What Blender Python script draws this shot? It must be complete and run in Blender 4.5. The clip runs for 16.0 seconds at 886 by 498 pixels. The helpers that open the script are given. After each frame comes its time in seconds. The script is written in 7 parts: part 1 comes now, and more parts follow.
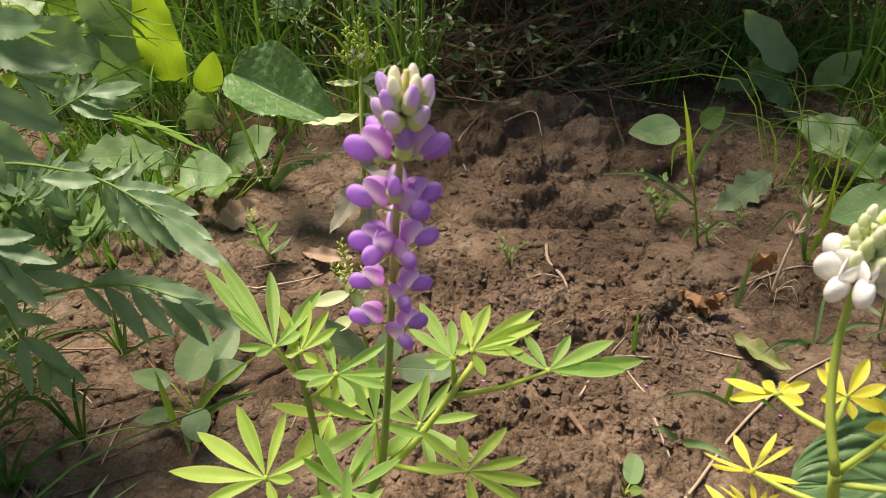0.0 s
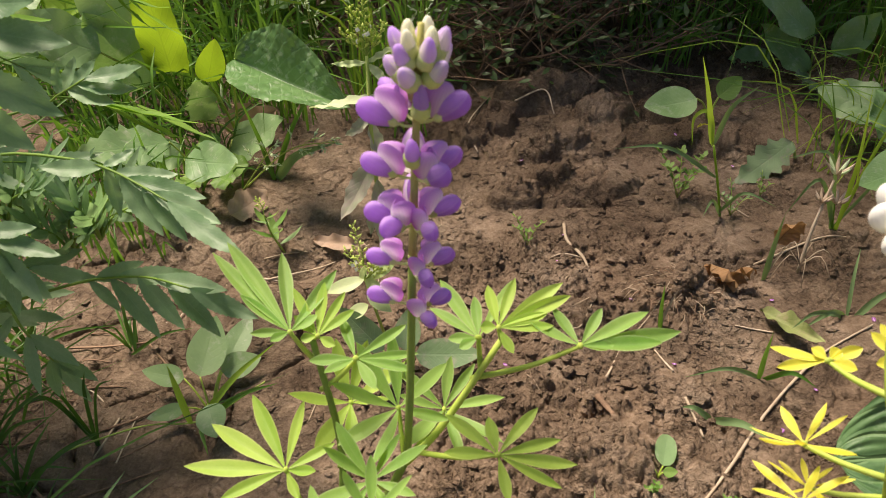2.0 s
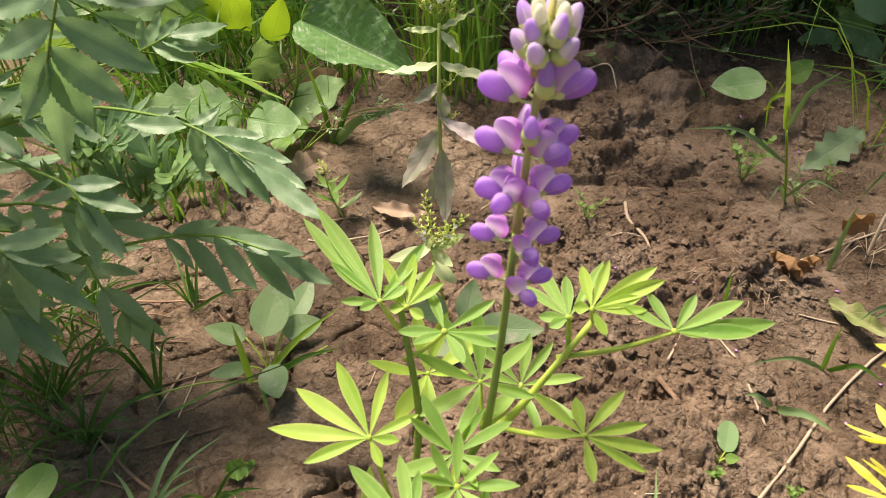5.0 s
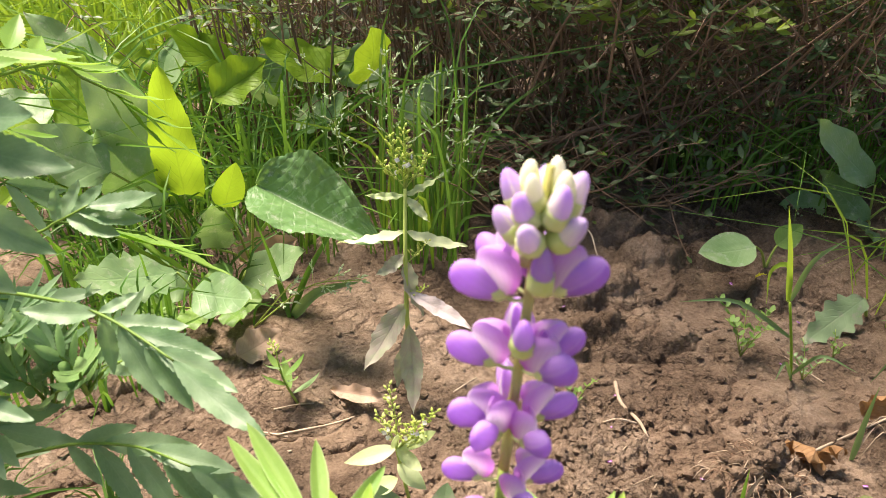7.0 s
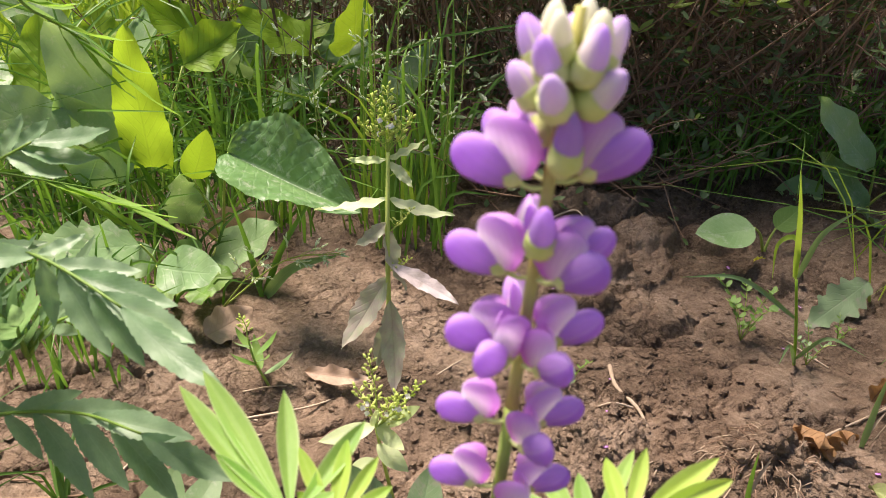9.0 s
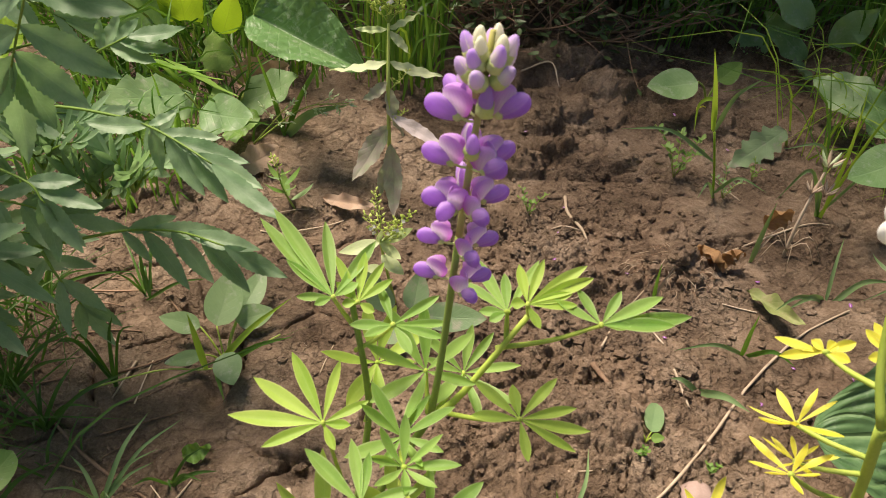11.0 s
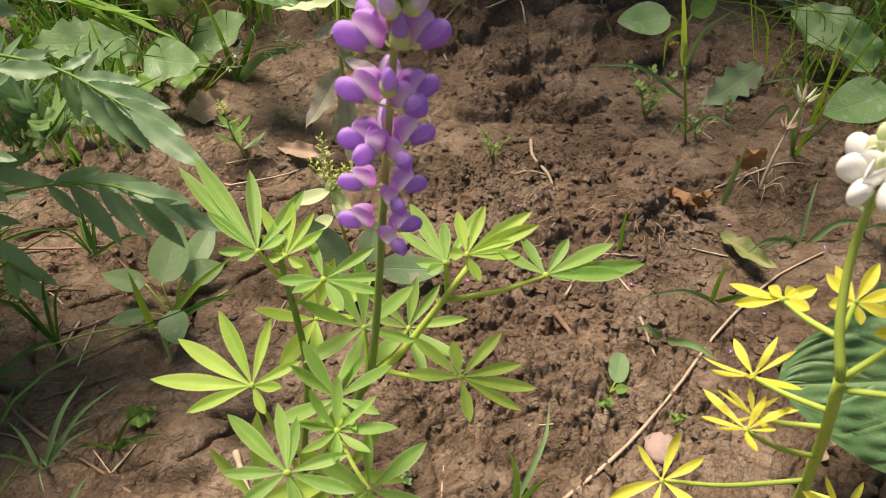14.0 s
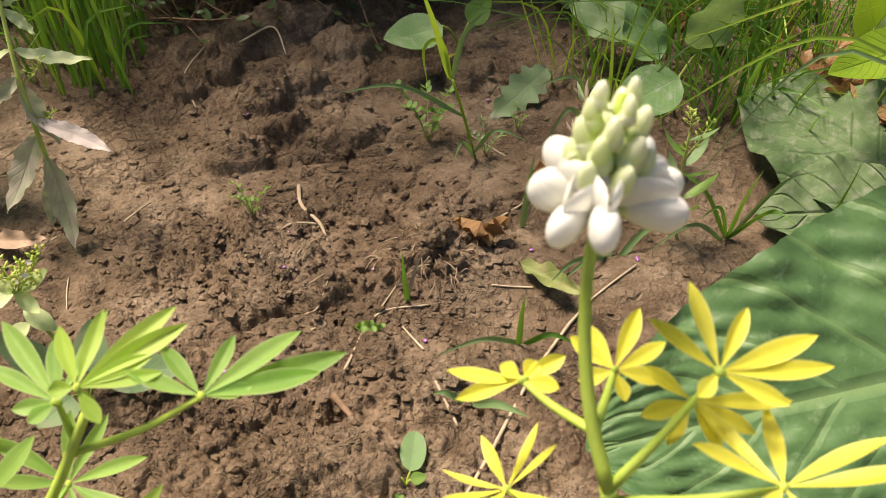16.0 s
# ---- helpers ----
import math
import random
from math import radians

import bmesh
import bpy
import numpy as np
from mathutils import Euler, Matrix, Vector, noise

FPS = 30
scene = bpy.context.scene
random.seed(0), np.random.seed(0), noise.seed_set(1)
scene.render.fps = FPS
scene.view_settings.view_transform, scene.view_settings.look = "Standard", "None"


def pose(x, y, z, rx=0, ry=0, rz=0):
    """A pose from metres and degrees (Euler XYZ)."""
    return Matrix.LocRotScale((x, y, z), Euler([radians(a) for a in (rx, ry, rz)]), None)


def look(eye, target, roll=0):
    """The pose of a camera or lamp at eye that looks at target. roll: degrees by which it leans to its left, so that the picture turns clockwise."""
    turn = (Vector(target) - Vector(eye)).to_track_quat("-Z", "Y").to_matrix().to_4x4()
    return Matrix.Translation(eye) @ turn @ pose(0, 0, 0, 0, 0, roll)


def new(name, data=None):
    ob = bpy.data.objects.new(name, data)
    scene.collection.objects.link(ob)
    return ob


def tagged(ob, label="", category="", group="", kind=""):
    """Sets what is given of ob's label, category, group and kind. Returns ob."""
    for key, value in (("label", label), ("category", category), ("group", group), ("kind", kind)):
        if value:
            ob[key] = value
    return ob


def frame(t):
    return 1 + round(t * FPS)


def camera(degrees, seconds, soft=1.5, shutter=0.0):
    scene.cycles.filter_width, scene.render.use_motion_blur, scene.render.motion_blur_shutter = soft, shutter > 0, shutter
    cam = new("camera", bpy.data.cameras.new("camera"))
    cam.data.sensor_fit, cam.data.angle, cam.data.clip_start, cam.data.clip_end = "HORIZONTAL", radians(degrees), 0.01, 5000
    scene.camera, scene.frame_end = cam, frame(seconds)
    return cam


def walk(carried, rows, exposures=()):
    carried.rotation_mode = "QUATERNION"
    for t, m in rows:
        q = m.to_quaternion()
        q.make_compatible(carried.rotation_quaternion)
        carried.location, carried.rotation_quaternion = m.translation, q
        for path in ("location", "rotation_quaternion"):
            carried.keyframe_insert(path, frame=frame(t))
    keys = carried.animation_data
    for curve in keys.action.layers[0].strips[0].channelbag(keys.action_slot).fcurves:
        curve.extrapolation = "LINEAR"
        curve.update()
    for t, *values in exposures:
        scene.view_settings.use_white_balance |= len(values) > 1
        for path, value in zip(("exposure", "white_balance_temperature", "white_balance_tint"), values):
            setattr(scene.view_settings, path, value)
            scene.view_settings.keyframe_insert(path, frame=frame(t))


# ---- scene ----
cam = camera(57.4, 16.0, 0.6)
cam.data.dof.use_dof, cam.data.dof.focus_distance, cam.data.dof.aperture_fstop = True, 0.84, 19.0
METRES, EYE, TILT, LEAN, TURN = 0.85, 0.64, -38.0, 0.0, 0.0
ROWS = [
    (0.0, 0.0, 0.0, 0.0, 0.0, 0.0, -0.0),
    (0.5, 0.0099, 0.0139, -0.0028, 0.12, -0.07, 2.36),
    (1.0, 0.0152, 0.0232, -0.0084, 0.12, -0.18, 2.68),
    (1.5, 0.0002, 0.0346, -0.0094, 0.16, -0.32, 2.65),
    (2.0, -0.0081, 0.0312, -0.0138, 0.64, -0.41, 2.12),
    (2.5, 0.0002, 0.0374, -0.0149, 0.74, -0.79, 1.95),
    (3.0, -0.0134, 0.0375, -0.0086, 1.03, -0.86, 1.83),
    (3.5, -0.0532, 0.0392, 0.0064, 1.97, -0.77, 0.76),
    (6.0, -0.0559, 0.0315, -0.0156, 2.16, -3.78, -0.95),
    (6.5, -0.0431, 0.0569, 0.0328, 1.94, 0.59, -0.22),
    (7.0, -0.0566, 0.147, 0.0234, 0.29, 8.3, -0.14),
    (7.5, -0.0554, 0.2019, -0.0028, -1.23, 9.45, 0.01),
    (8.0, -0.0593, 0.2192, -0.0041, -1.38, 9.48, -0.09),
    (8.5, -0.0583, 0.2202, -0.0057, -1.4, 9.37, -0.6),
    (9.0, -0.063, 0.2152, -0.0103, -1.3, 9.13, -0.52),
    (9.5, -0.0655, 0.1817, -0.0286, -1.49, 5.48, -1.04),
    (10.0, -0.0594, 0.0784, -0.0073, -1.28, 1.76, -1.07),
    (12.5, -0.0541, -0.0346, 0.0112, -1.59, -7.84, -2.06),
    (13.0, -0.0518, -0.0108, 0.0085, -1.56, -7.56, -2.28),
    (13.5, -0.0405, 0.0202, 0.0111, -2.01, -7.36, -1.33),
    (14.0, -0.0153, 0.0318, 0.0037, -2.14, -7.58, -0.12),
    (14.5, 0.0691, 0.094, 0.02, -6.02, -7.93, 2.57),
    (15.0, 0.1212, 0.1453, 0.0199, -9.81, -6.72, 5.73),
    (15.5, 0.1334, 0.1792, 0.0167, -11.3, -5.63, 7.56),
    (16.0, 0.1203, 0.1778, 0.0035, -11.56, -5.77, 8.08),
]
EXPOSURES = [(0.0, 0.72, 7300, 15), (2.0, 0.75, 7300, 15), (3.0, 0.82, 7300, 15), (3.5, 1.04, 7300, 15), (6.0, 0.94, 7300, 15), (6.5, 0.88, 7300, 15), (7.0, 1.49, 7100, 17), (8.0, 1.39, 6900, 20), (9.0, 1.22, 6900, 20), (9.5, 0.74, 7300, 15), (10.0, 0.68, 7300, 15), (12.5, 0.84, 7300, 15), (14.0, 0.69, 7300, 15), (14.5, 0.66, 7300, 15), (15.0, 0.67, 7600, 11), (15.5, 0.98, 7600, 11), (16.0, 0.91, 7600, 12)]
walk(cam, [(t, pose(0, 0, EYE, TILT, LEAN, TURN) @ pose(METRES * x, METRES * y, METRES * z, 90 + pitch, roll, yaw)) for t, x, y, z, yaw, pitch, roll in ROWS], EXPOSURES)
# world, sun and exposure
world = bpy.data.worlds.new("sky")
scene.world = world
world.use_nodes = True
wn = world.node_tree
sky = wn.nodes.new("ShaderNodeTexSky")
sky.sky_type = "NISHITA"
sky.sun_disc = False
sky.sun_elevation, sky.sun_rotation = radians(65), radians(-46)
wn.links.new(sky.outputs[0], wn.nodes["Background"].inputs[0])
wn.nodes["Background"].inputs[1].default_value = 0.058
sun_data = bpy.data.lights.new("sun", "SUN")
sun_data.energy, sun_data.angle, sun_data.color = 5.0, radians(20), (1.0, 0.93, 0.82)
sun_lamp = new("sun", sun_data)
sun_lamp.matrix_world = look((-1.75, 0.6 + 1.65, 5.2), (0, 0.6, 0))

# ---------------------------------------------------------------- materials


def tree(name):
    m = bpy.data.materials.new(name)
    m.use_nodes = True
    n = m.node_tree.nodes
    n.clear()
    out = n.new("ShaderNodeOutputMaterial")
    return m, n, m.node_tree.links, out


def ramp(n, stops):
    r = n.new("ShaderNodeValToRGB")
    el = r.color_ramp.elements
    while len(el) < len(stops):
        el.new(0.5)
    for e, (p, c) in zip(el, stops):
        e.position, e.color = p, (*c, 1) if len(c) == 3 else c
    return r


def noise_node(n, l, co, scale, detail=4.0, rough=0.6):
    t = n.new("ShaderNodeTexNoise")
    t.inputs["Scale"].default_value, t.inputs["Detail"].default_value, t.inputs["Roughness"].default_value = scale, detail, rough
    l.new(co, t.inputs["Vector"])
    return t


def maths(n, l, op, a, b=None, c=None):
    m = n.new("ShaderNodeMath")
    m.operation = op
    for i, v in enumerate((a, b, c)):
        if v is None:
            continue
        if isinstance(v, (int, float)):
            m.inputs[i].default_value = v
        else:
            l.new(v, m.inputs[i])
    return m.outputs[0]


def mix_col(n, l, fac, a, b, how="MIX"):
    m = n.new("ShaderNodeMix")
    m.data_type, m.blend_type = "RGBA", how
    for i, v in ((0, fac), (6, a), (7, b)):
        if isinstance(v, tuple):
            m.inputs[i].default_value = (*v, 1)
        elif isinstance(v, (int, float)):
            m.inputs[i].default_value = v
        else:
            l.new(v, m.inputs[i])
    return m.outputs[2]


def leaf_material(name, low, high, through_col, trans=0.35, rough=0.5, veins=12.0, vein_col=None, vein_amt=0.35, spots=0.0,
                  spot_col=(0.5, 0.5, 0.42), relief=0.25, spec=0.4, edge=None, pucker=0.0):
    """A leaf: noise between two greens, a midrib and side veins along the blade, light coming through."""
    m, n, l, out = tree(name)
    co = n.new("ShaderNodeTexCoord")
    sep = n.new("ShaderNodeSeparateXYZ")
    l.new(co.outputs["UV"], sep.inputs[0])
    u, v = sep.outputs[0], sep.outputs[1]
    a = maths(n, l, "ABSOLUTE", maths(n, l, "SUBTRACT", v, 0.5))
    info = n.new("ShaderNodeObjectInfo")
    big = noise_node(n, l, co.outputs["Object"], 28.0, 3)
    fine = noise_node(n, l, co.outputs["Object"], 420.0, 3)
    f = maths(n, l, "ADD", maths(n, l, "MULTIPLY", big.outputs[0], 0.75), maths(n, l, "MULTIPLY", fine.outputs[0], 0.25))
    isl = n.new("ShaderNodeNewGeometry")
    f = maths(n, l, "ADD", f, maths(n, l, "MULTIPLY", maths(n, l, "SUBTRACT", maths(n, l, "ADD", info.outputs["Random"], isl.outputs["Random Per Island"]), 1.0), 0.32))
    col = ramp(n, ((0.3, low), (0.7, high)))
    l.new(f, col.inputs[0])
    # midrib and side veins
    rib = maths(n, l, "SUBTRACT", 1.0, maths(n, l, "MINIMUM", maths(n, l, "MULTIPLY", a, 30.0), 1.0))
    warp = maths(n, l, "MULTIPLY", maths(n, l, "SUBTRACT", big.outputs[0], 0.5), veins * 0.025)
    phase = maths(n, l, "ADD", warp, maths(n, l, "SUBTRACT", maths(n, l, "MULTIPLY", u, veins), maths(n, l, "MULTIPLY", a, veins * 0.55)))
    saw = maths(n, l, "ABSOLUTE", maths(n, l, "SUBTRACT", maths(n, l, "FRACT", phase), 0.5))
    side = maths(n, l, "MULTIPLY", maths(n, l, "SUBTRACT", 1.0, maths(n, l, "MINIMUM", maths(n, l, "MULTIPLY", saw, 9.0), 1.0)), 0.6)
    vein = maths(n, l, "MAXIMUM", rib, side)
    vc = vein_col or tuple(min(1.0, c * 1.6 + 0.03) for c in high)
    c1 = mix_col(n, l, maths(n, l, "MULTIPLY", vein, vein_amt), col.outputs[0], vc)
    if edge:
        ef = maths(n, l, "MULTIPLY", maths(n, l, "MAXIMUM", maths(n, l, "SUBTRACT", a, 0.38), 0.0), 6.0)
        c1 = mix_col(n, l, ef, c1, edge)
    if spots:
        sp = noise_node(n, l, co.outputs["Object"], 75.0, 6, 0.7)
        sr = ramp(n, ((0.62 - 0.3 * spots, (0, 0, 0)), (0.80 - 0.3 * spots, (1, 1, 1))))
        l.new(sp.outputs[0], sr.inputs[0])
        c1 = mix_col(n, l, sr.outputs[0], c1, spot_col)
    p = n.new("ShaderNodeBsdfPrincipled")
    l.new(c1, p.inputs["Base Color"])
    p.inputs["Roughness"].default_value = rough
    p.inputs["Specular IOR Level"].default_value = spec
    bump = n.new("ShaderNodeBump")
    bump.inputs["Strength"].default_value, bump.inputs["Distance"].default_value = relief, 0.004 if pucker else 0.002
    height = maths(n, l, "ADD", maths(n, l, "MULTIPLY", vein, -0.7), maths(n, l, "MULTIPLY", big.outputs[0], 0.8))
    if pucker:
        net = n.new("ShaderNodeTexVoronoi")
        net.feature = "SMOOTH_F1"
        net.inputs["Scale"].default_value, net.inputs["Smoothness"].default_value = pucker, 1.0
        l.new(co.outputs["Object"], net.inputs["Vector"])
        height = maths(n, l, "SUBTRACT", height, maths(n, l, "MULTIPLY", net.outputs["Distance"], 0.7))
    l.new(height, bump.inputs["Height"])
    l.new(bump.outputs[0], p.inputs["Normal"])
    t = n.new("ShaderNodeBsdfTranslucent")
    l.new(mix_col(n, l, 0.65, c1, through_col), t.inputs[0])
    mx = n.new("ShaderNodeMixShader")
    mx.inputs[0].default_value = trans
    l.new(p.outputs[0], mx.inputs[1])
    l.new(t.outputs[0], mx.inputs[2])
    l.new(mx.outputs[0], out.inputs[0])
    return m


def plain_material(name, low, high, rough=0.7, scale=60.0, relief=0.3, trans=0.0, through_col=None, spec=0.3, stretch=1.0):
    """A mottled matt surface with fine relief; trans lets some light through (thin or fleshy parts)."""
    m, n, l, out = tree(name)
    co = n.new("ShaderNodeTexCoord")
    mp = n.new("ShaderNodeMapping")
    mp.inputs["Scale"].default_value = (1, 1, stretch)
    l.new(co.outputs["Object"], mp.inputs[0])
    info = n.new("ShaderNodeObjectInfo")
    isl = n.new("ShaderNodeNewGeometry")
    a = noise_node(n, l, mp.outputs[0], scale, 5)
    b = noise_node(n, l, mp.outputs[0], scale * 9, 3)
    f = maths(n, l, "ADD", maths(n, l, "MULTIPLY", a.outputs[0], 0.65), maths(n, l, "MULTIPLY", b.outputs[0], 0.35))
    r = maths(n, l, "ADD", info.outputs["Random"], isl.outputs["Random Per Island"])
    f = maths(n, l, "ADD", f, maths(n, l, "MULTIPLY", maths(n, l, "SUBTRACT", r, 1.0), 0.3))
    col = ramp(n, ((0.28, low), (0.72, high)))
    l.new(f, col.inputs[0])
    p = n.new("ShaderNodeBsdfPrincipled")
    l.new(col.outputs[0], p.inputs["Base Color"])
    p.inputs["Roughness"].default_value = rough
    p.inputs["Specular IOR Level"].default_value = spec
    bump = n.new("ShaderNodeBump")
    bump.inputs["Strength"].default_value, bump.inputs["Distance"].default_value = relief, 0.0015
    l.new(f, bump.inputs["Height"])
    l.new(bump.outputs[0], p.inputs["Normal"])
    if trans:
        t = n.new("ShaderNodeBsdfTranslucent")
        l.new(mix_col(n, l, 0.6, col.outputs[0], through_col or high), t.inputs[0])
        mx = n.new("ShaderNodeMixShader")
        mx.inputs[0].default_value = trans
        l.new(p.outputs[0], mx.inputs[1])
        l.new(t.outputs[0], mx.inputs[2])
        l.new(mx.outputs[0], out.inputs[0])
    else:
        l.new(p.outputs[0], out.inputs[0])
    return m


def petal_material(name, body, rim, blotch, blotch_width, trans=0.3, seam=False, under=None):
    """A petal: body to rim along its length, a pale blotch along the middle line, fine veins."""
    m, n, l, out = tree(name)
    co = n.new("ShaderNodeTexCoord")
    sep = n.new("ShaderNodeSeparateXYZ")
    l.new(co.outputs["UV"], sep.inputs[0])
    u, v = sep.outputs[0], sep.outputs[1]
    info = n.new("ShaderNodeObjectInfo")
    a = maths(n, l, "ABSOLUTE", maths(n, l, "SUBTRACT", v, 0.5))
    if seam:
        a = maths(n, l, "SUBTRACT", 0.5, a)
    ns = noise_node(n, l, co.outputs["Object"], 260.0, 3)
    f = maths(n, l, "ADD", maths(n, l, "MULTIPLY", u, 0.7), maths(n, l, "MULTIPLY", ns.outputs[0], 0.3))
    f = maths(n, l, "ADD", f, maths(n, l, "MULTIPLY", maths(n, l, "SUBTRACT", info.outputs["Random"], 0.5), 0.5))
    c = mix_col(n, l, f, body, rim)
    # shading painted into the petal: its colour darkens away from the upper side
    if under:
        low = maths(n, l, "MULTIPLY", maths(n, l, "ABSOLUTE", maths(n, l, "SUBTRACT", v, 0.25)), 1.9)
        c = mix_col(n, l, maths(n, l, "MINIMUM", maths(n, l, "ADD", low, maths(n, l, "MULTIPLY", maths(n, l, "SUBTRACT", ns.outputs[0], 0.5), 0.8)), 1.0), c, under)
    if blotch_width:
        near = maths(n, l, "SUBTRACT", 1.0, maths(n, l, "MINIMUM", maths(n, l, "MULTIPLY", a, 1.0 / blotch_width), 1.0))
        base = maths(n, l, "SUBTRACT", 1.0, maths(n, l, "POWER", u, 3.0))
        c = mix_col(n, l, maths(n, l, "MINIMUM", maths(n, l, "MULTIPLY", maths(n, l, "MULTIPLY", near, base), 1.6), 1.0), c, blotch)
    st = maths(n, l, "ABSOLUTE", maths(n, l, "SUBTRACT", maths(n, l, "FRACT", maths(n, l, "MULTIPLY", v, 15.0)), 0.5))
    c = mix_col(n, l, maths(n, l, "MULTIPLY", st, 0.22), c, tuple(x * 0.6 for x in body))
    p = n.new("ShaderNodeBsdfPrincipled")
    l.new(c, p.inputs["Base Color"])
    p.inputs["Roughness"].default_value = 0.55
    p.inputs["Specular IOR Level"].default_value = 0.25
    p.inputs["Sheen Weight"].default_value = 0.10
    bump = n.new("ShaderNodeBump")
    bump.inputs["Strength"].default_value, bump.inputs["Distance"].default_value = 0.15, 0.0006
    l.new(st, bump.inputs["Height"])
    l.new(bump.outputs[0], p.inputs["Normal"])
    t = n.new("ShaderNodeBsdfTranslucent")
    l.new(c, t.inputs[0])
    mx = n.new("ShaderNodeMixShader")
    mx.inputs[0].default_value = trans
    l.new(p.outputs[0], mx.inputs[1])
    l.new(t.outputs[0], mx.inputs[2])
    l.new(mx.outputs[0], out.inputs[0])
    return m


def soil_material():
    m, n, l, out = tree("soil")
    co = n.new("ShaderNodeTexCoord")
    o = co.outputs["Object"]
    wide = noise_node(n, l, o, 8.0, 6)
    mid = noise_node(n, l, o, 38.0, 6, 0.65)
    grain = noise_node(n, l, o, 330.0, 4, 0.7)
    f = maths(n, l, "ADD", maths(n, l, "MULTIPLY", wide.outputs[0], 0.46), maths(n, l, "MULTIPLY", mid.outputs[0], 0.30))
    f = maths(n, l, "ADD", f, maths(n, l, "MULTIPLY", grain.outputs[0], 0.24))
    col = ramp(n, ((0.38, (0.082, 0.051, 0.032)), (0.50, (0.215, 0.148, 0.101)), (0.62, (0.375, 0.280, 0.205))))
    l.new(f, col.inputs[0])
    # the skin of the clay broken into crumbs: two nets of fine cracks, here and there
    wob = n.new("ShaderNodeVectorMath")
    wob.operation = "MULTIPLY_ADD"
    l.new(noise_node(n, l, o, 110.0, 4, 0.7).outputs["Color"], wob.inputs[0])
    wob.inputs[1].default_value = (0.014, 0.014, 0.014)
    l.new(o, wob.inputs[2])
    nets = []
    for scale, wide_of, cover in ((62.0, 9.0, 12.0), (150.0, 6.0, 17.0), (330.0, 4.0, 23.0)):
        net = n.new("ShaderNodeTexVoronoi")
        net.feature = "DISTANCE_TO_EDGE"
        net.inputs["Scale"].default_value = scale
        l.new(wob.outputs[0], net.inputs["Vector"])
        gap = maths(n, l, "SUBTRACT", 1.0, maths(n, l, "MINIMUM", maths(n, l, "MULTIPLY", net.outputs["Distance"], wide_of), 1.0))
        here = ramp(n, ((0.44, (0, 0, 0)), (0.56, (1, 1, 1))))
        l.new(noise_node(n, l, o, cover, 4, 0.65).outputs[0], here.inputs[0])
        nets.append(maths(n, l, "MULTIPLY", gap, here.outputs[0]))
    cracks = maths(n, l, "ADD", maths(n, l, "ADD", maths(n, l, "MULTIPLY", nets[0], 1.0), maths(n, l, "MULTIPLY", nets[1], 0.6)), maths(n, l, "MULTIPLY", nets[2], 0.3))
    # painted shade: the colour darkens inside the cracks, which bump alone can't occlude
    crack_shade = maths(n, l, "MULTIPLY", maths(n, l, "MINIMUM", cracks, 1.0), 0.26)
    # pale grit and a few green algae stains
    vor = n.new("ShaderNodeTexVoronoi")
    vor.inputs["Scale"].default_value = 170.0
    l.new(o, vor.inputs["Vector"])
    grit = maths(n, l, "LESS_THAN", vor.outputs["Distance"], 0.13)
    pick = maths(n, l, "GREATER_THAN", noise_node(n, l, o, 60.0, 2).outputs[0], 0.62)
    c = mix_col(n, l, maths(n, l, "MULTIPLY", maths(n, l, "MULTIPLY", grit, pick), 0.6), col.outputs[0], (0.42, 0.36, 0.30))
    c = mix_col(n, l, crack_shade, c, (0.045, 0.028, 0.018))
    alg = ramp(n, ((0.60, (0, 0, 0)), (0.74, (1, 1, 1))))
    l.new(noise_node(n, l, o, 9.0, 5, 0.7).outputs[0], alg.inputs[0])
    c = mix_col(n, l, maths(n, l, "MULTIPLY", alg.outputs[0], 0.35), c, (0.13, 0.12, 0.07))
    p = n.new("ShaderNodeBsdfPrincipled")
    l.new(c, p.inputs["Base Color"])
    p.inputs["Specular IOR Level"].default_value = 0.22
    rr = ramp(n, ((0.35, (0.55, 0.55, 0.55)), (0.65, (0.92, 0.92, 0.92))))
    l.new(mid.outputs[0], rr.inputs[0])
    l.new(rr.outputs[0], p.inputs["Roughness"])
    b1 = n.new("ShaderNodeBump")
    b1.inputs["Strength"].default_value, b1.inputs["Distance"].default_value = 1.0, 0.0040
    l.new(maths(n, l, "SUBTRACT", maths(n, l, "ADD", maths(n, l, "MULTIPLY", mid.outputs[0], 0.7), maths(n, l, "MULTIPLY", grain.outputs[0], 0.85)), maths(n, l, "MULTIPLY", cracks, 0.60)), b1.inputs["Height"])
    l.new(b1.outputs[0], p.inputs["Normal"])
    l.new(p.outputs[0], out.inputs[0])
    return m


SOIL = soil_material()
LUPIN_LEAF = leaf_material("lupin_leaf", (0.16, 0.35, 0.07), (0.33, 0.54, 0.14), (0.56, 0.80, 0.08), 0.5, 0.5, 14, (0.36, 0.52, 0.18), 0.5, edge=(0.56, 0.66, 0.34))
LUPIN_YOUNG = leaf_material("lupin_young_leaf", (0.26, 0.47, 0.06), (0.44, 0.63, 0.12), (0.60, 0.78, 0.08), 0.46, 0.5, 14, (0.44, 0.58, 0.18), 0.45, edge=(0.60, 0.66, 0.24))
YELLOW_LEAF = leaf_material("yellow_lupin_leaf", (0.66, 0.62, 0.05), (0.88, 0.84, 0.12), (0.9, 0.80, 0.04), 0.4, 0.5, 14, (0.60, 0.66, 0.16), 0.4, edge=(0.88, 0.85, 0.3))
LUPIN_STEM = plain_material("lupin_stem", (0.20, 0.29, 0.06), (0.32, 0.43, 0.10), 0.6, 90, 0.2, 0.15, (0.35, 0.5, 0.08), stretch=0.3)
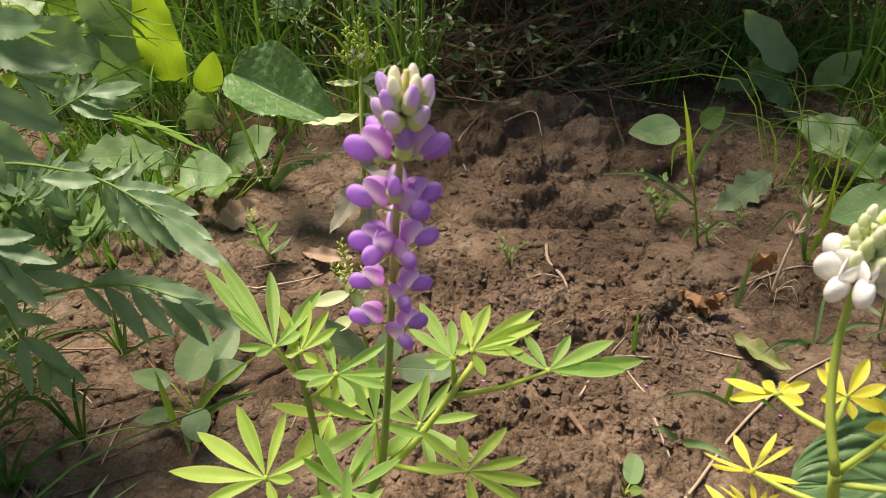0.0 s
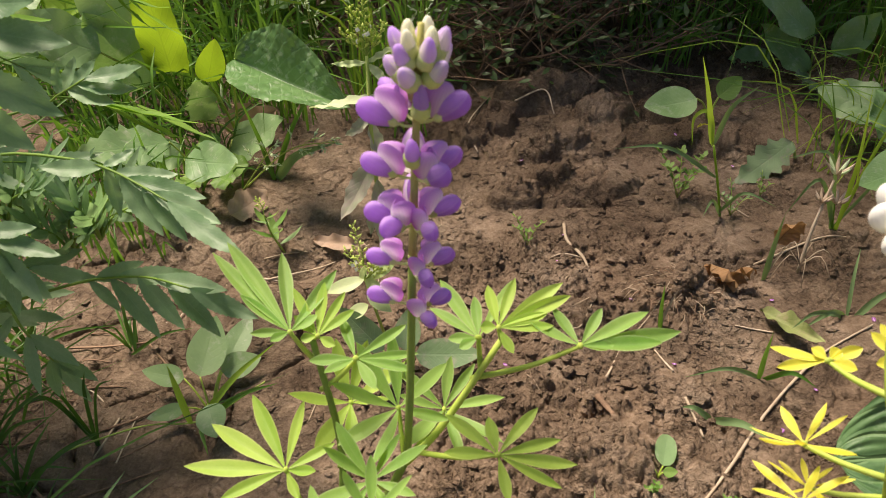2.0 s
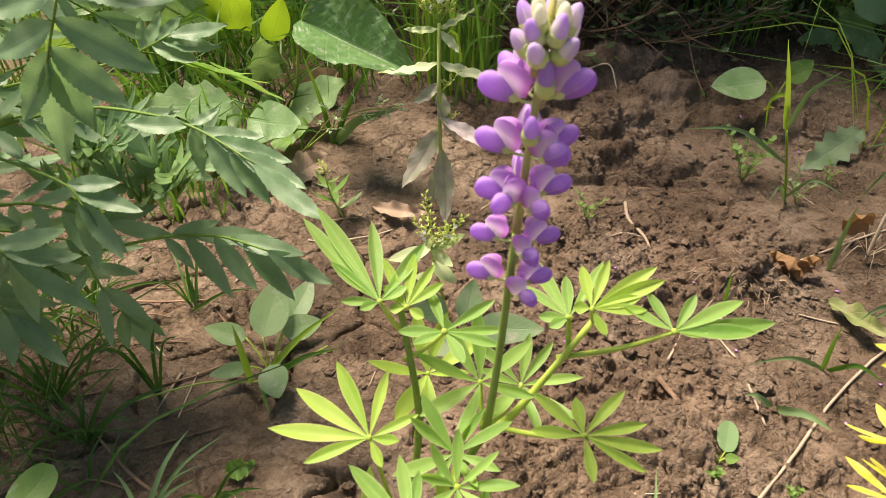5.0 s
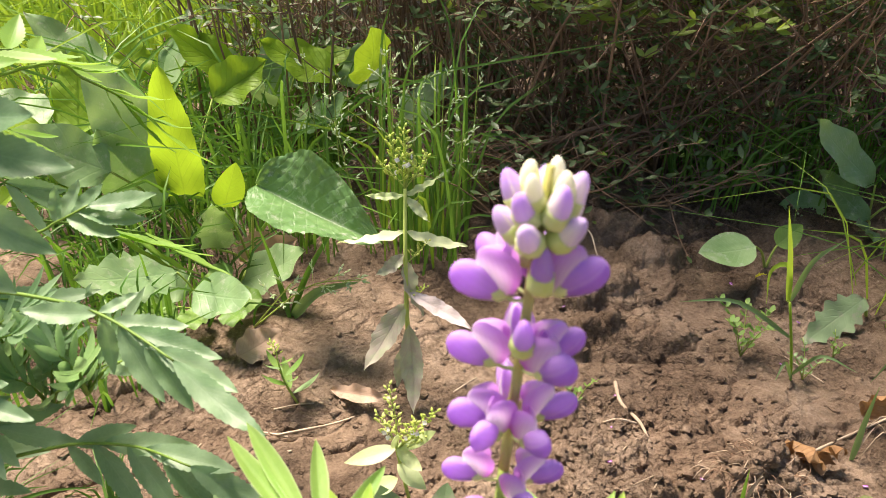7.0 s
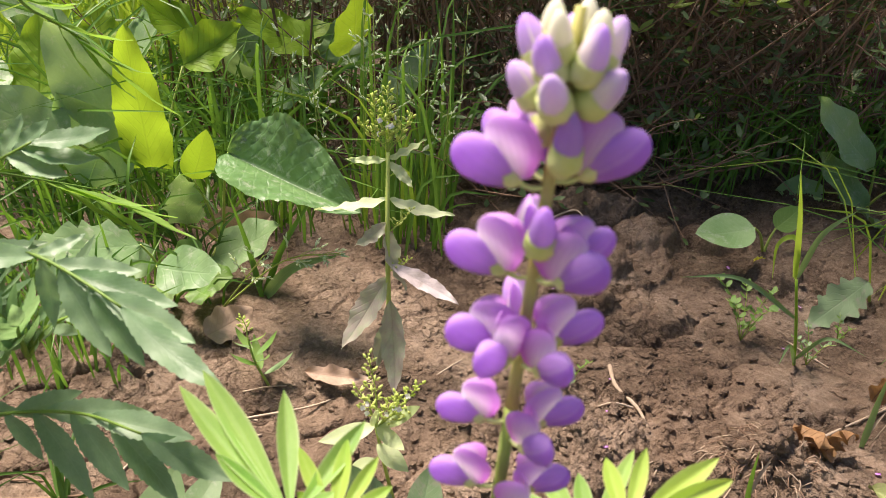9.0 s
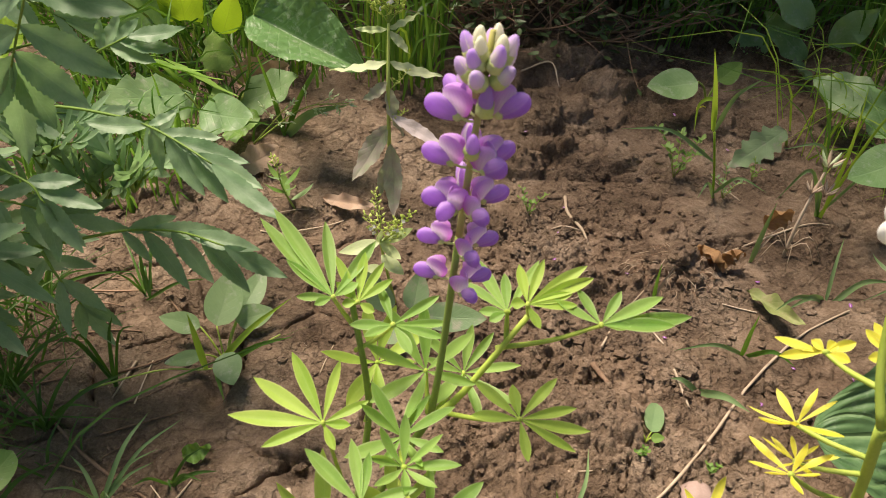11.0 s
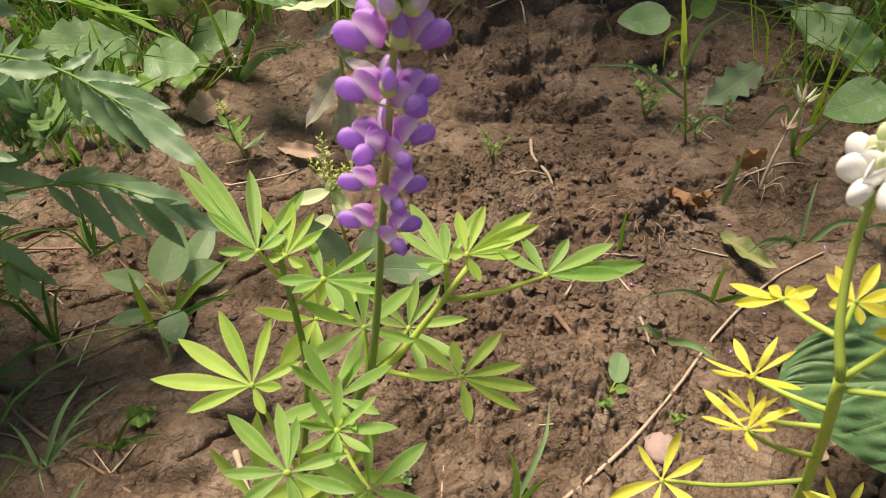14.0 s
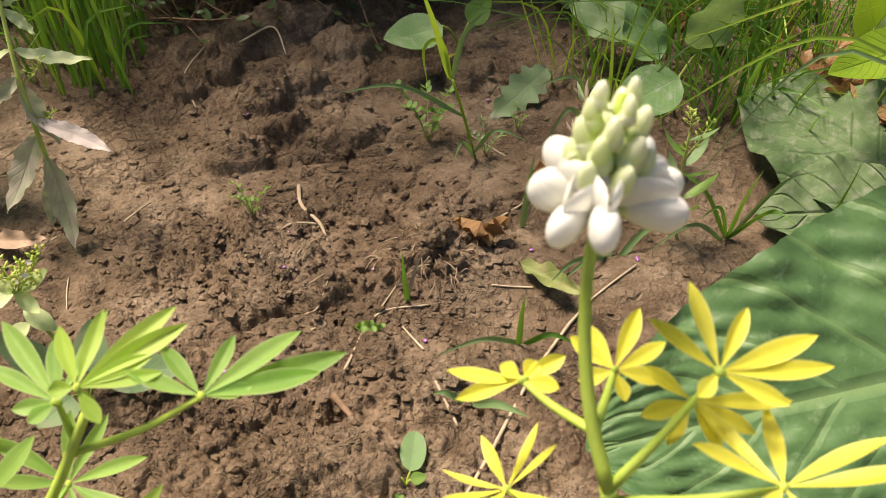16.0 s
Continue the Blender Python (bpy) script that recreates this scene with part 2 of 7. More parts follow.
PALE_STEM = plain_material("pale_lupin_stem", (0.38, 0.52, 0.08), (0.56, 0.68, 0.15), 0.6, 90, 0.2, 0.2, (0.6, 0.7, 0.15), stretch=0.3)
SPIKE_STEM = plain_material("spike_stem", (0.30, 0.28, 0.08), (0.44, 0.42, 0.13), 0.6, 90, 0.2, stretch=0.3)
WING = petal_material("wing_petal", (0.78, 0.54, 0.91), (0.71, 0.46, 0.94), (1, 1, 1), 0.0, 0.6, under=(0.60, 0.30, 0.86))
BANNER = petal_material("banner_petal", (0.70, 0.20, 0.76), (0.74, 0.46, 0.93), (0.98, 0.92, 0.97), 0.40, 0.6, True)
KEEL = petal_material("keel_petal", (0.42, 0.12, 0.50), (0.40, 0.12, 0.52), (0.8, 0.6, 0.8), 0.2)
BUD = petal_material("bud_petal", (0.86, 0.78, 0.86), (0.60, 0.36, 0.90), (0.95, 0.90, 0.84), 0.16, 0.42)
BUD_PALE = petal_material("pale_bud", (0.84, 0.86, 0.56), (0.97, 0.95, 0.82), (1, 1, 1), 0.0, 0.35)
CALYX = plain_material("calyx", (0.62, 0.76, 0.22), (0.82, 0.90, 0.44), 0.7, 200, 0.3, 0.25, (0.7, 0.75, 0.3))
WHITE_PETAL = petal_material("white_petal", (0.86, 0.86, 0.80), (0.90, 0.89, 0.87), (0.9, 0.9, 0.9), 0.0, 0.3)
WHITE_BUD = petal_material("green_white_bud", (0.62, 0.76, 0.20), (0.95, 0.95, 0.80), (1, 1, 1), 0.0, 0.35)
MARIGOLD = leaf_material("marigold_leaf", (0.105, 0.21, 0.095), (0.27, 0.40, 0.23), (0.34, 0.58, 0.18), 0.40, 0.46, 13, (0.32, 0.46, 0.29), 0.3, relief=0.15, spec=0.55)
# brighter copy of the marigold leaf, its backlight put into the green
MARIGOLD_SUNLIT = leaf_material("marigold_sunlit_leaf", (0.16, 0.32, 0.06), (0.28, 0.46, 0.10), (0.34, 0.60, 0.04), 0.42, 0.45, 15, (0.30, 0.46, 0.14), 0.25, relief=0.10)
MARIGOLD_STEM = plain_material("marigold_stem", (0.12, 0.22, 0.04), (0.22, 0.35, 0.06), 0.5, 80, 0.2, 0.15, (0.3, 0.5, 0.06), stretch=0.3)
DOCK = leaf_material("dock_leaf", (0.12, 0.25, 0.085), (0.26, 0.42, 0.18), (0.34, 0.56, 0.08), 0.32, 0.42, 11, (0.36, 0.50, 0.28), 0.26, 0.26, (0.42, 0.48, 0.36), 0.20, 0.55, pucker=120.0)
# lit copy of the dock leaf: backlight put into yellower greens and dark veins
DOCK_SUNLIT = leaf_material("sunlit_dock_leaf", (0.20, 0.36, 0.03), (0.30, 0.46, 0.04), (0.44, 0.64, 0.03), 0.5, 0.5, 11, (0.14, 0.24, 0.03), 0.5, relief=0.5, pucker=110.0)
PALE_LEAF = leaf_material("pale_leaf", (0.17, 0.30, 0.13), (0.28, 0.42, 0.20), (0.36, 0.52, 0.12), 0.35, 0.48, 7, (0.40, 0.52, 0.30), 0.12, 0.25, (0.46, 0.50, 0.38), 0.16, 0.45, pucker=140.0)
GREY_LEAF = leaf_material("dusty_grey_green_leaf", (0.11, 0.19, 0.085), (0.20, 0.29, 0.15), (0.22, 0.4, 0.08), 0.15, 0.6, 9, (0.30, 0.40, 0.24), 0.15, 0.35, (0.26, 0.25, 0.19), 0.25)
DUSTY_LEAF = leaf_material("mud_spattered_leaf", (0.40, 0.46, 0.30), (0.60, 0.64, 0.48), (0.60, 0.66, 0.36), 0.42, 0.6, 8, (0.55, 0.56, 0.46), 0.3, 0.75, (0.46, 0.40, 0.36), 0.6)
# for a leaf lying in shade, which is put into this dull green
DULL_BURDOCK = leaf_material("shaded_burdock_leaf", (0.07, 0.13, 0.05), (0.16, 0.23, 0.11), (0.12, 0.28, 0.03), 0.12, 0.7, 7, (0.20, 0.28, 0.13), 0.28, 0.4, (0.24, 0.27, 0.19), 0.9, 0.35, pucker=80.0)
BURDOCK = leaf_material("burdock_leaf", (0.034, 0.095, 0.031), (0.095, 0.185, 0.070), (0.16, 0.38, 0.04), 0.15, 0.52, 8, (0.24, 0.36, 0.15), 0.45, 0.2, (0.20, 0.29, 0.16), 0.55, 0.45, pucker=65.0)
GRASS = leaf_material("grass_blade", (0.045, 0.14, 0.02), (0.15, 0.31, 0.05), (0.26, 0.50, 0.04), 0.35, 0.45, 0.0, (0.2, 0.34, 0.09), 0.3, relief=0.1)
# darker copy of the grass blade, with shade put into its greens
GRASS_SHADED = leaf_material("shaded_grass_blade", (0.03, 0.085, 0.015), (0.085, 0.18, 0.035), (0.16, 0.36, 0.03), 0.3, 0.45, 0.0, (0.14, 0.24, 0.06), 0.3, relief=0.1)
GRASS_PALE = leaf_material("pale_grass_blade", (0.13, 0.24, 0.10), (0.22, 0.34, 0.15), (0.34, 0.5, 0.08), 0.3, 0.45, 0.0, (0.3, 0.42, 0.2), 0.4, relief=0.1)
SEDGE = leaf_material("yellow_green_blade", (0.20, 0.36, 0.04), (0.36, 0.52, 0.07), (0.5, 0.7, 0.05), 0.4, 0.45, 0.0, (0.4, 0.55, 0.12), 0.3, relief=0.1)
WEED = leaf_material("weed_leaf", (0.12, 0.25, 0.05), (0.22, 0.37, 0.09), (0.36, 0.56, 0.06), 0.35, 0.5, 7, (0.3, 0.44, 0.14), 0.4, 0.1)
WEED_STEM = plain_material("weed_stem", (0.24, 0.34, 0.06), (0.40, 0.50, 0.12), 0.6, 90, 0.2, 0.1, stretch=0.3)
SPEEDWELL = leaf_material("speedwell_leaf", (0.50, 0.64, 0.28), (0.70, 0.79, 0.48), (0.66, 0.8, 0.25), 0.4, 0.5, 8, (0.62, 0.70, 0.42), 0.3, 0.2, (0.66, 0.66, 0.52))
SPEEDWELL_STEM = plain_material("speedwell_stem", (0.36, 0.48, 0.10), (0.54, 0.64, 0.18), 0.6, 90, 0.2, 0.15, stretch=0.3)
SEED = plain_material("grass_spikelet", (0.46, 0.60, 0.32), (0.72, 0.82, 0.56), 0.6, 200, 0.2, 0.25, (0.6, 0.7, 0.4))
FLOWER_BUD = plain_material("green_flower_bud", (0.42, 0.54, 0.09), (0.66, 0.74, 0.24), 0.6, 200, 0.2, 0.25)
TINY_WHITE = plain_material("tiny_white_petal", (0.80, 0.79, 0.77), (0.90, 0.89, 0.87), 0.6, 200, 0.1, 0.25)
STRAW = plain_material("straw", (0.30, 0.22, 0.15), (0.56, 0.45, 0.34), 0.75, 70, 0.4, stretch=0.25)
TWIG = plain_material("twig_bark", (0.13, 0.08, 0.052), (0.33, 0.21, 0.14), 0.85, 60, 0.6, stretch=0.3)
DRY_LEAF = leaf_material("dry_brown_leaf", (0.22, 0.11, 0.045), (0.42, 0.24, 0.11), (0.5, 0.25, 0.08), 0.2, 0.7, 8, (0.2, 0.11, 0.06), 0.5, 0.3, (0.50, 0.36, 0.24), 0.7)
PINK_DUSTY = leaf_material("pinkish_dusty_leaf", (0.46, 0.40, 0.38), (0.66, 0.58, 0.58), (0.6, 0.5, 0.45), 0.3, 0.7, 8, (0.5, 0.42, 0.42), 0.3, 0.35, (0.40, 0.34, 0.30), 0.4)
DRY_PINK = leaf_material("dry_tan_leaf", (0.34, 0.22, 0.15), (0.50, 0.36, 0.27), (0.5, 0.35, 0.2), 0.15, 0.75, 8, (0.30, 0.2, 0.14), 0.4, 0.2, (0.2, 0.12, 0.08))
WILTED = leaf_material("wilted_green_leaf", (0.22, 0.26, 0.09), (0.34, 0.38, 0.15), (0.4, 0.45, 0.1), 0.2, 0.6, 8, (0.42, 0.44, 0.2), 0.22, 0.35, (0.36, 0.30, 0.18), 0.3)
SHRUB_LEAF = leaf_material("shrub_leaf", (0.06, 0.11, 0.04), (0.14, 0.20, 0.085), (0.26, 0.42, 0.05), 0.3, 0.4, 6, (0.2, 0.28, 0.12), 0.3)
SHRUB_TOP = leaf_material("shrub_top_leaf", (0.18, 0.28, 0.05), (0.34, 0.44, 0.10), (0.5, 0.65, 0.06), 0.35, 0.4, 6, (0.4, 0.5, 0.15), 0.3)
PINK_STALK = plain_material("reddish_stalk", (0.22, 0.06, 0.10), (0.46, 0.20, 0.24), 0.7, 70, 0.3, 0.1, (0.5, 0.2, 0.25), stretch=0.3)
PEBBLE = plain_material("pinkish_stone", (0.30, 0.21, 0.18), (0.46, 0.34, 0.30), 0.8, 80, 0.5)

# ---------------------------------------------------------------- geometry helpers
rnd = random.Random(11)
ORIGIN = {}


def vec(*a):
    return Vector(a[0] if len(a) == 1 else a)


def curve_points(pts, samples):
    """A smooth curve (Catmull-Rom) through a few points."""
    p = [vec(q) for q in pts]
    p = [p[0] * 2 - p[1]] + p + [p[-1] * 2 - p[-2]]
    out = []
    segs = len(p) - 3
    for i in range(samples + 1):
        f = i / samples * segs
        k = min(int(f), segs - 1)
        t = f - k
        a, b, c, d = p[k:k + 4]
        out.append(0.5 * ((2 * b) + (c - a) * t + (2 * a - 5 * b + 4 * c - d) * t * t + (3 * b - a - 3 * c + d) * t ** 3))
    return out


def frame_of(d, n):
    d = vec(d).normalized()
    n = vec(n)
    n = n - d * n.dot(d)
    if n.length < 1e-6:
        n = d.orthogonal()
    n.normalize()
    return d, d.cross(n).normalized(), n


OVATE = lambda s: math.sin(math.pi * min(1, s) ** 0.72) ** 0.75
LANCE = lambda s: math.sin(math.pi * s ** 0.85) ** 0.85
OBLANCE = lambda s: (math.sin(math.pi * s ** 1.35) ** 0.8) * 0.95 + 0.05 * (1 - s)
BROAD = lambda s: (math.sin(math.pi * (0.10 + 0.90 * s) ** 0.62)) ** 0.55 if s < 0.999 else 0.0
ROUND = lambda s: math.sqrt(max(0.0, 1 - (2 * s - 1) ** 2)) ** 0.9
STRAP = lambda s: min(1.0, 0.55 + s * 3) * (1 - s ** 2.2)
LOBED = lambda s: OVATE(s) * (1 + 0.20 * math.sin(s * 34) - 0.05)
EAR = lambda s: max(0.0, math.sin(math.pi * (0.06 + 0.94 * s) ** 1.15)) ** 0.6


class Geo:
    """Gathers vertices, faces and a (length, width) map for one mesh."""

    def __init__(self):
        self.v, self.f, self.uv = [], [], []

    def grid(self, rows, us, closed=False):
        b = len(self.v)
        w = len(rows[0])
        for r, u in zip(rows, us):
            for j, p in enumerate(r):
                self.v.append(p)
                self.uv.append((u, j / (w if closed else w - 1)))
        for i in range(len(rows) - 1):
            for j in range(w if closed else w - 1):
                k = (j + 1) % w
                self.f.append((b + i * w + j, b + i * w + k, b + (i + 1) * w + k, b + (i + 1) * w + j))
        return b

    def blade(self, base, d, n, length, width, profile=LANCE, nu=10, nv=4, bend=0.0, fold=0.0, serr=0.0, wave=0.0, waves=2.5, twist=0.0, sway=0.0, phase=0.0, cup=0.0, quilt=0.0, ribs=8):
        d, s, n = frame_of(d, n)
        c = vec(base)
        rows, us = [], []
        for i in range(nu + 1):
            t = i / nu
            if i:
                a = bend / nu * (0.4 + 1.2 * t)
                q = Matrix.Rotation(a, 3, s)
                d, n = (q @ d).normalized(), (q @ n).normalized()
                if twist:
                    q = Matrix.Rotation(twist / nu, 3, d)
                    s, n = (q @ s).normalized(), (q @ n).normalized()
                if sway:
                    q = Matrix.Rotation(sway / nu, 3, n)
                    s, d = (q @ s).normalized(), (q @ d).normalized()
                c = c + d * (length / nu)
            w = 0.5 * width * profile(t)
            row = []
            for j in range(nv + 1):
                x = 2 * j / nv - 1
                k = w * (1 + (serr * ((i % 4) / 1.5 - 1) if abs(x) > 0.99 else 0))
                lift = abs(x) * k * math.sin(fold) - cup * k * (1 - x * x)
                if quilt:
                    lift += quilt * min(1.0, 3 * abs(x)) * min(1.0, profile(t) * 2) * (abs(math.sin(math.pi * (t * ribs - abs(x) * ribs * 0.55))) ** 0.6 - 0.5 + 0.5 * math.sin(x * 17 + t * 23) * math.sin(t * 41 - x * 9))
                if wave:
                    lift += wave * abs(x) ** 1.5 * math.sin(t * waves * 6.283 + phase + (1.3 if x > 0 else 0))
                row.append(c + s * (x * k * math.cos(fold)) + n * lift)
            rows.append(row)
            us.append(t)
        self.grid(rows, us)
        return c, d

    def tube(self, pts, r0, r1, sides=6, samples=8, knob=0.0):
        p = curve_points(pts, samples)
        rows, us = [], []
        n = None
        for i, q in enumerate(p):
            d = (p[min(i + 1, samples)] - p[max(i - 1, 0)]).normalized()
            n = d.orthogonal().normalized() if n is None else (n - d * n.dot(d)).normalized()
            s = d.cross(n)
            r = r0 + (r1 - r0) * i / samples
            if knob:
                r *= 1 + knob * (0.5 - rnd.random())
            rows.append([q + (n * math.cos(a) + s * math.sin(a)) * r for a in [6.2832 * j / sides for j in range(sides)]])
            us.append(i / samples)
        b = self.grid(rows, us, True)
        self.f.append(tuple(b + j for j in reversed(range(sides))))
        e = b + samples * sides
        self.f.append(tuple(e + j for j in range(sides)))
        return p

    def pod(self, base, d, n, length, height, width, profile=ROUND, nu=8, sides=10, bend=0.0, groove=0.0, belly=0.0):
        """A closed, swollen body along a bent line: petals joined to a pouch, buds, seeds."""
        d, s, n = frame_of(d, n)
        c = vec(base)
        rows, us = [], []
        t = 0.0
        for i in range(nu + 1):
            was, t = t, 1 - (1 - i / nu) ** 1.9
            if i:
                q = Matrix.Rotation(-bend * (t - was), 3, s)
                d, n = (q @ d).normalized(), (q @ n).normalized()
                c = c + d * (length * (t - was))
            w = max(profile(t), 0.03)
            row = []
            for j in range(sides):
                a = 6.2832 * j / sides
                g = 1 - groove * max(0.0, math.sin(a)) ** 8
                row.append(c + n * (math.sin(a) * height * 0.5 * w * g - belly * w * height) + s * (math.cos(a) * width * 0.5 * w))
            rows.append(row)
            us.append(t)
        b = self.grid(rows, us, True)
        self.f.append(tuple(b + j for j in reversed(range(sides))))
        e = b + nu * sides
        self.f.append(tuple(e + j for j in range(sides)))

    def lump(self, c, r, squash=0.8, sides=7, rings=4, rough=0.25):
        c = vec(c)
        rows, us = [], []
        sx, sy = rnd.uniform(0.75, 1.25), rnd.uniform(0.75, 1.25)
        for i in range(rings + 1):
            e = math.pi * (i / rings - 0.5)
            rows.append([c + vec(math.cos(a) * math.cos(e) * sx, math.sin(a) * math.cos(e) * sy, math.sin(e) * squash) * r * (1 + rough * (rnd.random() - 0.5) * (0 < i < rings))
                         for a in [6.2832 * (j + 0.5 * (i % 2)) / sides for j in range(sides)]])
            us.append(i / rings)
        self.grid(rows, us, True)

    def mesh(self, name, mat, smooth=True):
        me = bpy.data.meshes.new(name)
        me.from_pydata([tuple(p) for p in self.v], [], self.f)
        lay = me.uv_layers.new(name="along")
        idx = np.empty(len(me.loops), dtype=np.int32)
        me.loops.foreach_get("vertex_index", idx)
        lay.data.foreach_set("uv", np.array(self.uv, dtype=np.float32)[idx].ravel())
        me.polygons.foreach_set("use_smooth", [smooth] * len(me.polygons))
        me.materials.append(mat)
        me.update()
        return me


def thing(name, base, label, category, group="", kind=""):
    ob = new(name)
    ob.empty_display_size = 0.02
    ob.location = base
    ORIGIN[ob.name] = vec(base)
    return tagged(ob, label, category, group, kind)


def part(name, geo, material, parent, label=""):
    ob = new(name, geo.mesh(name, material))
    ob.parent = parent
    if parent.name in ORIGIN:
        ob.matrix_parent_inverse = Matrix.Translation(-ORIGIN[parent.name])
    return tagged(ob, label)


def single(name, geo, material, label, category, group="", kind=""):
    """A top-level thing of one mesh, its origin set at its lowest middle."""
    pts = np.array([tuple(p) for p in geo.v])
    o = vec(*(pts.min(0) + pts.max(0))[:2] / 2, pts[:, 2].min())
    geo.v = [p - o for p in geo.v]
    ob = new(name, geo.mesh(name, material))
    ob.location = o
    return tagged(ob, label, category, group, kind)


# ---------------------------------------------------------------- the ground: one sheet to the horizon
def lattice(ix, iy, seed):
    h = (ix.astype(np.int64) * 374761393 + iy.astype(np.int64) * 668265263 + seed * 974711) & 0x7FFFFFFF
    h = ((h ^ (h >> 13)) * 1274126177) & 0x7FFFFFFF
    return ((h ^ (h >> 16)) & 0xFFFFF) / 0xFFFFF


def smooth01(t):
    t = np.clip(t, 0, 1)
    return t * t * (3 - 2 * t)


def value_noise(x, y, seed=0):
    ix, iy = np.floor(x), np.floor(y)
    fx, fy = smooth01(x - ix), smooth01(y - iy)
    a, b = lattice(ix, iy, seed), lattice(ix + 1, iy, seed)
    c, d = lattice(ix, iy + 1, seed), lattice(ix + 1, iy + 1, seed)
    return (a * (1 - fx) + b * fx) * (1 - fy) + (c * (1 - fx) + d * fx) * fy


def fbm(x, y, seed=0, octaves=4):
    s, amp = np.zeros_like(x), 0.5
    for k in range(octaves):
        s += amp * value_noise(x * 2 ** k, y * 2 ** k, seed + k)
        amp *= 0.5
    return s / (1 - 0.5 ** octaves)


def cells(x, y, seed=0):
    ix, iy = np.floor(x), np.floor(y)
    f1, f2 = np.full_like(x, 9.0), np.full_like(x, 9.0)
    own = np.zeros_like(x)
    for dx in (-1, 0, 1):
        for dy in (-1, 0, 1):
            jx, jy = ix + dx, iy + dy
            px, py = jx + lattice(jx, jy, seed), jy + lattice(jx, jy, seed + 7)
            d = np.hypot(px - x, py - y)
            r = lattice(jx, jy, seed + 13)
            f2 = np.where(d < f1, f1, np.minimum(f2, d))
            own = np.where(d < f1, r, own)
            f1 = np.minimum(f1, d)
    return f1, f2, own


def blob(x, y, cx, cy, rx, ry):
    return np.exp(-(((x - cx) / rx) ** 2 + ((y - cy) / ry) ** 2))


CLODS = [(0.068, 0.808, 0.040, 0.021, 0.022), (0.112, 0.838, 0.034, 0.021, 0.026), (0.172, 0.828, 0.050, 0.025, 0.018), (0.100, 0.888, 0.034, 0.023, 0.026),
         (0.147, 0.912, 0.032, 0.021, 0.024), (0.058, 0.958, 0.030, 0.021, 0.024), (0.020, 0.930, 0.024, 0.019, 0.018), (0.138, 1.026, 0.082, 0.032, 0.032),
         (0.205, 0.978, 0.038, 0.034, 0.022), (0.330, 0.905, 0.032, 0.024, 0.020), (0.285, 0.985, 0.036, 0.026, 0.018), (0.243, 0.826, 0.013, 0.008, 0.010),
         (0.100, 0.655, 0.032, 0.021, 0.010), (0.062, 0.612, 0.034, 0.023, 0.011), (0.125, 0.615, 0.028, 0.021, 0.011), (0.092, 0.562, 0.038, 0.023, 0.012),
         (0.030, 0.700, 0.032, 0.021, 0.010), (0.150, 0.540, 0.030, 0.020, 0.010), (0.112, 0.442, 0.052, 0.032, 0.018), (0.175, 0.700, 0.026, 0.018, 0.009)]
pick = random.Random(5)
for _ in range(95):
    size = 0.0045 + 0.014 * pick.random() ** 2.6
    CLODS.append((pick.gauss(0.10, 0.11), pick.gauss(0.60, 0.13), size, size * pick.uniform(0.6, 0.9), size * pick.uniform(0.3, 0.5)))
for _ in range(60):
    size = 0.004 + 0.012 * pick.random() ** 2.5
    CLODS.append((pick.uniform(-0.40, 0.40), pick.uniform(0.32, 1.08), size, size * pick.uniform(0.6, 0.9), size * pick.uniform(0.3, 0.5)))


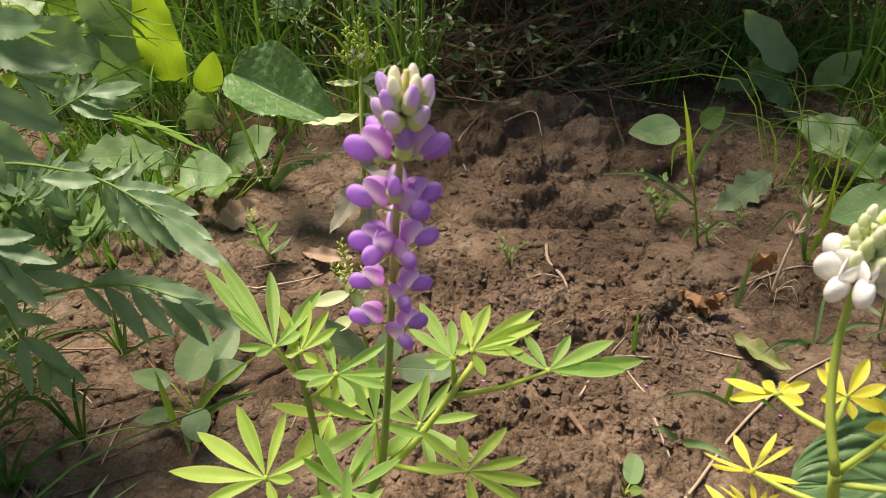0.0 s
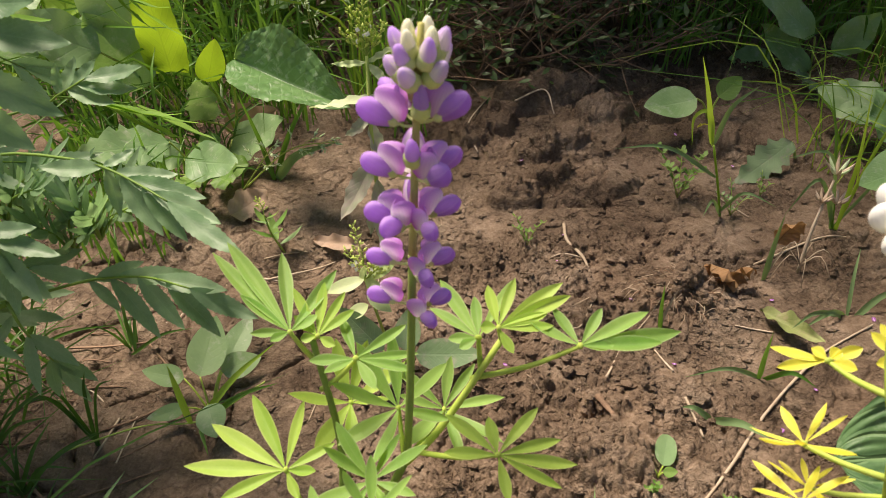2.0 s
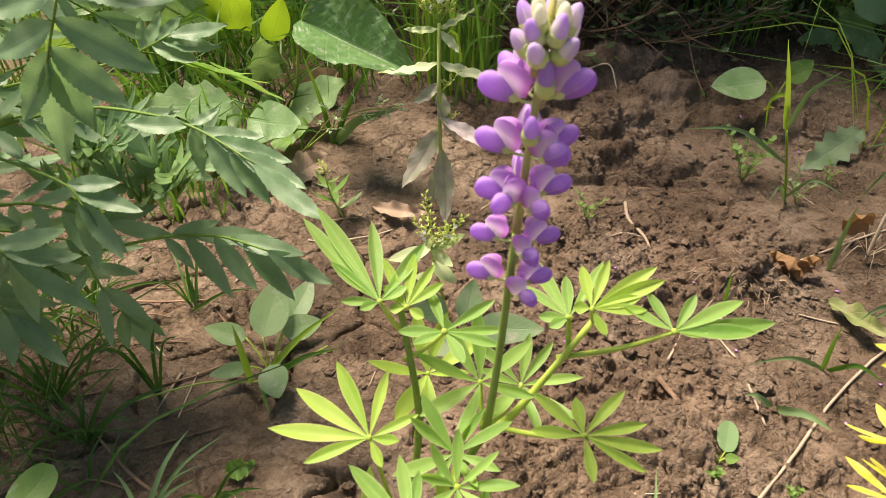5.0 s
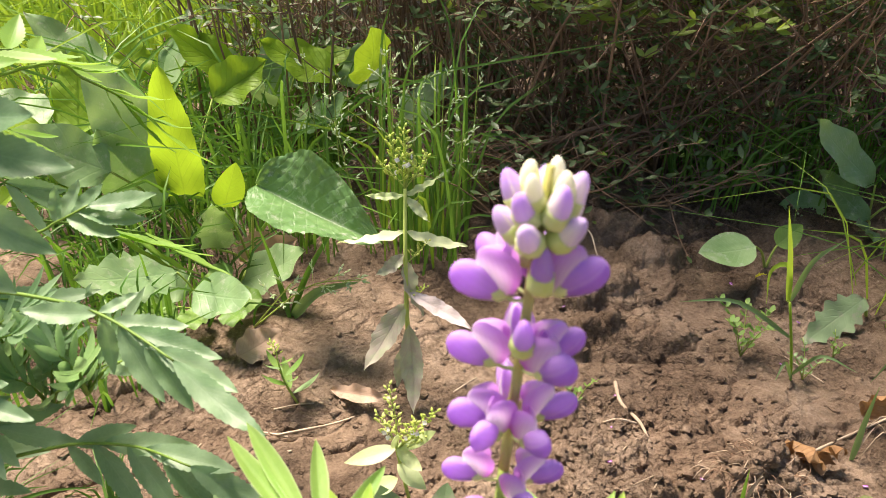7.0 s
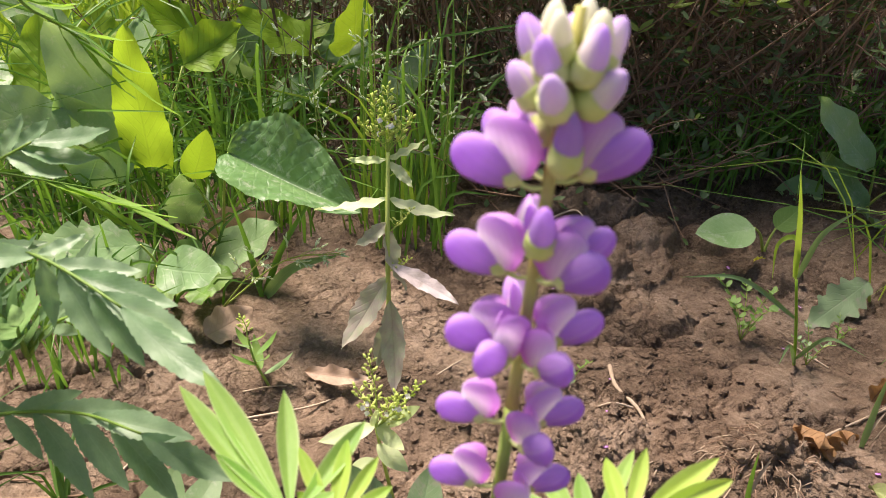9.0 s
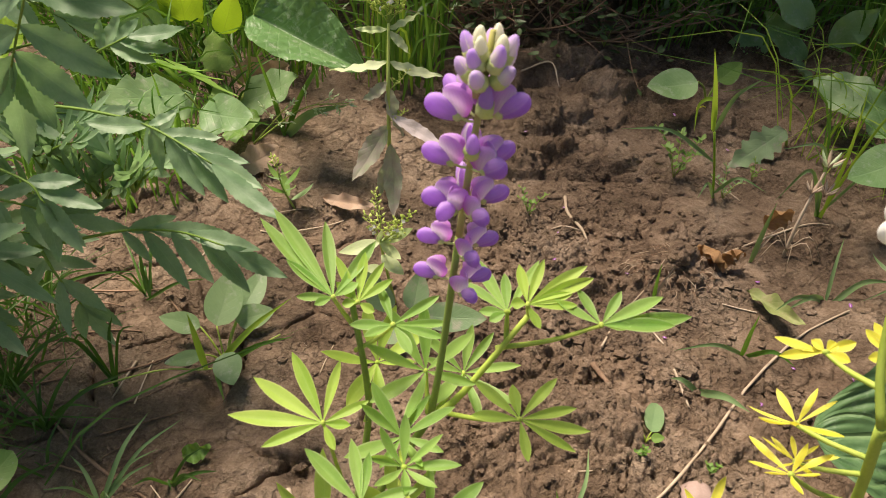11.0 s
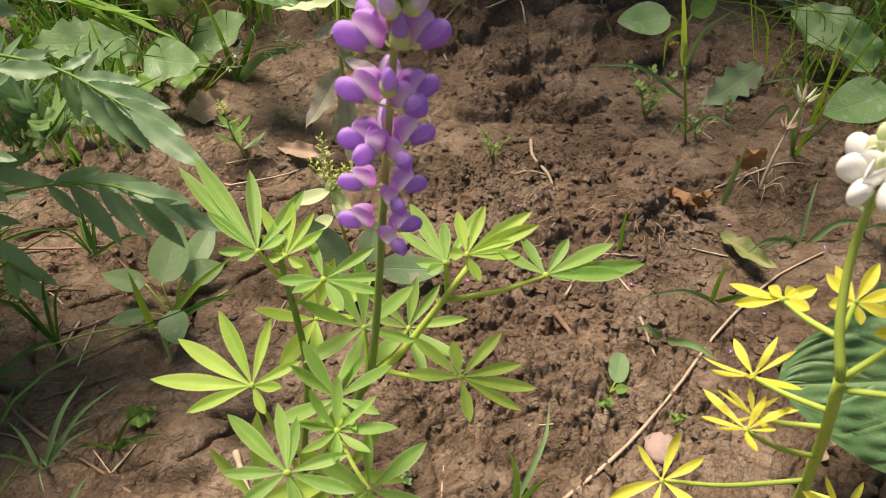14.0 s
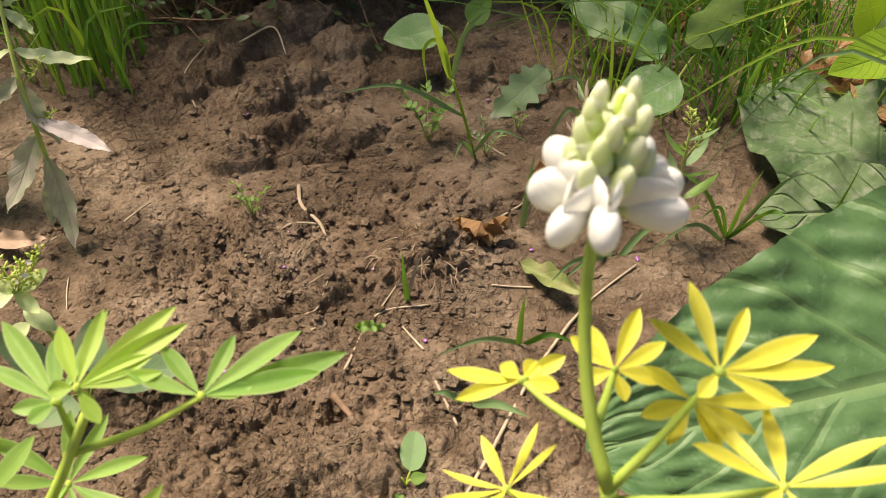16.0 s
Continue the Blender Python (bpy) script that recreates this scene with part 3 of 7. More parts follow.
def ground_height(x, y):
    wx, wy = x + 0.05 * (fbm(x * 16, y * 16, 40) - 0.5), y + 0.05 * (fbm(x * 16, y * 16, 50) - 0.5)
    h = 0.046 + 0.028 * smooth01((y - 0.62) / 0.42) - 0.014 * smooth01((-0.12 - x) / 0.2) * smooth01((0.75 - y) / 0.2)
    h = h + 0.020 * (fbm(x * 6, y * 6, 3) - 0.5)
    # where the soil is crumbly and where it has silted smooth
    rough = 0.42 + 0.6 * smooth01((fbm(x * 7, y * 7, 21) - 0.38) * 5)
    rough = np.clip(rough + 0.7 * blob(x, y, 0.10, 0.64, 0.17, 0.13) + 0.7 * blob(x, y, 0.10, 0.44, 0.12, 0.08) + 0.6 * blob(x, y, 0.14, 0.94, 0.14, 0.10), 0, 1.2)
    silt = blob(x, y, 0.29, 0.56, 0.10, 0.055) + blob(x, y, 0.105, 0.768, 0.095, 0.026) + blob(x, y, 0.27, 0.80, 0.09, 0.07) + blob(x, y, -0.10, 0.66, 0.09, 0.05) + blob(x, y, -0.04, 0.84, 0.11, 0.06) + blob(x, y, -0.17, 0.55, 0.10, 0.09) + 0.8 * blob(x, y, -0.28, 0.43, 0.12, 0.06) + 0.8 * blob(x, y, 0.24, 0.80, 0.06, 0.03)
    rough = rough * (1 - 0.95 * np.clip(1.3 * silt, 0, 1))
    # thin plates of dried clay, parted by narrow gaps, in zones
    for size, amp, seed in ((0.060, 0.0060, 5), (0.027, 0.0055, 6), (0.0130, 0.0042, 8)):
        k = 0.9 / size
        sx, sy = wx + size * 0.9 * (fbm(x * k, y * k, seed + 100) - 0.5), wy + size * 0.9 * (fbm(x * k, y * k, seed + 120) - 0.5)
        f1, f2, own = cells(sx / size, sy / size, seed)
        zone = smooth01((fbm(x * 10 + seed, y * 10, seed + 200) - 0.47) * 7)
        h = h + 0.85 * amp * rough * zone * ((own - 0.5) * 0.9 - 0.7 * (1 - smooth01((f2 - f1) / 0.13)))
    # ragged low steps, pits and heaps of crumbs
    h = h + rough * 0.006 * (smooth01((fbm(x * 11, y * 14, 215, 6) - 0.5) / 0.022) - 0.5)
    h = h - rough * 0.006 * smooth01((0.30 - fbm(x * 27, y * 34, 210, 6)) / 0.035)
    heap = smooth01((fbm(x * 9, y * 9, 220) - 0.52) * 7)
    for size, amp, seed in ((0.0125, 0.0075, 9), (0.0065, 0.0050, 10)):
        k = 0.9 / size
        sx, sy = x + size * 0.9 * (fbm(x * k, y * k, seed + 100) - 0.5), y + size * 0.9 * (fbm(x * k, y * k, seed + 120) - 0.5)
        f1, f2, own = cells(sx / size, sy / size, seed)
        h = h + 0.95 * rough * heap * amp * (own ** 1.5) * smooth01((f2 - f1) / 0.3)
    h = h + rough * (0.005 * (fbm(x * 60, y * 60, 30, 6) - 0.5) + 0.0040 * (fbm(x * 220, y * 220, 33, 3) - 0.5)) + 0.0022 * (fbm(x * 90, y * 90, 34, 5) - 0.5)
    # drying cracks between slabs
    f1, f2, own = cells(wx / 0.13, wy / 0.11, 17)
    crack_zone = np.clip(smooth01((-0.06 - x) / 0.1) + smooth01((0.47 - y) / 0.08) * 0.8, 0, 1) * smooth01((0.85 - y) / 0.1)
    gap = np.exp(-((f2 - f1) / 0.024) ** 2) * smooth01((fbm(x * 13, y * 13, 88) - 0.46) * 7)
    h = h + crack_zone * (0.008 * (own - 0.5) - 0.018 * gap)
    f1, f2, own = cells(wx / 0.05 + 3.3, wy / 0.045, 23)
    h = h - 0.006 * np.exp(-((f2 - f1) / 0.07) ** 2) * smooth01((fbm(x * 8, y * 8, 61) - 0.45) * 6) * smooth01((1.0 - y) / 0.2)
    calm = 1 - 0.9 * np.clip(1.5 * silt, 0, 1)
    # broken slabs and boulder-like clods, with a hollow under the largest slab
    for cx, cy, rx, ry, high in CLODS:
        near = (np.abs(x - cx) < 1.5 * rx) & (np.abs(y - cy) < 1.5 * ry)
        if near.any():
            px, py = x[near], y[near]
            k = 0.55 / rx
            r = np.hypot((px - cx) / rx, (py - cy) / ry) + 0.75 * (fbm(px * k + cx * 91, py * k, 150) - 0.5) + 0.25 * (fbm(px * 110, py * 110, 152) - 0.5)
            h[near] += high * (1 if rx > 0.02 else calm[near]) * smooth01((1 - r) / 0.22) * (0.55 + 0.45 * smooth01((1 - r) / 0.9) + 0.3 * (fbm(px * 70, py * 70, 151) - 0.5))
    h = h - 0.045 * blob(x, y, 0.098, 0.984, 0.032, 0.010) - 0.014 * blob(x, y, 0.150, 0.796, 0.055, 0.006) - 0.012 * blob(x, y, 0.205, 0.789, 0.018, 0.006)
    h = h - 0.012 * blob(x, y, -0.015, 0.806, 0.024, 0.008) - 0.010 * blob(x, y, -0.026, 0.747, 0.02, 0.006) - 0.012 * blob(x, y, 0.111, 0.479, 0.018, 0.007) - 0.010 * blob(x, y, 0.355, 0.521, 0.02, 0.008)
    h = h + 0.034 * blob(x, y, 0.222, 0.632, 0.046, 0.030) * (0.75 + 0.5 * fbm(x * 60, y * 60, 77))
    h = h - 0.022 * blob(x, y, -0.285, 0.585, 0.045, 0.014) - 0.03 * blob(x, y, -0.148, 0.395, 0.02, 0.014) - 0.02 * blob(x, y, -0.19, 0.345, 0.03, 0.010)
    h = h - 0.02 * blob(x, y, -0.19, 0.71, 0.05, 0.016) - 0.02 * blob(x, y, -0.24, 0.485, 0.012, 0.03)
    return h


def graded(a, b, step, reach):
    mid = list(np.arange(a, b + step / 2, step))
    lo, hi, s = [], [], step
    x = a
    while x > -reach:
        s *= 1.30
        x -= s
        lo.append(x)
    s, x = step, mid[-1]
    while x < reach:
        s *= 1.30
        x += s
        hi.append(x)
    return np.array(lo[::-1] + mid + hi)


gx, gy = graded(-0.50, 0.80, 0.0017, 60.0), graded(0.26, 1.10, 0.0017, 60.0)
GX, GY = np.meshgrid(gx, gy)
GZ = ground_height(GX, GY)
far = smooth01((np.hypot(GX - 0.1, GY - 0.6) - 1.6) / 2.0)
GZ = GZ * (1 - far) + 0.06 * far


def ground_z(x, y):
    """The soil's height under a point."""
    i, j = np.clip(np.searchsorted(gx, x) - 1, 0, len(gx) - 2), np.clip(np.searchsorted(gy, y) - 1, 0, len(gy) - 2)
    fx, fy = (x - gx[i]) / (gx[i + 1] - gx[i]), (y - gy[j]) / (gy[j + 1] - gy[j])
    return float((GZ[j, i] * (1 - fx) + GZ[j, i + 1] * fx) * (1 - fy) + (GZ[j + 1, i] * (1 - fx) + GZ[j + 1, i + 1] * fx) * fy)


def on_soil(x, y, up=0.0):
    return vec(x, y, ground_z(x, y) + up)


gm = bpy.data.meshes.new("ground")
nxg, nyg = len(gx), len(gy)
gm.vertices.add(nxg * nyg)
gm.vertices.foreach_set("co", np.stack([GX, GY, GZ], -1).astype(np.float32).ravel())
qi = (np.arange(nyg - 1)[:, None] * nxg + np.arange(nxg - 1)[None, :]).ravel()
quads = np.stack([qi, qi + 1, qi + 1 + nxg, qi + nxg], -1).astype(np.int32)
gm.loops.add(quads.size)
gm.loops.foreach_set("vertex_index", quads.ravel())
gm.polygons.add(len(quads))
gm.polygons.foreach_set("loop_start", np.arange(0, quads.size, 4, dtype=np.int32))
gm.polygons.foreach_set("use_smooth", np.ones(len(quads), dtype=bool))
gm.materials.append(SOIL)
gm.update(calc_edges=True)
gm.validate()
tagged(new("ground", gm), "brown cracked clay soil with crumbly clods and silted patches", "soil", kind="structure")

# ---------------------------------------------------------------- lupins


def palm_leaf(plant, node, centre, axis, radius, count=8, spin=0.0, cup=0.25, bend=0.35, mat=None, stalk=None, thick=0.0016, width=0.235, uneven=0.22, fold=0.48):
    """A hand-shaped leaf: stalk with leaflets round its end."""
    mat, stalk = mat or LUPIN_LEAF, stalk or PALE_STEM
    node, centre = vec(node), vec(centre)
    ax, e1, e2 = frame_of(axis, (0, 1, 0))
    g = Geo()
    mid = node.lerp(centre, 0.55) + vec(0, 0, -0.06 * (centre - node).length)
    g.tube([node, mid, centre - ax * 0.001], thick * 1.15, thick * 0.75, 6, 8)
    g.lump(centre, thick * 1.25, 0.9, 6, 3, 0.1)
    leaf = part("leaf", g, stalk, plant)
    for k in range(count):
        a = spin + 6.2832 * (k + rnd.uniform(-0.28, 0.28)) / count
        d = (e1 * math.cos(a) + e2 * math.sin(a)) * math.cos(cup) + ax * math.sin(cup + rnd.uniform(-0.22, 0.22))
        ln = radius * rnd.uniform(1 - uneven, 1 + uneven * 0.4)
        b = Geo()
        b.blade(centre + d * 0.001, d, ax, ln, ln * width * rnd.uniform(0.9, 1.15), OBLANCE, 10, 4, bend * rnd.uniform(0.3, 1.5), fold * rnd.uniform(0.5, 1.3), twist=rnd.uniform(-0.5, 0.5), sway=rnd.uniform(-0.25, 0.25))
        part("leaflet", b, mat, leaf)
    return leaf


def pea_flower(plant, stem_at, az, size=1.0, lift=18, stand=66, out=0.0085, wing=None, banner=None, keel=None, calyx=None, puff=1.0):
    """A pea flower: stalk and calyx, a pouch of two wings, an upright banner with its sides folded back, a keel tip."""
    wing, banner, keel, calyx = wing or WING, banner or BANNER, keel or KEEL, calyx or CALYX
    o = vec(math.cos(radians(az)), math.sin(radians(az)), 0)
    z = vec(0, 0, 1)
    side = o.cross(z)
    c = vec(stem_at) + o * out + z * 0.002
    g = Geo()
    g.tube([vec(stem_at), vec(stem_at) + o * out * 0.55, c], 0.0007, 0.0008, 5, 4)
    wd = (o * math.cos(radians(lift)) + z * math.sin(radians(lift))).normalized()
    g.pod(c - wd * 0.001, wd, z, 0.0050 * size, 0.0046 * size, 0.0042 * size, lambda s: 0.45 + 0.75 * math.sin(math.pi * min(s, 0.7)), 5, 8)
    fl = part("flower", g, calyx, plant)
    w = Geo()
    w.pod(c + wd * 0.001, wd, z, 0.0170 * size, 0.0118 * size * puff ** 0.5, 0.0064 * size * puff, lambda s: math.sqrt(max(0.0, 1 - ((s - 0.60) / 0.405) ** 2)) if s > 0.60 else 0.40 + 0.60 * math.sin(math.pi * s / 1.20), 16, 16, -0.15, 0.22)
    part("wing", w, wing, fl)
    # banner: a ridge in the middle that faces outwards, each side swept back and cupped
    up = (o * math.cos(radians(stand)) + z * math.sin(radians(stand))).normalized()
    back = -o * math.sin(radians(stand)) + z * math.cos(radians(stand))
    length, half = 0.0160 * size, 0.0122 * size * puff ** 0.5
    flare = rnd.uniform(0.75, 1.25)
    b = Geo()
    for sgn in (-1, 1):
        rows, us = [], []
        for i in range(13):
            t = 1 - (1 - i / 12) ** 1.6
            w0 = half * (max(0.02, 1 - ((t - 0.58) / 0.42) ** 2) ** 0.5 if t > 0.58 else 0.42 + 0.58 * math.sin(1.5708 * t / 0.58))
            row = []
            for k in range(8):
                u = k / 7
                row.append(c + z * 0.001 * size + up * (length * t) + back * (w0 * (u - 0.42) - 0.0022 * size * t * t)
                           + side * sgn * (0.0004 + flare * w0 * (0.40 * math.sin(1.5 * u) - 0.12 * u * u * t)))
            rows.append(row)
            us.append(t)
        first = b.grid(rows, us)
        b.uv[first:] = [(p, 0.5 * q) for p, q in b.uv[first:]]
    part("banner", b, banner, fl)
    k = Geo()
    k.pod(c + wd * 0.004 - z * 0.001 * size, wd, z, 0.011 * size, 0.005 * size, 0.0026 * size, lambda s: math.sin(math.pi * (0.1 + 0.9 * s)) ** 0.6, 6, 8, 0.7)
    part("keel", k, keel, fl)
    return fl


def bud(plant, stem_at, az, elev, length, width, mat, calyx=None, name="bud"):
    o = vec(math.cos(radians(az)), math.sin(radians(az)), 0)
    d = o * math.cos(radians(elev)) + vec(0, 0, 1) * math.sin(radians(elev))
    c = vec(stem_at) + o * 0.0055
    g = Geo()
    g.tube([vec(stem_at), vec(stem_at) + o * 0.0025, c], 0.0006, 0.0007, 5, 3)
    g.pod(c - d * 0.001, d, o, length * 0.55, width * 0.95, width * 0.95, lambda s: 0.5 + 0.6 * math.sin(math.pi * min(0.72, s)), 5, 8)
    b = part(name, g, calyx or CALYX, plant)
    p = Geo()
    p.pod(c + d * length * 0.10, d, o, length, width, width * 0.86, lambda s: max(0.06, math.sqrt(max(0.0, 1 - ((s - 0.42) / 0.585) ** 2)) * (1 - 0.25 * s)), 10, 10, 0.25)
    part("petal", p, mat, b)


# purple lupin
fork = vec(-0.039, 0.320, 0.211)
base_p = on_soil(-0.103, 0.308)
lupin = thing("lupin", base_p, "tall lupin with a violet and white flower spike, green leaves", "flower", "lupins")
axis_pts = [fork, vec(-0.0335, 0.324, 0.27), vec(-0.027, 0.331, 0.36), vec(-0.0212, 0.336, 0.43), vec(-0.0165, 0.339, 0.478)]
g = Geo()
g.tube([base_p - vec(0, 0, 0.01), vec(-0.085, 0.312, 0.10), vec(-0.058, 0.318, 0.165), fork], 0.0034, 0.0026, 10, 12)
part("stem", g, LUPIN_STEM, lupin)
g = Geo()
g.tube(axis_pts[:3], 0.0025, 0.0021, 10, 10)
part("stem", g, LUPIN_STEM, lupin)
g = Geo()
g.tube(axis_pts[2:], 0.0021, 0.0015, 8, 8)
part("spike_stem", g, SPIKE_STEM, lupin, "reddish green flower stalk")
g = Geo()
left_top = vec(-0.090, 0.350, 0.286)
g.tube([base_p + vec(0.004, 0.002, 0.02), vec(-0.086, 0.325, 0.15), vec(-0.081, 0.335, 0.21), left_top], 0.0028, 0.0020, 8, 12)
part("branch", g, LUPIN_STEM, lupin)
g = Geo()
right_top = vec(0.019, 0.337, 0.292)
g.tube([fork - vec(0.001, 0, 0.004), vec(-0.022, 0.324, 0.226), vec(-0.004, 0.331, 0.252), right_top], 0.0028, 0.0019, 8, 10)
part("branch", g, PALE_STEM, lupin)


def on_axis(z):
    lo = [p for p in zip(axis_pts, axis_pts[1:]) if p[0].z <= z <= p[1].z] or [(axis_pts[-2], axis_pts[-1])]
    a, b = lo[0]
    return a.lerp(b, (z - a.z) / (b.z - a.z))


# flowers, whorl by whorl
for z, size, flowers in (
        (0.3300, 0.92, (184, -14, -58)),
        (0.3545, 0.98, (186, -6, -64)),
        (0.3800, 1.05, (194, 238, -4, -58, 95)),
        (0.4050, 1.08, (180, 8, -44, 90)),
        (0.4315, 1.18, (183, 62, -10, 128))):
    for az in flowers:
        low = -50 > az
        pea_flower(lupin, on_axis(z - (0.005 if low else 0) + rnd.uniform(-0.0015, 0.0015)), az + rnd.uniform(-5, 5), 0.94 * size * rnd.uniform(0.94, 1.05), rnd.uniform(28, 38), rnd.uniform(76, 86))
for z, elev, ln, wd, count, mat in ((0.4535, 46, 0.0142, 0.0098, 5, BUD), (0.4610, 60, 0.0140, 0.0096, 5, BUD), (0.4660, 76, 0.0132, 0.0078, 4, BUD_PALE)):
    for k in range(count):
        bud(lupin, on_axis(z), 360 * k / count + z * 9000 % 90, elev + rnd.uniform(-9, 9), ln * rnd.uniform(0.85, 1.1), wd, mat or (BUD if k % 2 else BUD_PALE))
for z, az, elev in ((0.4375, -72, 74), (0.4410, 100, 66), (0.4150, -95, 60)):
    bud(lupin, on_axis(z), az, elev, 0.0160, 0.0096, WING)



def drawn_palm_leaf(plant, node, centre, axis, tips, mat, width=0.22, thick=0.0016):
    """A hand-shaped leaf whose leaflets reach to the points given."""
    node, centre, ax = vec(node), vec(centre), vec(axis).normalized()
    g = Geo()
    g.tube([node, node.lerp(centre, 0.55) + vec(0, 0, -0.06 * (centre - node).length), centre - ax * 0.001], thick * 1.15, thick * 0.75, 6, 8)
    g.lump(centre, thick * 1.25, 0.9, 6, 3, 0.1)
    leaf = part("leaf", g, PALE_STEM, plant)
    for tip in tips:
        d = vec(tip) - centre
        dd, sd, n = frame_of(d, ax)
        bend = rnd.uniform(0.1, 0.5)
        b = Geo()
        b.blade(centre + dd * 0.001, Matrix.Rotation(-bend * 0.5, 3, sd) @ dd, n, d.length * 1.03, min(0.0112, max(0.0075, d.length * width)) * rnd.uniform(0.9, 1.1), OBLANCE, 12, 6, bend, rnd.uniform(0.3, 0.6), twist=rnd.uniform(-0.35, 0.35), sway=rnd.uniform(-0.12, 0.12))
        part("leaflet", b, mat, leaf)
    return leaf


drawn_palm_leaf(lupin, left_top - vec(0, 0, 0.02), (-0.101, 0.347, 0.294), (0.1, -0.35, 0.92), ((-0.151, 0.391, 0.316), (-0.139, 0.401, 0.319), (-0.130, 0.368, 0.305), (-0.108, 0.394, 0.313), (-0.078, 0.385, 0.306), (-0.122, 0.346, 0.296), (-0.111, 0.342, 0.293), (-0.087, 0.357, 0.296)), LUPIN_LEAF, 0.22)
drawn_palm_leaf(lupin, left_top, (-0.086, 0.348, 0.289), (0.0, -0.5, 0.85), ((-0.101, 0.372, 0.303), (-0.084, 0.375, 0.305), (-0.072, 0.370, 0.302), (-0.067, 0.361, 0.297), (-0.099, 0.359, 0.295), (-0.077, 0.343, 0.286), (-0.095, 0.347, 0.288)), LUPIN_YOUNG, 0.22)
drawn_palm_leaf(lupin, left_top - vec(-0.001, 0.004, 0.04), (-0.064, 0.336, 0.282), (0.05, -0.25, 0.95), ((-0.073, 0.362, 0.289), (-0.037, 0.357, 0.286), (-0.030, 0.341, 0.281), (-0.033, 0.329, 0.279), (-0.052, 0.319, 0.277), (-0.089, 0.335, 0.283), (-0.080, 0.327, 0.281)), LUPIN_LEAF, 0.22)
drawn_palm_leaf(lupin, right_top - vec(0.012, 0, 0.022), (0.006, 0.340, 0.291), (-0.1, -0.35, 0.9), ((-0.013, 0.376, 0.303), (-0.019, 0.361, 0.296), (0.006, 0.363, 0.300), (-0.010, 0.342, 0.290), (0.026, 0.371, 0.305), (-0.004, 0.336, 0.288)), LUPIN_LEAF, 0.22)
drawn_palm_leaf(lupin, right_top, (0.017, 0.335, 0.303), (0.1, -0.45, 0.9), ((0.012, 0.356, 0.314), (0.027, 0.361, 0.315), (0.052, 0.362, 0.313), (0.056, 0.355, 0.309), (0.043, 0.344, 0.305), (0.046, 0.337, 0.301), (0.023, 0.323, 0.296), (0.008, 0.336, 0.304)), LUPIN_YOUNG, 0.22)
drawn_palm_leaf(lupin, right_top - vec(0.018, 0.001, 0.03), (0.061, 0.326, 0.296), (0.1, -0.35, 0.9), ((0.035, 0.339, 0.304), (0.049, 0.347, 0.305), (0.076, 0.347, 0.302), (0.100, 0.346, 0.300), (0.117, 0.336, 0.294), (0.105, 0.330, 0.293), (0.079, 0.327, 0.294)), LUPIN_LEAF, 0.24)
# the next two leaves take the brighter young green to look sunlit
drawn_palm_leaf(lupin, base_p + vec(0.012, 0.005, 0.06), (-0.106, 0.297, 0.234), (-0.05, -0.4, 0.9), ((-0.151, 0.322, 0.243), (-0.127, 0.338, 0.251), (-0.100, 0.333, 0.250), (-0.080, 0.309, 0.241), (-0.164, 0.304, 0.234), (-0.142, 0.287, 0.227), (-0.098, 0.283, 0.228), (-0.090, 0.295, 0.234)), LUPIN_YOUNG, 0.21)
drawn_palm_leaf(lupin, fork + vec(0.004, 0, 0.006), (0.014, 0.291, 0.249), (0.15, -0.45, 0.85), ((-0.011, 0.310, 0.263), (0.010, 0.308, 0.259), (0.036, 0.316, 0.258), (0.048, 0.301, 0.248), (0.056, 0.288, 0.240), (0.046, 0.277, 0.236), (0.019, 0.271, 0.237), (-0.014, 0.291, 0.254)), LUPIN_YOUNG, 0.21)
drawn_palm_leaf(lupin, base_p + vec(0.012, 0.0, 0.05), (-0.078, 0.235, 0.245), (0.0, -0.35, 0.9), ((-0.111, 0.262, 0.255), (-0.083, 0.268, 0.258), (-0.075, 0.261, 0.255), (-0.110, 0.236, 0.245), (-0.072, 0.218, 0.238), (-0.044, 0.226, 0.241), (-0.049, 0.245, 0.249), (-0.101, 0.222, 0.240)), LUPIN_LEAF, 0.24)
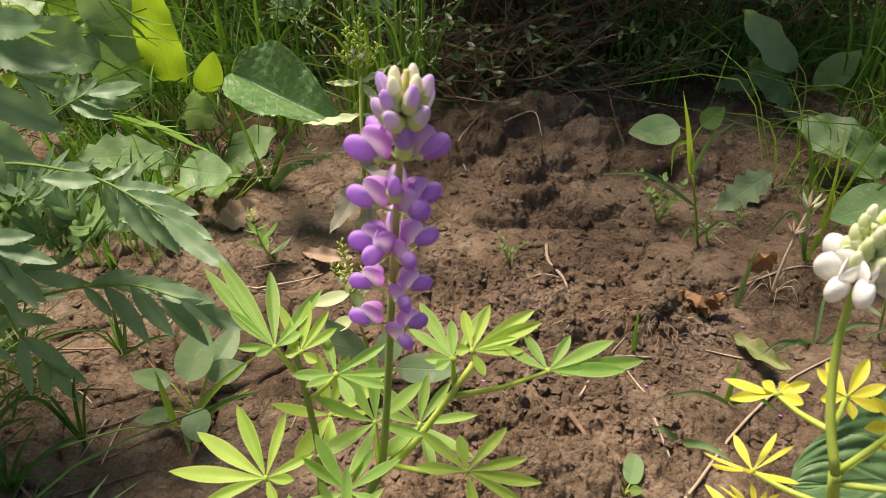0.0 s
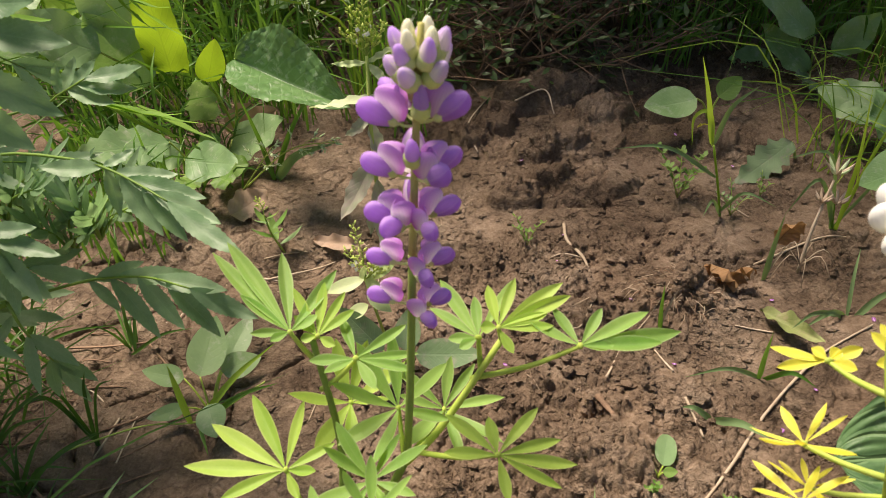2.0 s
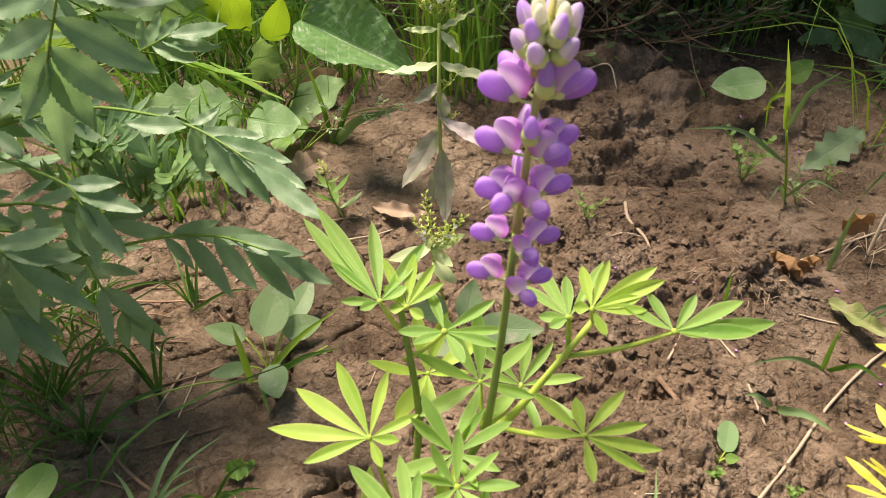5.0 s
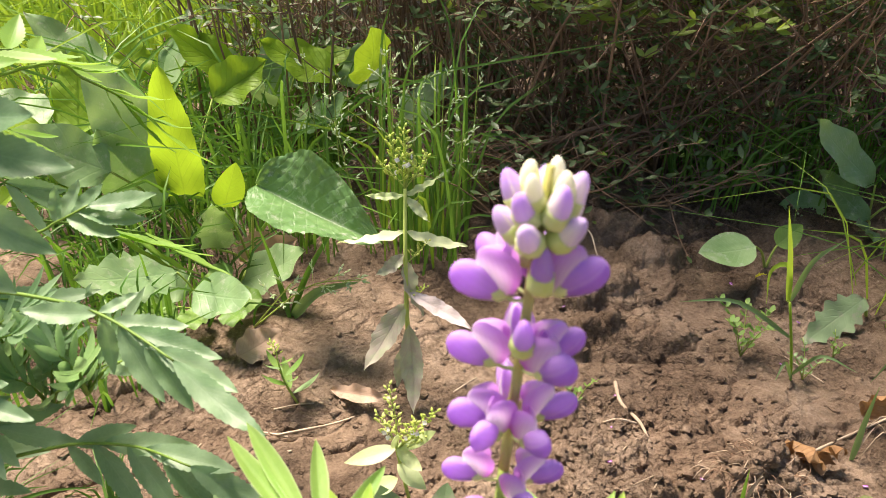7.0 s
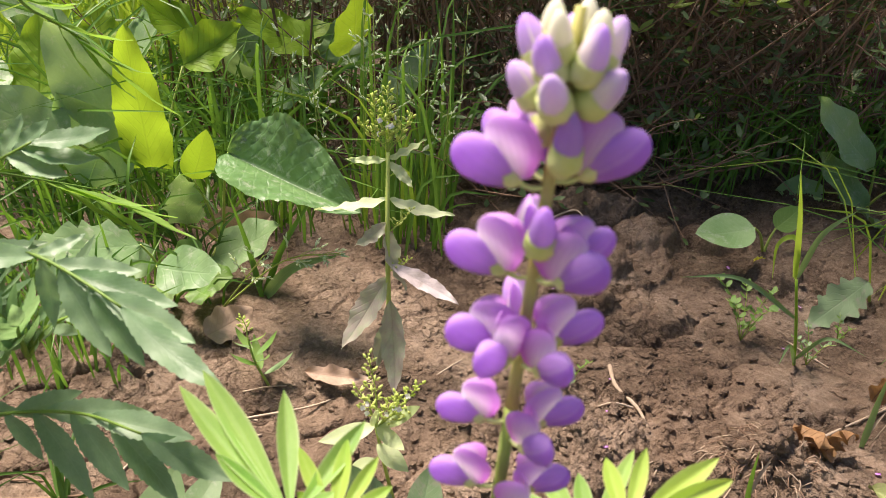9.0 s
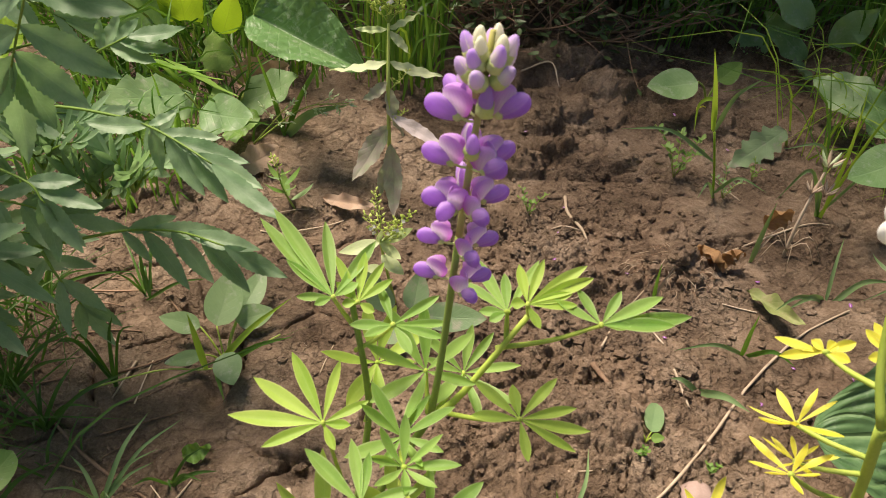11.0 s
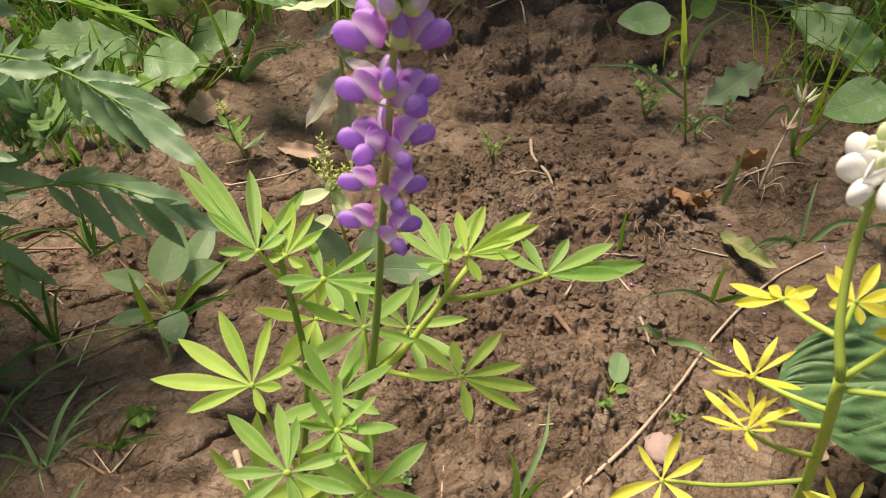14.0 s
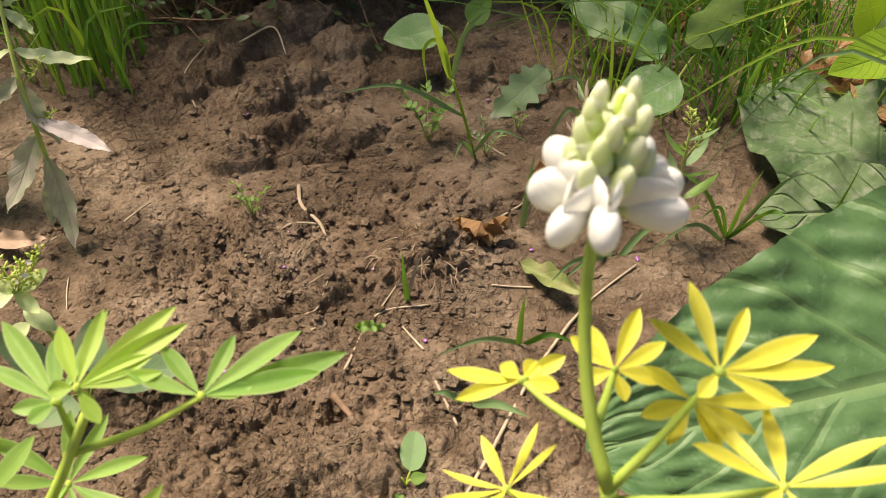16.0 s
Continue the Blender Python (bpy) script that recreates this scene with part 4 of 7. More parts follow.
for node, centre, ax, r, n, spin, cup, bend, mat in (
        (fork - vec(0.012, 0, 0.03), (-0.057, 0.290, 0.231), (0.0, -0.3, 0.95), 0.035, 8, 0.3, 0.22, 0.4, LUPIN_LEAF),
        (fork - vec(0.02, 0, 0.04), (-0.055, 0.265, 0.236), (0.1, -0.2, 0.95), 0.031, 8, 0.0, 0.40, 0.4, LUPIN_LEAF),
        (fork - vec(0.025, 0, 0.07), (-0.038, 0.250, 0.198), (0.3, -0.4, 0.8), 0.040, 7, 0.4, 0.0, 0.6, LUPIN_LEAF),
        (fork - vec(0.002, -0.002, 0.0), (-0.043, 0.338, 0.236), (-0.2, -0.35, 0.9), 0.044, 7, 0.2, 0.35, 0.3, LUPIN_LEAF),
        (fork - vec(-0.002, -0.004, 0.002), (-0.016, 0.362, 0.205), (0.2, -0.2, 0.95), 0.042, 8, 0.6, 0.30, 0.3, LUPIN_LEAF),
        (vec(-0.083, 0.33, 0.19), (-0.077, 0.368, 0.208), (0.1, -0.3, 0.9), 0.045, 7, 0.0, 0.45, 0.3, LUPIN_YOUNG),
        (base_p + vec(0.004, 0, 0.03), (-0.112, 0.268, 0.150), (-0.2, -0.6, 0.7), 0.055, 7, 0.3, 0.1, 0.5, LUPIN_YOUNG),
        (base_p + vec(0.006, 0, 0.04), (-0.060, 0.290, 0.140), (0.4, -0.6, 0.6), 0.052, 7, 0.9, 0.1, 0.6, LUPIN_YOUNG)):
    palm_leaf(lupin, node, centre, ax, r, n, spin, cup, bend, mat)

# white lupin with yellow leaves
wb = on_soil(0.262, 0.287)
wf = vec(0.193, 0.246, 0.308)
white = thing("lupin", wb, "pale lupin with white flowers, green buds and yellow leaves", "flower", "lupins")
g = Geo()
g.tube([wb - vec(0, 0, 0.01), vec(0.240, 0.272, 0.14), vec(0.215, 0.257, 0.235), wf], 0.0038, 0.0030, 10, 12)
part("stem", g, PALE_STEM, white)
waxis = [wf, vec(0.189, 0.262, 0.334), vec(0.190, 0.279, 0.365), vec(0.194, 0.289, 0.398), vec(0.196, 0.291, 0.432)]
g = Geo()
g.tube(waxis, 0.0026, 0.0014, 10, 14)
part("stem", g, PALE_STEM, white)
for az, lift in ((178, 38), (214, 12), (-6, 20), (-30, 4), (28, 44), (120, 40), (250, 24)):
    pea_flower(white, waxis[3] - vec(0, 0, 0.004), az, rnd.uniform(1.08, 1.2), lift, lift + 42, 0.006, WHITE_PETAL, WHITE_PETAL, WHITE_PETAL, WHITE_BUD, 1.2)
for z, elev, ln, wd, count in ((0.4050, 56, 0.0125, 0.0085, 6), (0.4125, 64, 0.0115, 0.0078, 5), (0.4200, 72, 0.0098, 0.0066, 4), (0.4270, 84, 0.0080, 0.0052, 3)):
    for k in range(count):
        f = (z - waxis[3].z) / (waxis[4].z - waxis[3].z)
        bud(white, waxis[3].lerp(waxis[4], f), 360 * k / count + z * 7000 % 80, elev, ln, wd, WHITE_BUD, WHITE_BUD)
drawn_palm_leaf(white, wf, (0.229, 0.256, 0.347), (0.1, -0.45, 0.88), ((0.230, 0.282, 0.360), (0.245, 0.273, 0.354), (0.268, 0.262, 0.346), (0.270, 0.252, 0.340), (0.248, 0.244, 0.339), (0.212, 0.273, 0.358), (0.220, 0.250, 0.345)), YELLOW_LEAF, 0.2)
drawn_palm_leaf(white, (0.190, 0.257, 0.326), (0.207, 0.280, 0.325), (0.0, -0.45, 0.88), ((0.201, 0.296, 0.333), (0.222, 0.297, 0.334), (0.228, 0.284, 0.327), (0.223, 0.275, 0.322), (0.208, 0.271, 0.320), (0.195, 0.292, 0.331), (0.194, 0.279, 0.325)), YELLOW_LEAF, 0.2)
drawn_palm_leaf(white, (0.190, 0.257, 0.326), (0.177, 0.290, 0.316), (-0.1, -0.35, 0.9), ((0.152, 0.298, 0.316), (0.171, 0.296, 0.318), (0.193, 0.295, 0.320), (0.153, 0.291, 0.314), (0.188, 0.285, 0.315), (0.183, 0.295, 0.318)), YELLOW_LEAF, 0.2)
drawn_palm_leaf(white, wf - vec(0, 0, 0.004), (0.228, 0.262, 0.324), (0.1, -0.4, 0.9), ((0.216, 0.274, 0.331), (0.214, 0.251, 0.321), (0.247, 0.251, 0.317), (0.232, 0.246, 0.316), (0.209, 0.260, 0.325), (0.264, 0.257, 0.318)), YELLOW_LEAF, 0.2)
for node, centre, ax, r, n, spin, cup, bend in (
        (wf - vec(0, 0, 0.008), (0.242, 0.226, 0.322), (0.1, 0.3, 0.95), 0.042, 7, 0.2, 0.2, 0.4),
        (vec(0.205, 0.252, 0.27), (0.168, 0.272, 0.275), (-0.2, 0.5, 0.8), 0.034, 7, 0.6, 0.1, 0.4),
        (vec(0.212, 0.255, 0.25), (0.172, 0.262, 0.252), (0.0, 0.4, 0.9), 0.024, 7, 0.1, 0.25, 0.3),
        (vec(0.222, 0.26, 0.21), (0.161, 0.247, 0.262), (-0.1, 0.45, 0.9), 0.032, 7, 0.4, 0.2, 0.3),
        (vec(0.232, 0.267, 0.17), (0.131, 0.252, 0.200), (-0.25, -0.4, 0.8), 0.036, 6, 0.9, 0.0, 0.8),
        (vec(0.238, 0.27, 0.15), (0.226, 0.225, 0.205), (0.2, -0.2, 0.95), 0.032, 7, 0.3, 0.2, 0.4),
        (vec(0.238, 0.27, 0.15), (0.275, 0.240, 0.180), (0.3, -0.2, 0.9), 0.034, 7, 0.6, 0.2, 0.4)):
    palm_leaf(white, node, centre, ax, r * 0.88, n, spin, cup, bend, YELLOW_LEAF, PALE_STEM, width=0.205, uneven=0.25)

# ---------------------------------------------------------------- marigold at the edge of the bed


def pinnate_leaf(plant, start, tip, up, pairs, size, mat, droop=0.5, spread=30, rach=None, arch=0.02, first=0.20, width=0.23, hang=0.0):
    """A feather leaf: midrib with pairs of saw-edged leaflets and one at the tip."""
    start, tip, up = vec(start), vec(tip), vec(up)
    mid = start.lerp(tip, 0.5) + up.normalized() * arch
    g = Geo()
    pts = g.tube([start, mid, tip], 0.0017, 0.0006, 6, 16)
    leaf = part("leaf", g, rach or MARIGOLD_STEM, plant)
    n = len(pts) - 1
    for k in range(pairs):
        t = first + (0.97 - first) * k / max(1, pairs - 1) * 0.93
        i = int(t * n)
        p = pts[i].lerp(pts[min(i + 1, n)], t * n - i)
        d = (pts[min(i + 1, n)] - pts[max(i - 1, 0)]).normalized()
        _, s, u = frame_of(d, up)
        sp = radians((spread + rnd.uniform(-9, 9)) * (1 - 0.35 * k / pairs))
        ln = size * 0.9 * (0.62 + 0.5 * math.sin(math.pi * (0.25 + 0.6 * k / pairs)))
        for sgn in (-1, 1):
            dd = d * math.cos(sp) + s * sgn * math.sin(sp) + u * rnd.uniform(-0.15, 0.15) - vec(0, 0, hang)
            b = Geo()
            b.blade(p, dd, u, ln * rnd.uniform(0.75, 1.15), ln * width * rnd.uniform(0.8, 1.05), LANCE, 40, 6, droop * rnd.uniform(0.4, 1.5), 0.25, 0.085, sway=rnd.uniform(-0.25, 0.25), twist=rnd.uniform(-0.3, 0.3))
            part("leaflet", b, mat, leaf)
    b = Geo()
    d = (pts[-1] - pts[-3]).normalized()
    b.blade(tip, d, up, size * 1.1, size * 0.28, LANCE, 40, 6, droop * 0.8, 0.25, 0.085)
    part("leaflet", b, mat, leaf)


mb = on_soil(-0.50, 0.50)
marigold = thing("marigold_plant", mb, "bushy marigold plant with dark green feathery saw-edged leaves", "plant")
g = Geo()
mtop = vec(-0.47, 0.53, 0.46)
mstem = g.tube([mb - vec(0, 0, 0.01), vec(-0.485, 0.51, 0.17), vec(-0.475, 0.52, 0.32), mtop], 0.0075, 0.0045, 10, 12)
part("stem", g, MARIGOLD_STEM, marigold)
g = Geo()
g.tube([vec(-0.485, 0.51, 0.15), vec(-0.42, 0.505, 0.17), vec(-0.365, 0.50, 0.19)], 0.0045, 0.003, 8, 8)
part("branch", g, MARIGOLD_STEM, marigold)
g = Geo()
g.tube([vec(-0.48, 0.515, 0.25), vec(-0.42, 0.50, 0.30), vec(-0.37, 0.49, 0.325)], 0.004, 0.003, 8, 8)
part("branch", g, MARIGOLD_STEM, marigold)
g = Geo()
g.tube([vec(-0.474, 0.52, 0.34), vec(-0.41, 0.56, 0.40), vec(-0.37, 0.60, 0.42)], 0.004, 0.003, 8, 8)
part("branch", g, MARIGOLD_STEM, marigold)


def feather_leaf(plant, rachis, leaflets, mat, up, stem=None, thick=0.0014, width=0.40, droop=0.5, widest=0.0155):
    """A feather leaf drawn leaflet by leaflet: where each starts along the midrib and where its point reaches."""
    g = Geo()
    pts = g.tube(rachis, thick, thick * 0.5, 6, 20)
    leaf = part("leaf", g, stem or MARIGOLD_STEM, plant)
    for t, tip in leaflets:
        f = min(t, 0.999) * 20
        p = pts[int(f)].lerp(pts[int(f) + 1], f - int(f))
        d = vec(tip) - p
        dd, sd, n = frame_of(d, vec(up) + vec(rnd.uniform(-0.15, 0.15), rnd.uniform(-0.1, 0.1), 0))
        bend = droop * rnd.uniform(0.6, 1.3)
        b = Geo()
        b.blade(p, Matrix.Rotation(-bend * 0.5, 3, sd) @ dd, n, d.length * 1.05, min(widest, d.length * width * rnd.uniform(0.9, 1.1)), LANCE, 52, 6, bend, 0.28, 0.06, 0.0006, 3, sway=rnd.uniform(-0.12, 0.12), phase=t * 9)
        part("leaflet", b, mat, leaf)
    return leaf


feather_leaf(marigold, ((-0.42, 0.505, 0.30), (-0.335, 0.515, 0.318), (-0.270, 0.500, 0.321), (-0.243, 0.487, 0.321), (-0.219, 0.473, 0.317), (-0.195, 0.457, 0.312)), (
    (0.58, (-0.292, 0.490, 0.322)), (0.58, (-0.227, 0.505, 0.325)), (0.6, (-0.239, 0.478, 0.286)), (0.66, (-0.194, 0.480, 0.317)), (0.7, (-0.206, 0.455, 0.286)), (0.74, (-0.172, 0.460, 0.312)), (0.84, (-0.186, 0.448, 0.286)), (0.9, (-0.159, 0.444, 0.305)), (1.0, (-0.144, 0.418, 0.295))), MARIGOLD, (0.05, -0.55, 0.8), width=0.32)
feather_leaf(marigold, ((-0.365, 0.50, 0.19), (-0.311, 0.500, 0.206), (-0.282, 0.500, 0.212), (-0.237, 0.480, 0.228), (-0.197, 0.455, 0.237)), (
    (0.4, (-0.268, 0.485, 0.192)), (0.44, (-0.248, 0.500, 0.228)), (0.55, (-0.235, 0.468, 0.181)), (0.58, (-0.203, 0.480, 0.233)), (0.7, (-0.216, 0.462, 0.190)), (0.78, (-0.171, 0.455, 0.239)), (0.86, (-0.180, 0.447, 0.199)), (1.0, (-0.153, 0.445, 0.212))), MARIGOLD, (0.0, -0.55, 0.8), width=0.30)
feather_leaf(marigold, ((-0.42, 0.58, 0.31), (-0.387, 0.640, 0.302), (-0.351, 0.660, 0.289), (-0.299, 0.700, 0.258)), (
    (0.8, (-0.260, 0.700, 0.252)), (0.86, (-0.248, 0.700, 0.239)), (0.84, (-0.272, 0.690, 0.231)), (0.93, (-0.256, 0.690, 0.227)), (1.0, (-0.234, 0.700, 0.222))), MARIGOLD_SUNLIT, (0.2, 0.25, 0.95), width=0.2)
feather_leaf(marigold, ((-0.40, 0.54, 0.32), (-0.322, 0.570, 0.326), (-0.300, 0.570, 0.336), (-0.277, 0.570, 0.348)), (
    (0.66, (-0.298, 0.575, 0.359)), (0.7, (-0.285, 0.580, 0.362)), (0.78, (-0.256, 0.560, 0.334)), (0.9, (-0.239, 0.565, 0.343)), (0.85, (-0.270, 0.580, 0.359)), (1.0, (-0.233, 0.570, 0.360))), MARIGOLD, (0.1, -0.4, 0.9))
feather_leaf(marigold, ((-0.47, 0.53, 0.44), (-0.301, 0.490, 0.467), (-0.285, 0.470, 0.448), (-0.284, 0.452, 0.435), (-0.299, 0.452, 0.404), (-0.307, 0.452, 0.387)), (
    (0.4, (-0.237, 0.452, 0.451)), (0.42, (-0.321, 0.452, 0.453)), (0.56, (-0.223, 0.452, 0.428)), (0.58, (-0.339, 0.452, 0.419)), (0.72, (-0.243, 0.452, 0.380)), (0.74, (-0.340, 0.452, 0.392)), (0.86, (-0.268, 0.452, 0.357)), (0.9, (-0.338, 0.452, 0.348)), (0.95, (-0.294, 0.452, 0.340)), (1.0, (-0.324, 0.452, 0.311))), MARIGOLD, (0.15, -0.75, 0.6), width=0.46, widest=0.021)
feather_leaf(marigold, ((-0.47, 0.515, 0.27), (-0.424, 0.470, 0.245), (-0.384, 0.440, 0.247), (-0.379, 0.440, 0.238)), (
    (0.6, (-0.334, 0.440, 0.267)), (0.75, (-0.329, 0.440, 0.240)), (0.72, (-0.422, 0.440, 0.193)), (0.95, (-0.327, 0.430, 0.195)), (1.0, (-0.370, 0.430, 0.186))), MARIGOLD, (0.1, -0.5, 0.8), width=0.42)
feather_leaf(marigold, ((-0.47, 0.515, 0.30), (-0.345, 0.470, 0.289), (-0.320, 0.455, 0.275)), (
    (0.6, (-0.281, 0.455, 0.273)), (0.85, (-0.298, 0.444, 0.239)), (0.9, (-0.319, 0.440, 0.230)), (0.6, (-0.298, 0.470, 0.287))), MARIGOLD, (0.2, -0.5, 0.8), width=0.4)
feather_leaf(marigold, ((-0.41, 0.56, 0.40), (-0.333, 0.660, 0.412), (-0.311, 0.680, 0.395), (-0.288, 0.700, 0.370)), (
    (0.5, (-0.289, 0.700, 0.400)), (0.7, (-0.262, 0.710, 0.373)), (0.8, (-0.278, 0.690, 0.343)), (0.85, (-0.247, 0.710, 0.351)), (0.9, (-0.257, 0.690, 0.337)), (1.0, (-0.238, 0.720, 0.315))), MARIGOLD_SUNLIT, (0.25, 0.35, 0.9), width=0.22, droop=0.7)
# far-side leaves, mostly out of view, added to shade the soil's left edge
for k in range(16):
    a, zz = k * 2.4, 0.16 + 0.018 * k
    o = vec(math.cos(a) * 0.09, math.sin(a) * 0.08, 0)
    pinnate_leaf(marigold, vec(-0.485, 0.515, zz), vec(-0.50, 0.515, zz + 0.01) + o, o + vec(0, 0, 0.12), 4, 0.052, MARIGOLD, 0.6, spread=46, hang=0.3, width=0.30)
for start, tip, up, pairs, size, droop, mat in (
        ((-0.42, 0.50, 0.24), (-0.335, 0.50, 0.225), (0.1, -0.5, 0.8), 4, 0.050, 0.7, MARIGOLD),
        ((-0.42, 0.50, 0.30), (-0.33, 0.55, 0.29), (0.1, -0.5, 0.85), 4, 0.050, 0.8, MARIGOLD),
        ((-0.485, 0.51, 0.20), (-0.39, 0.54, 0.17), (0.1, -0.5, 0.85), 4, 0.050, 0.7, MARIGOLD),
        ((-0.365, 0.50, 0.19), (-0.335, 0.48, 0.14), (0.2, -0.6, 0.7), 3, 0.045, 0.6, MARIGOLD),
        ((-0.41, 0.56, 0.40), (-0.34, 0.61, 0.34), (0.1, -0.5, 0.85), 4, 0.052, 0.6, MARIGOLD),
        # this row and the next six also add shade at the left edge
        ((-0.48, 0.51, 0.25), (-0.42, 0.44, 0.24), (0.1, -0.5, 0.85), 5, 0.060, 0.6, MARIGOLD),
        ((-0.49, 0.51, 0.18), (-0.41, 0.45, 0.17), (0.1, -0.5, 0.85), 5, 0.060, 0.6, MARIGOLD),
        ((-0.48, 0.52, 0.32), (-0.44, 0.42, 0.33), (0.1, -0.5, 0.85), 5, 0.060, 0.6, MARIGOLD),
        ((-0.485, 0.51, 0.22), (-0.50, 0.40, 0.22), (0.1, -0.5, 0.85), 5, 0.060, 0.6, MARIGOLD),
        ((-0.47, 0.53, 0.42), (-0.40, 0.50, 0.42), (0.1, -0.5, 0.85), 5, 0.055, 0.6, MARIGOLD),
        ((-0.47, 0.53, 0.38), (-0.42, 0.60, 0.34), (0.1, -0.5, 0.85), 5, 0.055, 0.6, MARIGOLD),
        ((-0.47, 0.53, 0.30), (-0.39, 0.60, 0.26), (0.1, -0.5, 0.85), 5, 0.055, 0.6, MARIGOLD),
        ((-0.37, 0.60, 0.42), (-0.33, 0.70, 0.40), (0.2, -0.4, 0.85), 5, 0.050, 0.5, MARIGOLD_SUNLIT),
        ((-0.47, 0.53, 0.45), (-0.42, 0.60, 0.50), (0.1, -0.4, 0.85), 5, 0.055, 0.4, MARIGOLD_SUNLIT),
        ((-0.41, 0.56, 0.40), (-0.37, 0.67, 0.36), (0.2, -0.3, 0.9), 4, 0.045, 0.4, MARIGOLD_SUNLIT)):
    pinnate_leaf(marigold, start, tip, up, pairs, size, mat, droop, spread=46, hang=0.4 if mat is MARIGOLD else 0.05, width=0.30)
# young shoots with small narrow leaflets in the heart of the bush
for x, y, z in ((-0.265, 0.515, 0.262), (-0.30, 0.53, 0.235), (-0.335, 0.52, 0.28), (-0.36, 0.54, 0.22), (-0.33, 0.55, 0.25)):
    for k in range(4):
        a = k * 1.57 + x * 30
        c = vec(x, y, z)
        pinnate_leaf(marigold, c - vec(0.02, -0.01, 0.03), c + vec(math.cos(a) * 0.03, math.sin(a) * 0.02, 0.012), (math.cos(a) * -0.3, -0.3, 0.9), 4, 0.034, MARIGOLD, 0.5, spread=34, width=0.26, arch=0.008)

# ---------------------------------------------------------------- broad-leaved weeds


def stalked_leaf(plant, root, base, tip, normal, width, mat, profile=OVATE, stalk=None, thick=0.0016, bend=0.3, fold=0.15, wave=0.0, nu=14, nv=6, serr=0.0, droop=0.25, name="leaf", waves=2.5, label="", sway=0.0, cup=0.0, quilt=0.0, ribs=8):
    """A stalk from the root and a blade from its end towards the tip."""
    root, base, tip = vec(root), vec(base), vec(tip)
    g = Geo()
    g.tube([root, root.lerp(base, 0.5) + vec(0, 0, 0.12 * (base - root).length), base], thick * 1.2, thick * 0.8, 6, 8)
    st = part("leaf_stalk", g, stalk or WEED_STEM, plant)
    d = tip - base
    ln = d.length
    b = Geo()
    dd, s, n = frame_of(d, normal)
    start = Matrix.Rotation(-bend * 0.5, 3, s) @ dd
    b.blade(base, start, normal, ln * 1.03, width, profile, nu, nv, bend, fold, serr, wave, waves, sway=sway, phase=rnd.uniform(0, 6), cup=cup, quilt=quilt, ribs=ribs)
    part(name, b, mat, st, label)


# dock with the large puckered leaf
db = on_soil(-0.285, 0.955)
dock = thing("dock_plant", db, "dock with one large puckered green leaf among grass", "plant", "dock plants")
stalked_leaf(dock, db, (-0.250, 0.888, 0.213), (-0.118, 0.80, 0.196), (0.06, -0.66, 0.72), 0.122, DOCK, OVATE, bend=0.25, fold=0.80, wave=0.005, nu=60, nv=26, quilt=0.0032, ribs=10)
stalked_leaf(dock, db, (-0.302, 0.93, 0.165), (-0.280, 0.925, 0.222), (0.3, -0.6, 0.3), 0.036, DOCK_SUNLIT, OVATE, bend=-0.2)
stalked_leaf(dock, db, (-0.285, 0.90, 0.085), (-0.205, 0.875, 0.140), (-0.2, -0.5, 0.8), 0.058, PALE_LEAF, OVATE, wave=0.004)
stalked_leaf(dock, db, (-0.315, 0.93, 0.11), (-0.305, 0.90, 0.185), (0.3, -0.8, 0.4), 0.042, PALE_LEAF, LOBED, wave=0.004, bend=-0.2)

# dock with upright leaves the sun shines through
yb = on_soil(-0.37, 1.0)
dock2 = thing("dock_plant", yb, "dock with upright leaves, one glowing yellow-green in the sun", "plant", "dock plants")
stalked_leaf(dock2, yb, (-0.363, 0.985, 0.155), (-0.357, 0.955, 0.318), (0.15, -0.9, 0.2), 0.056, DOCK_SUNLIT, BROAD, bend=-0.2, fold=0.15, wave=0.004, serr=0.03, nu=30)
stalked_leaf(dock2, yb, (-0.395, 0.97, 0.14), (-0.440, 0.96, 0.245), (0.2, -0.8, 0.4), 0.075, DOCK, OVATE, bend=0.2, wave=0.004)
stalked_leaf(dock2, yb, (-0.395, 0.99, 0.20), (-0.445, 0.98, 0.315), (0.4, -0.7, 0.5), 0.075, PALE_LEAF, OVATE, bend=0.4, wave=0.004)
stalked_leaf(dock2, yb, (-0.330, 1.04, 0.255), (-0.262, 1.05, 0.300), (-0.3, -0.8, 0.4), 0.066, DOCK_SUNLIT, OVATE, bend=0.5, fold=0.5, wave=0.006)
stalked_leaf(dock2, yb, (-0.43, 0.95, 0.20), (-0.50, 0.90, 0.27), (0.3, -0.6, 0.7), 0.07, PALE_LEAF, OVATE, bend=0.4, wave=0.004)

for bx, by, leaves in ((-0.52, 1.06, 7), (-0.62, 0.90, 6), (-0.30, 1.22, 6), (-0.50, 1.25, 6), (-0.16, 1.20, 4)):
    xb = on_soil(bx, by)
    dk = thing("dock_plant", xb, "leafy dock with broad light green leaves in grass", "plant", "dock plants")
    for k in range(leaves):
        a = 6.283 * k / leaves + bx * 9
        o = vec(math.cos(a), math.sin(a) * 0.7 - 0.15, 0)
        base = xb + o * 0.04 + vec(0, 0, rnd.uniform(0.07, 0.17))
        tip = base + o * rnd.uniform(0.06, 0.11) + vec(0, 0, rnd.uniform(0.02, 0.11))
        stalked_leaf(dk, xb, base, tip, (o.x * -0.4, -0.5, 0.8), rnd.uniform(0.05, 0.075), DOCK_SUNLIT if k % 3 == 0 else (PALE_LEAF if k % 3 == 1 else DOCK), OVATE, bend=rnd.uniform(0.2, 0.7), wave=0.004)

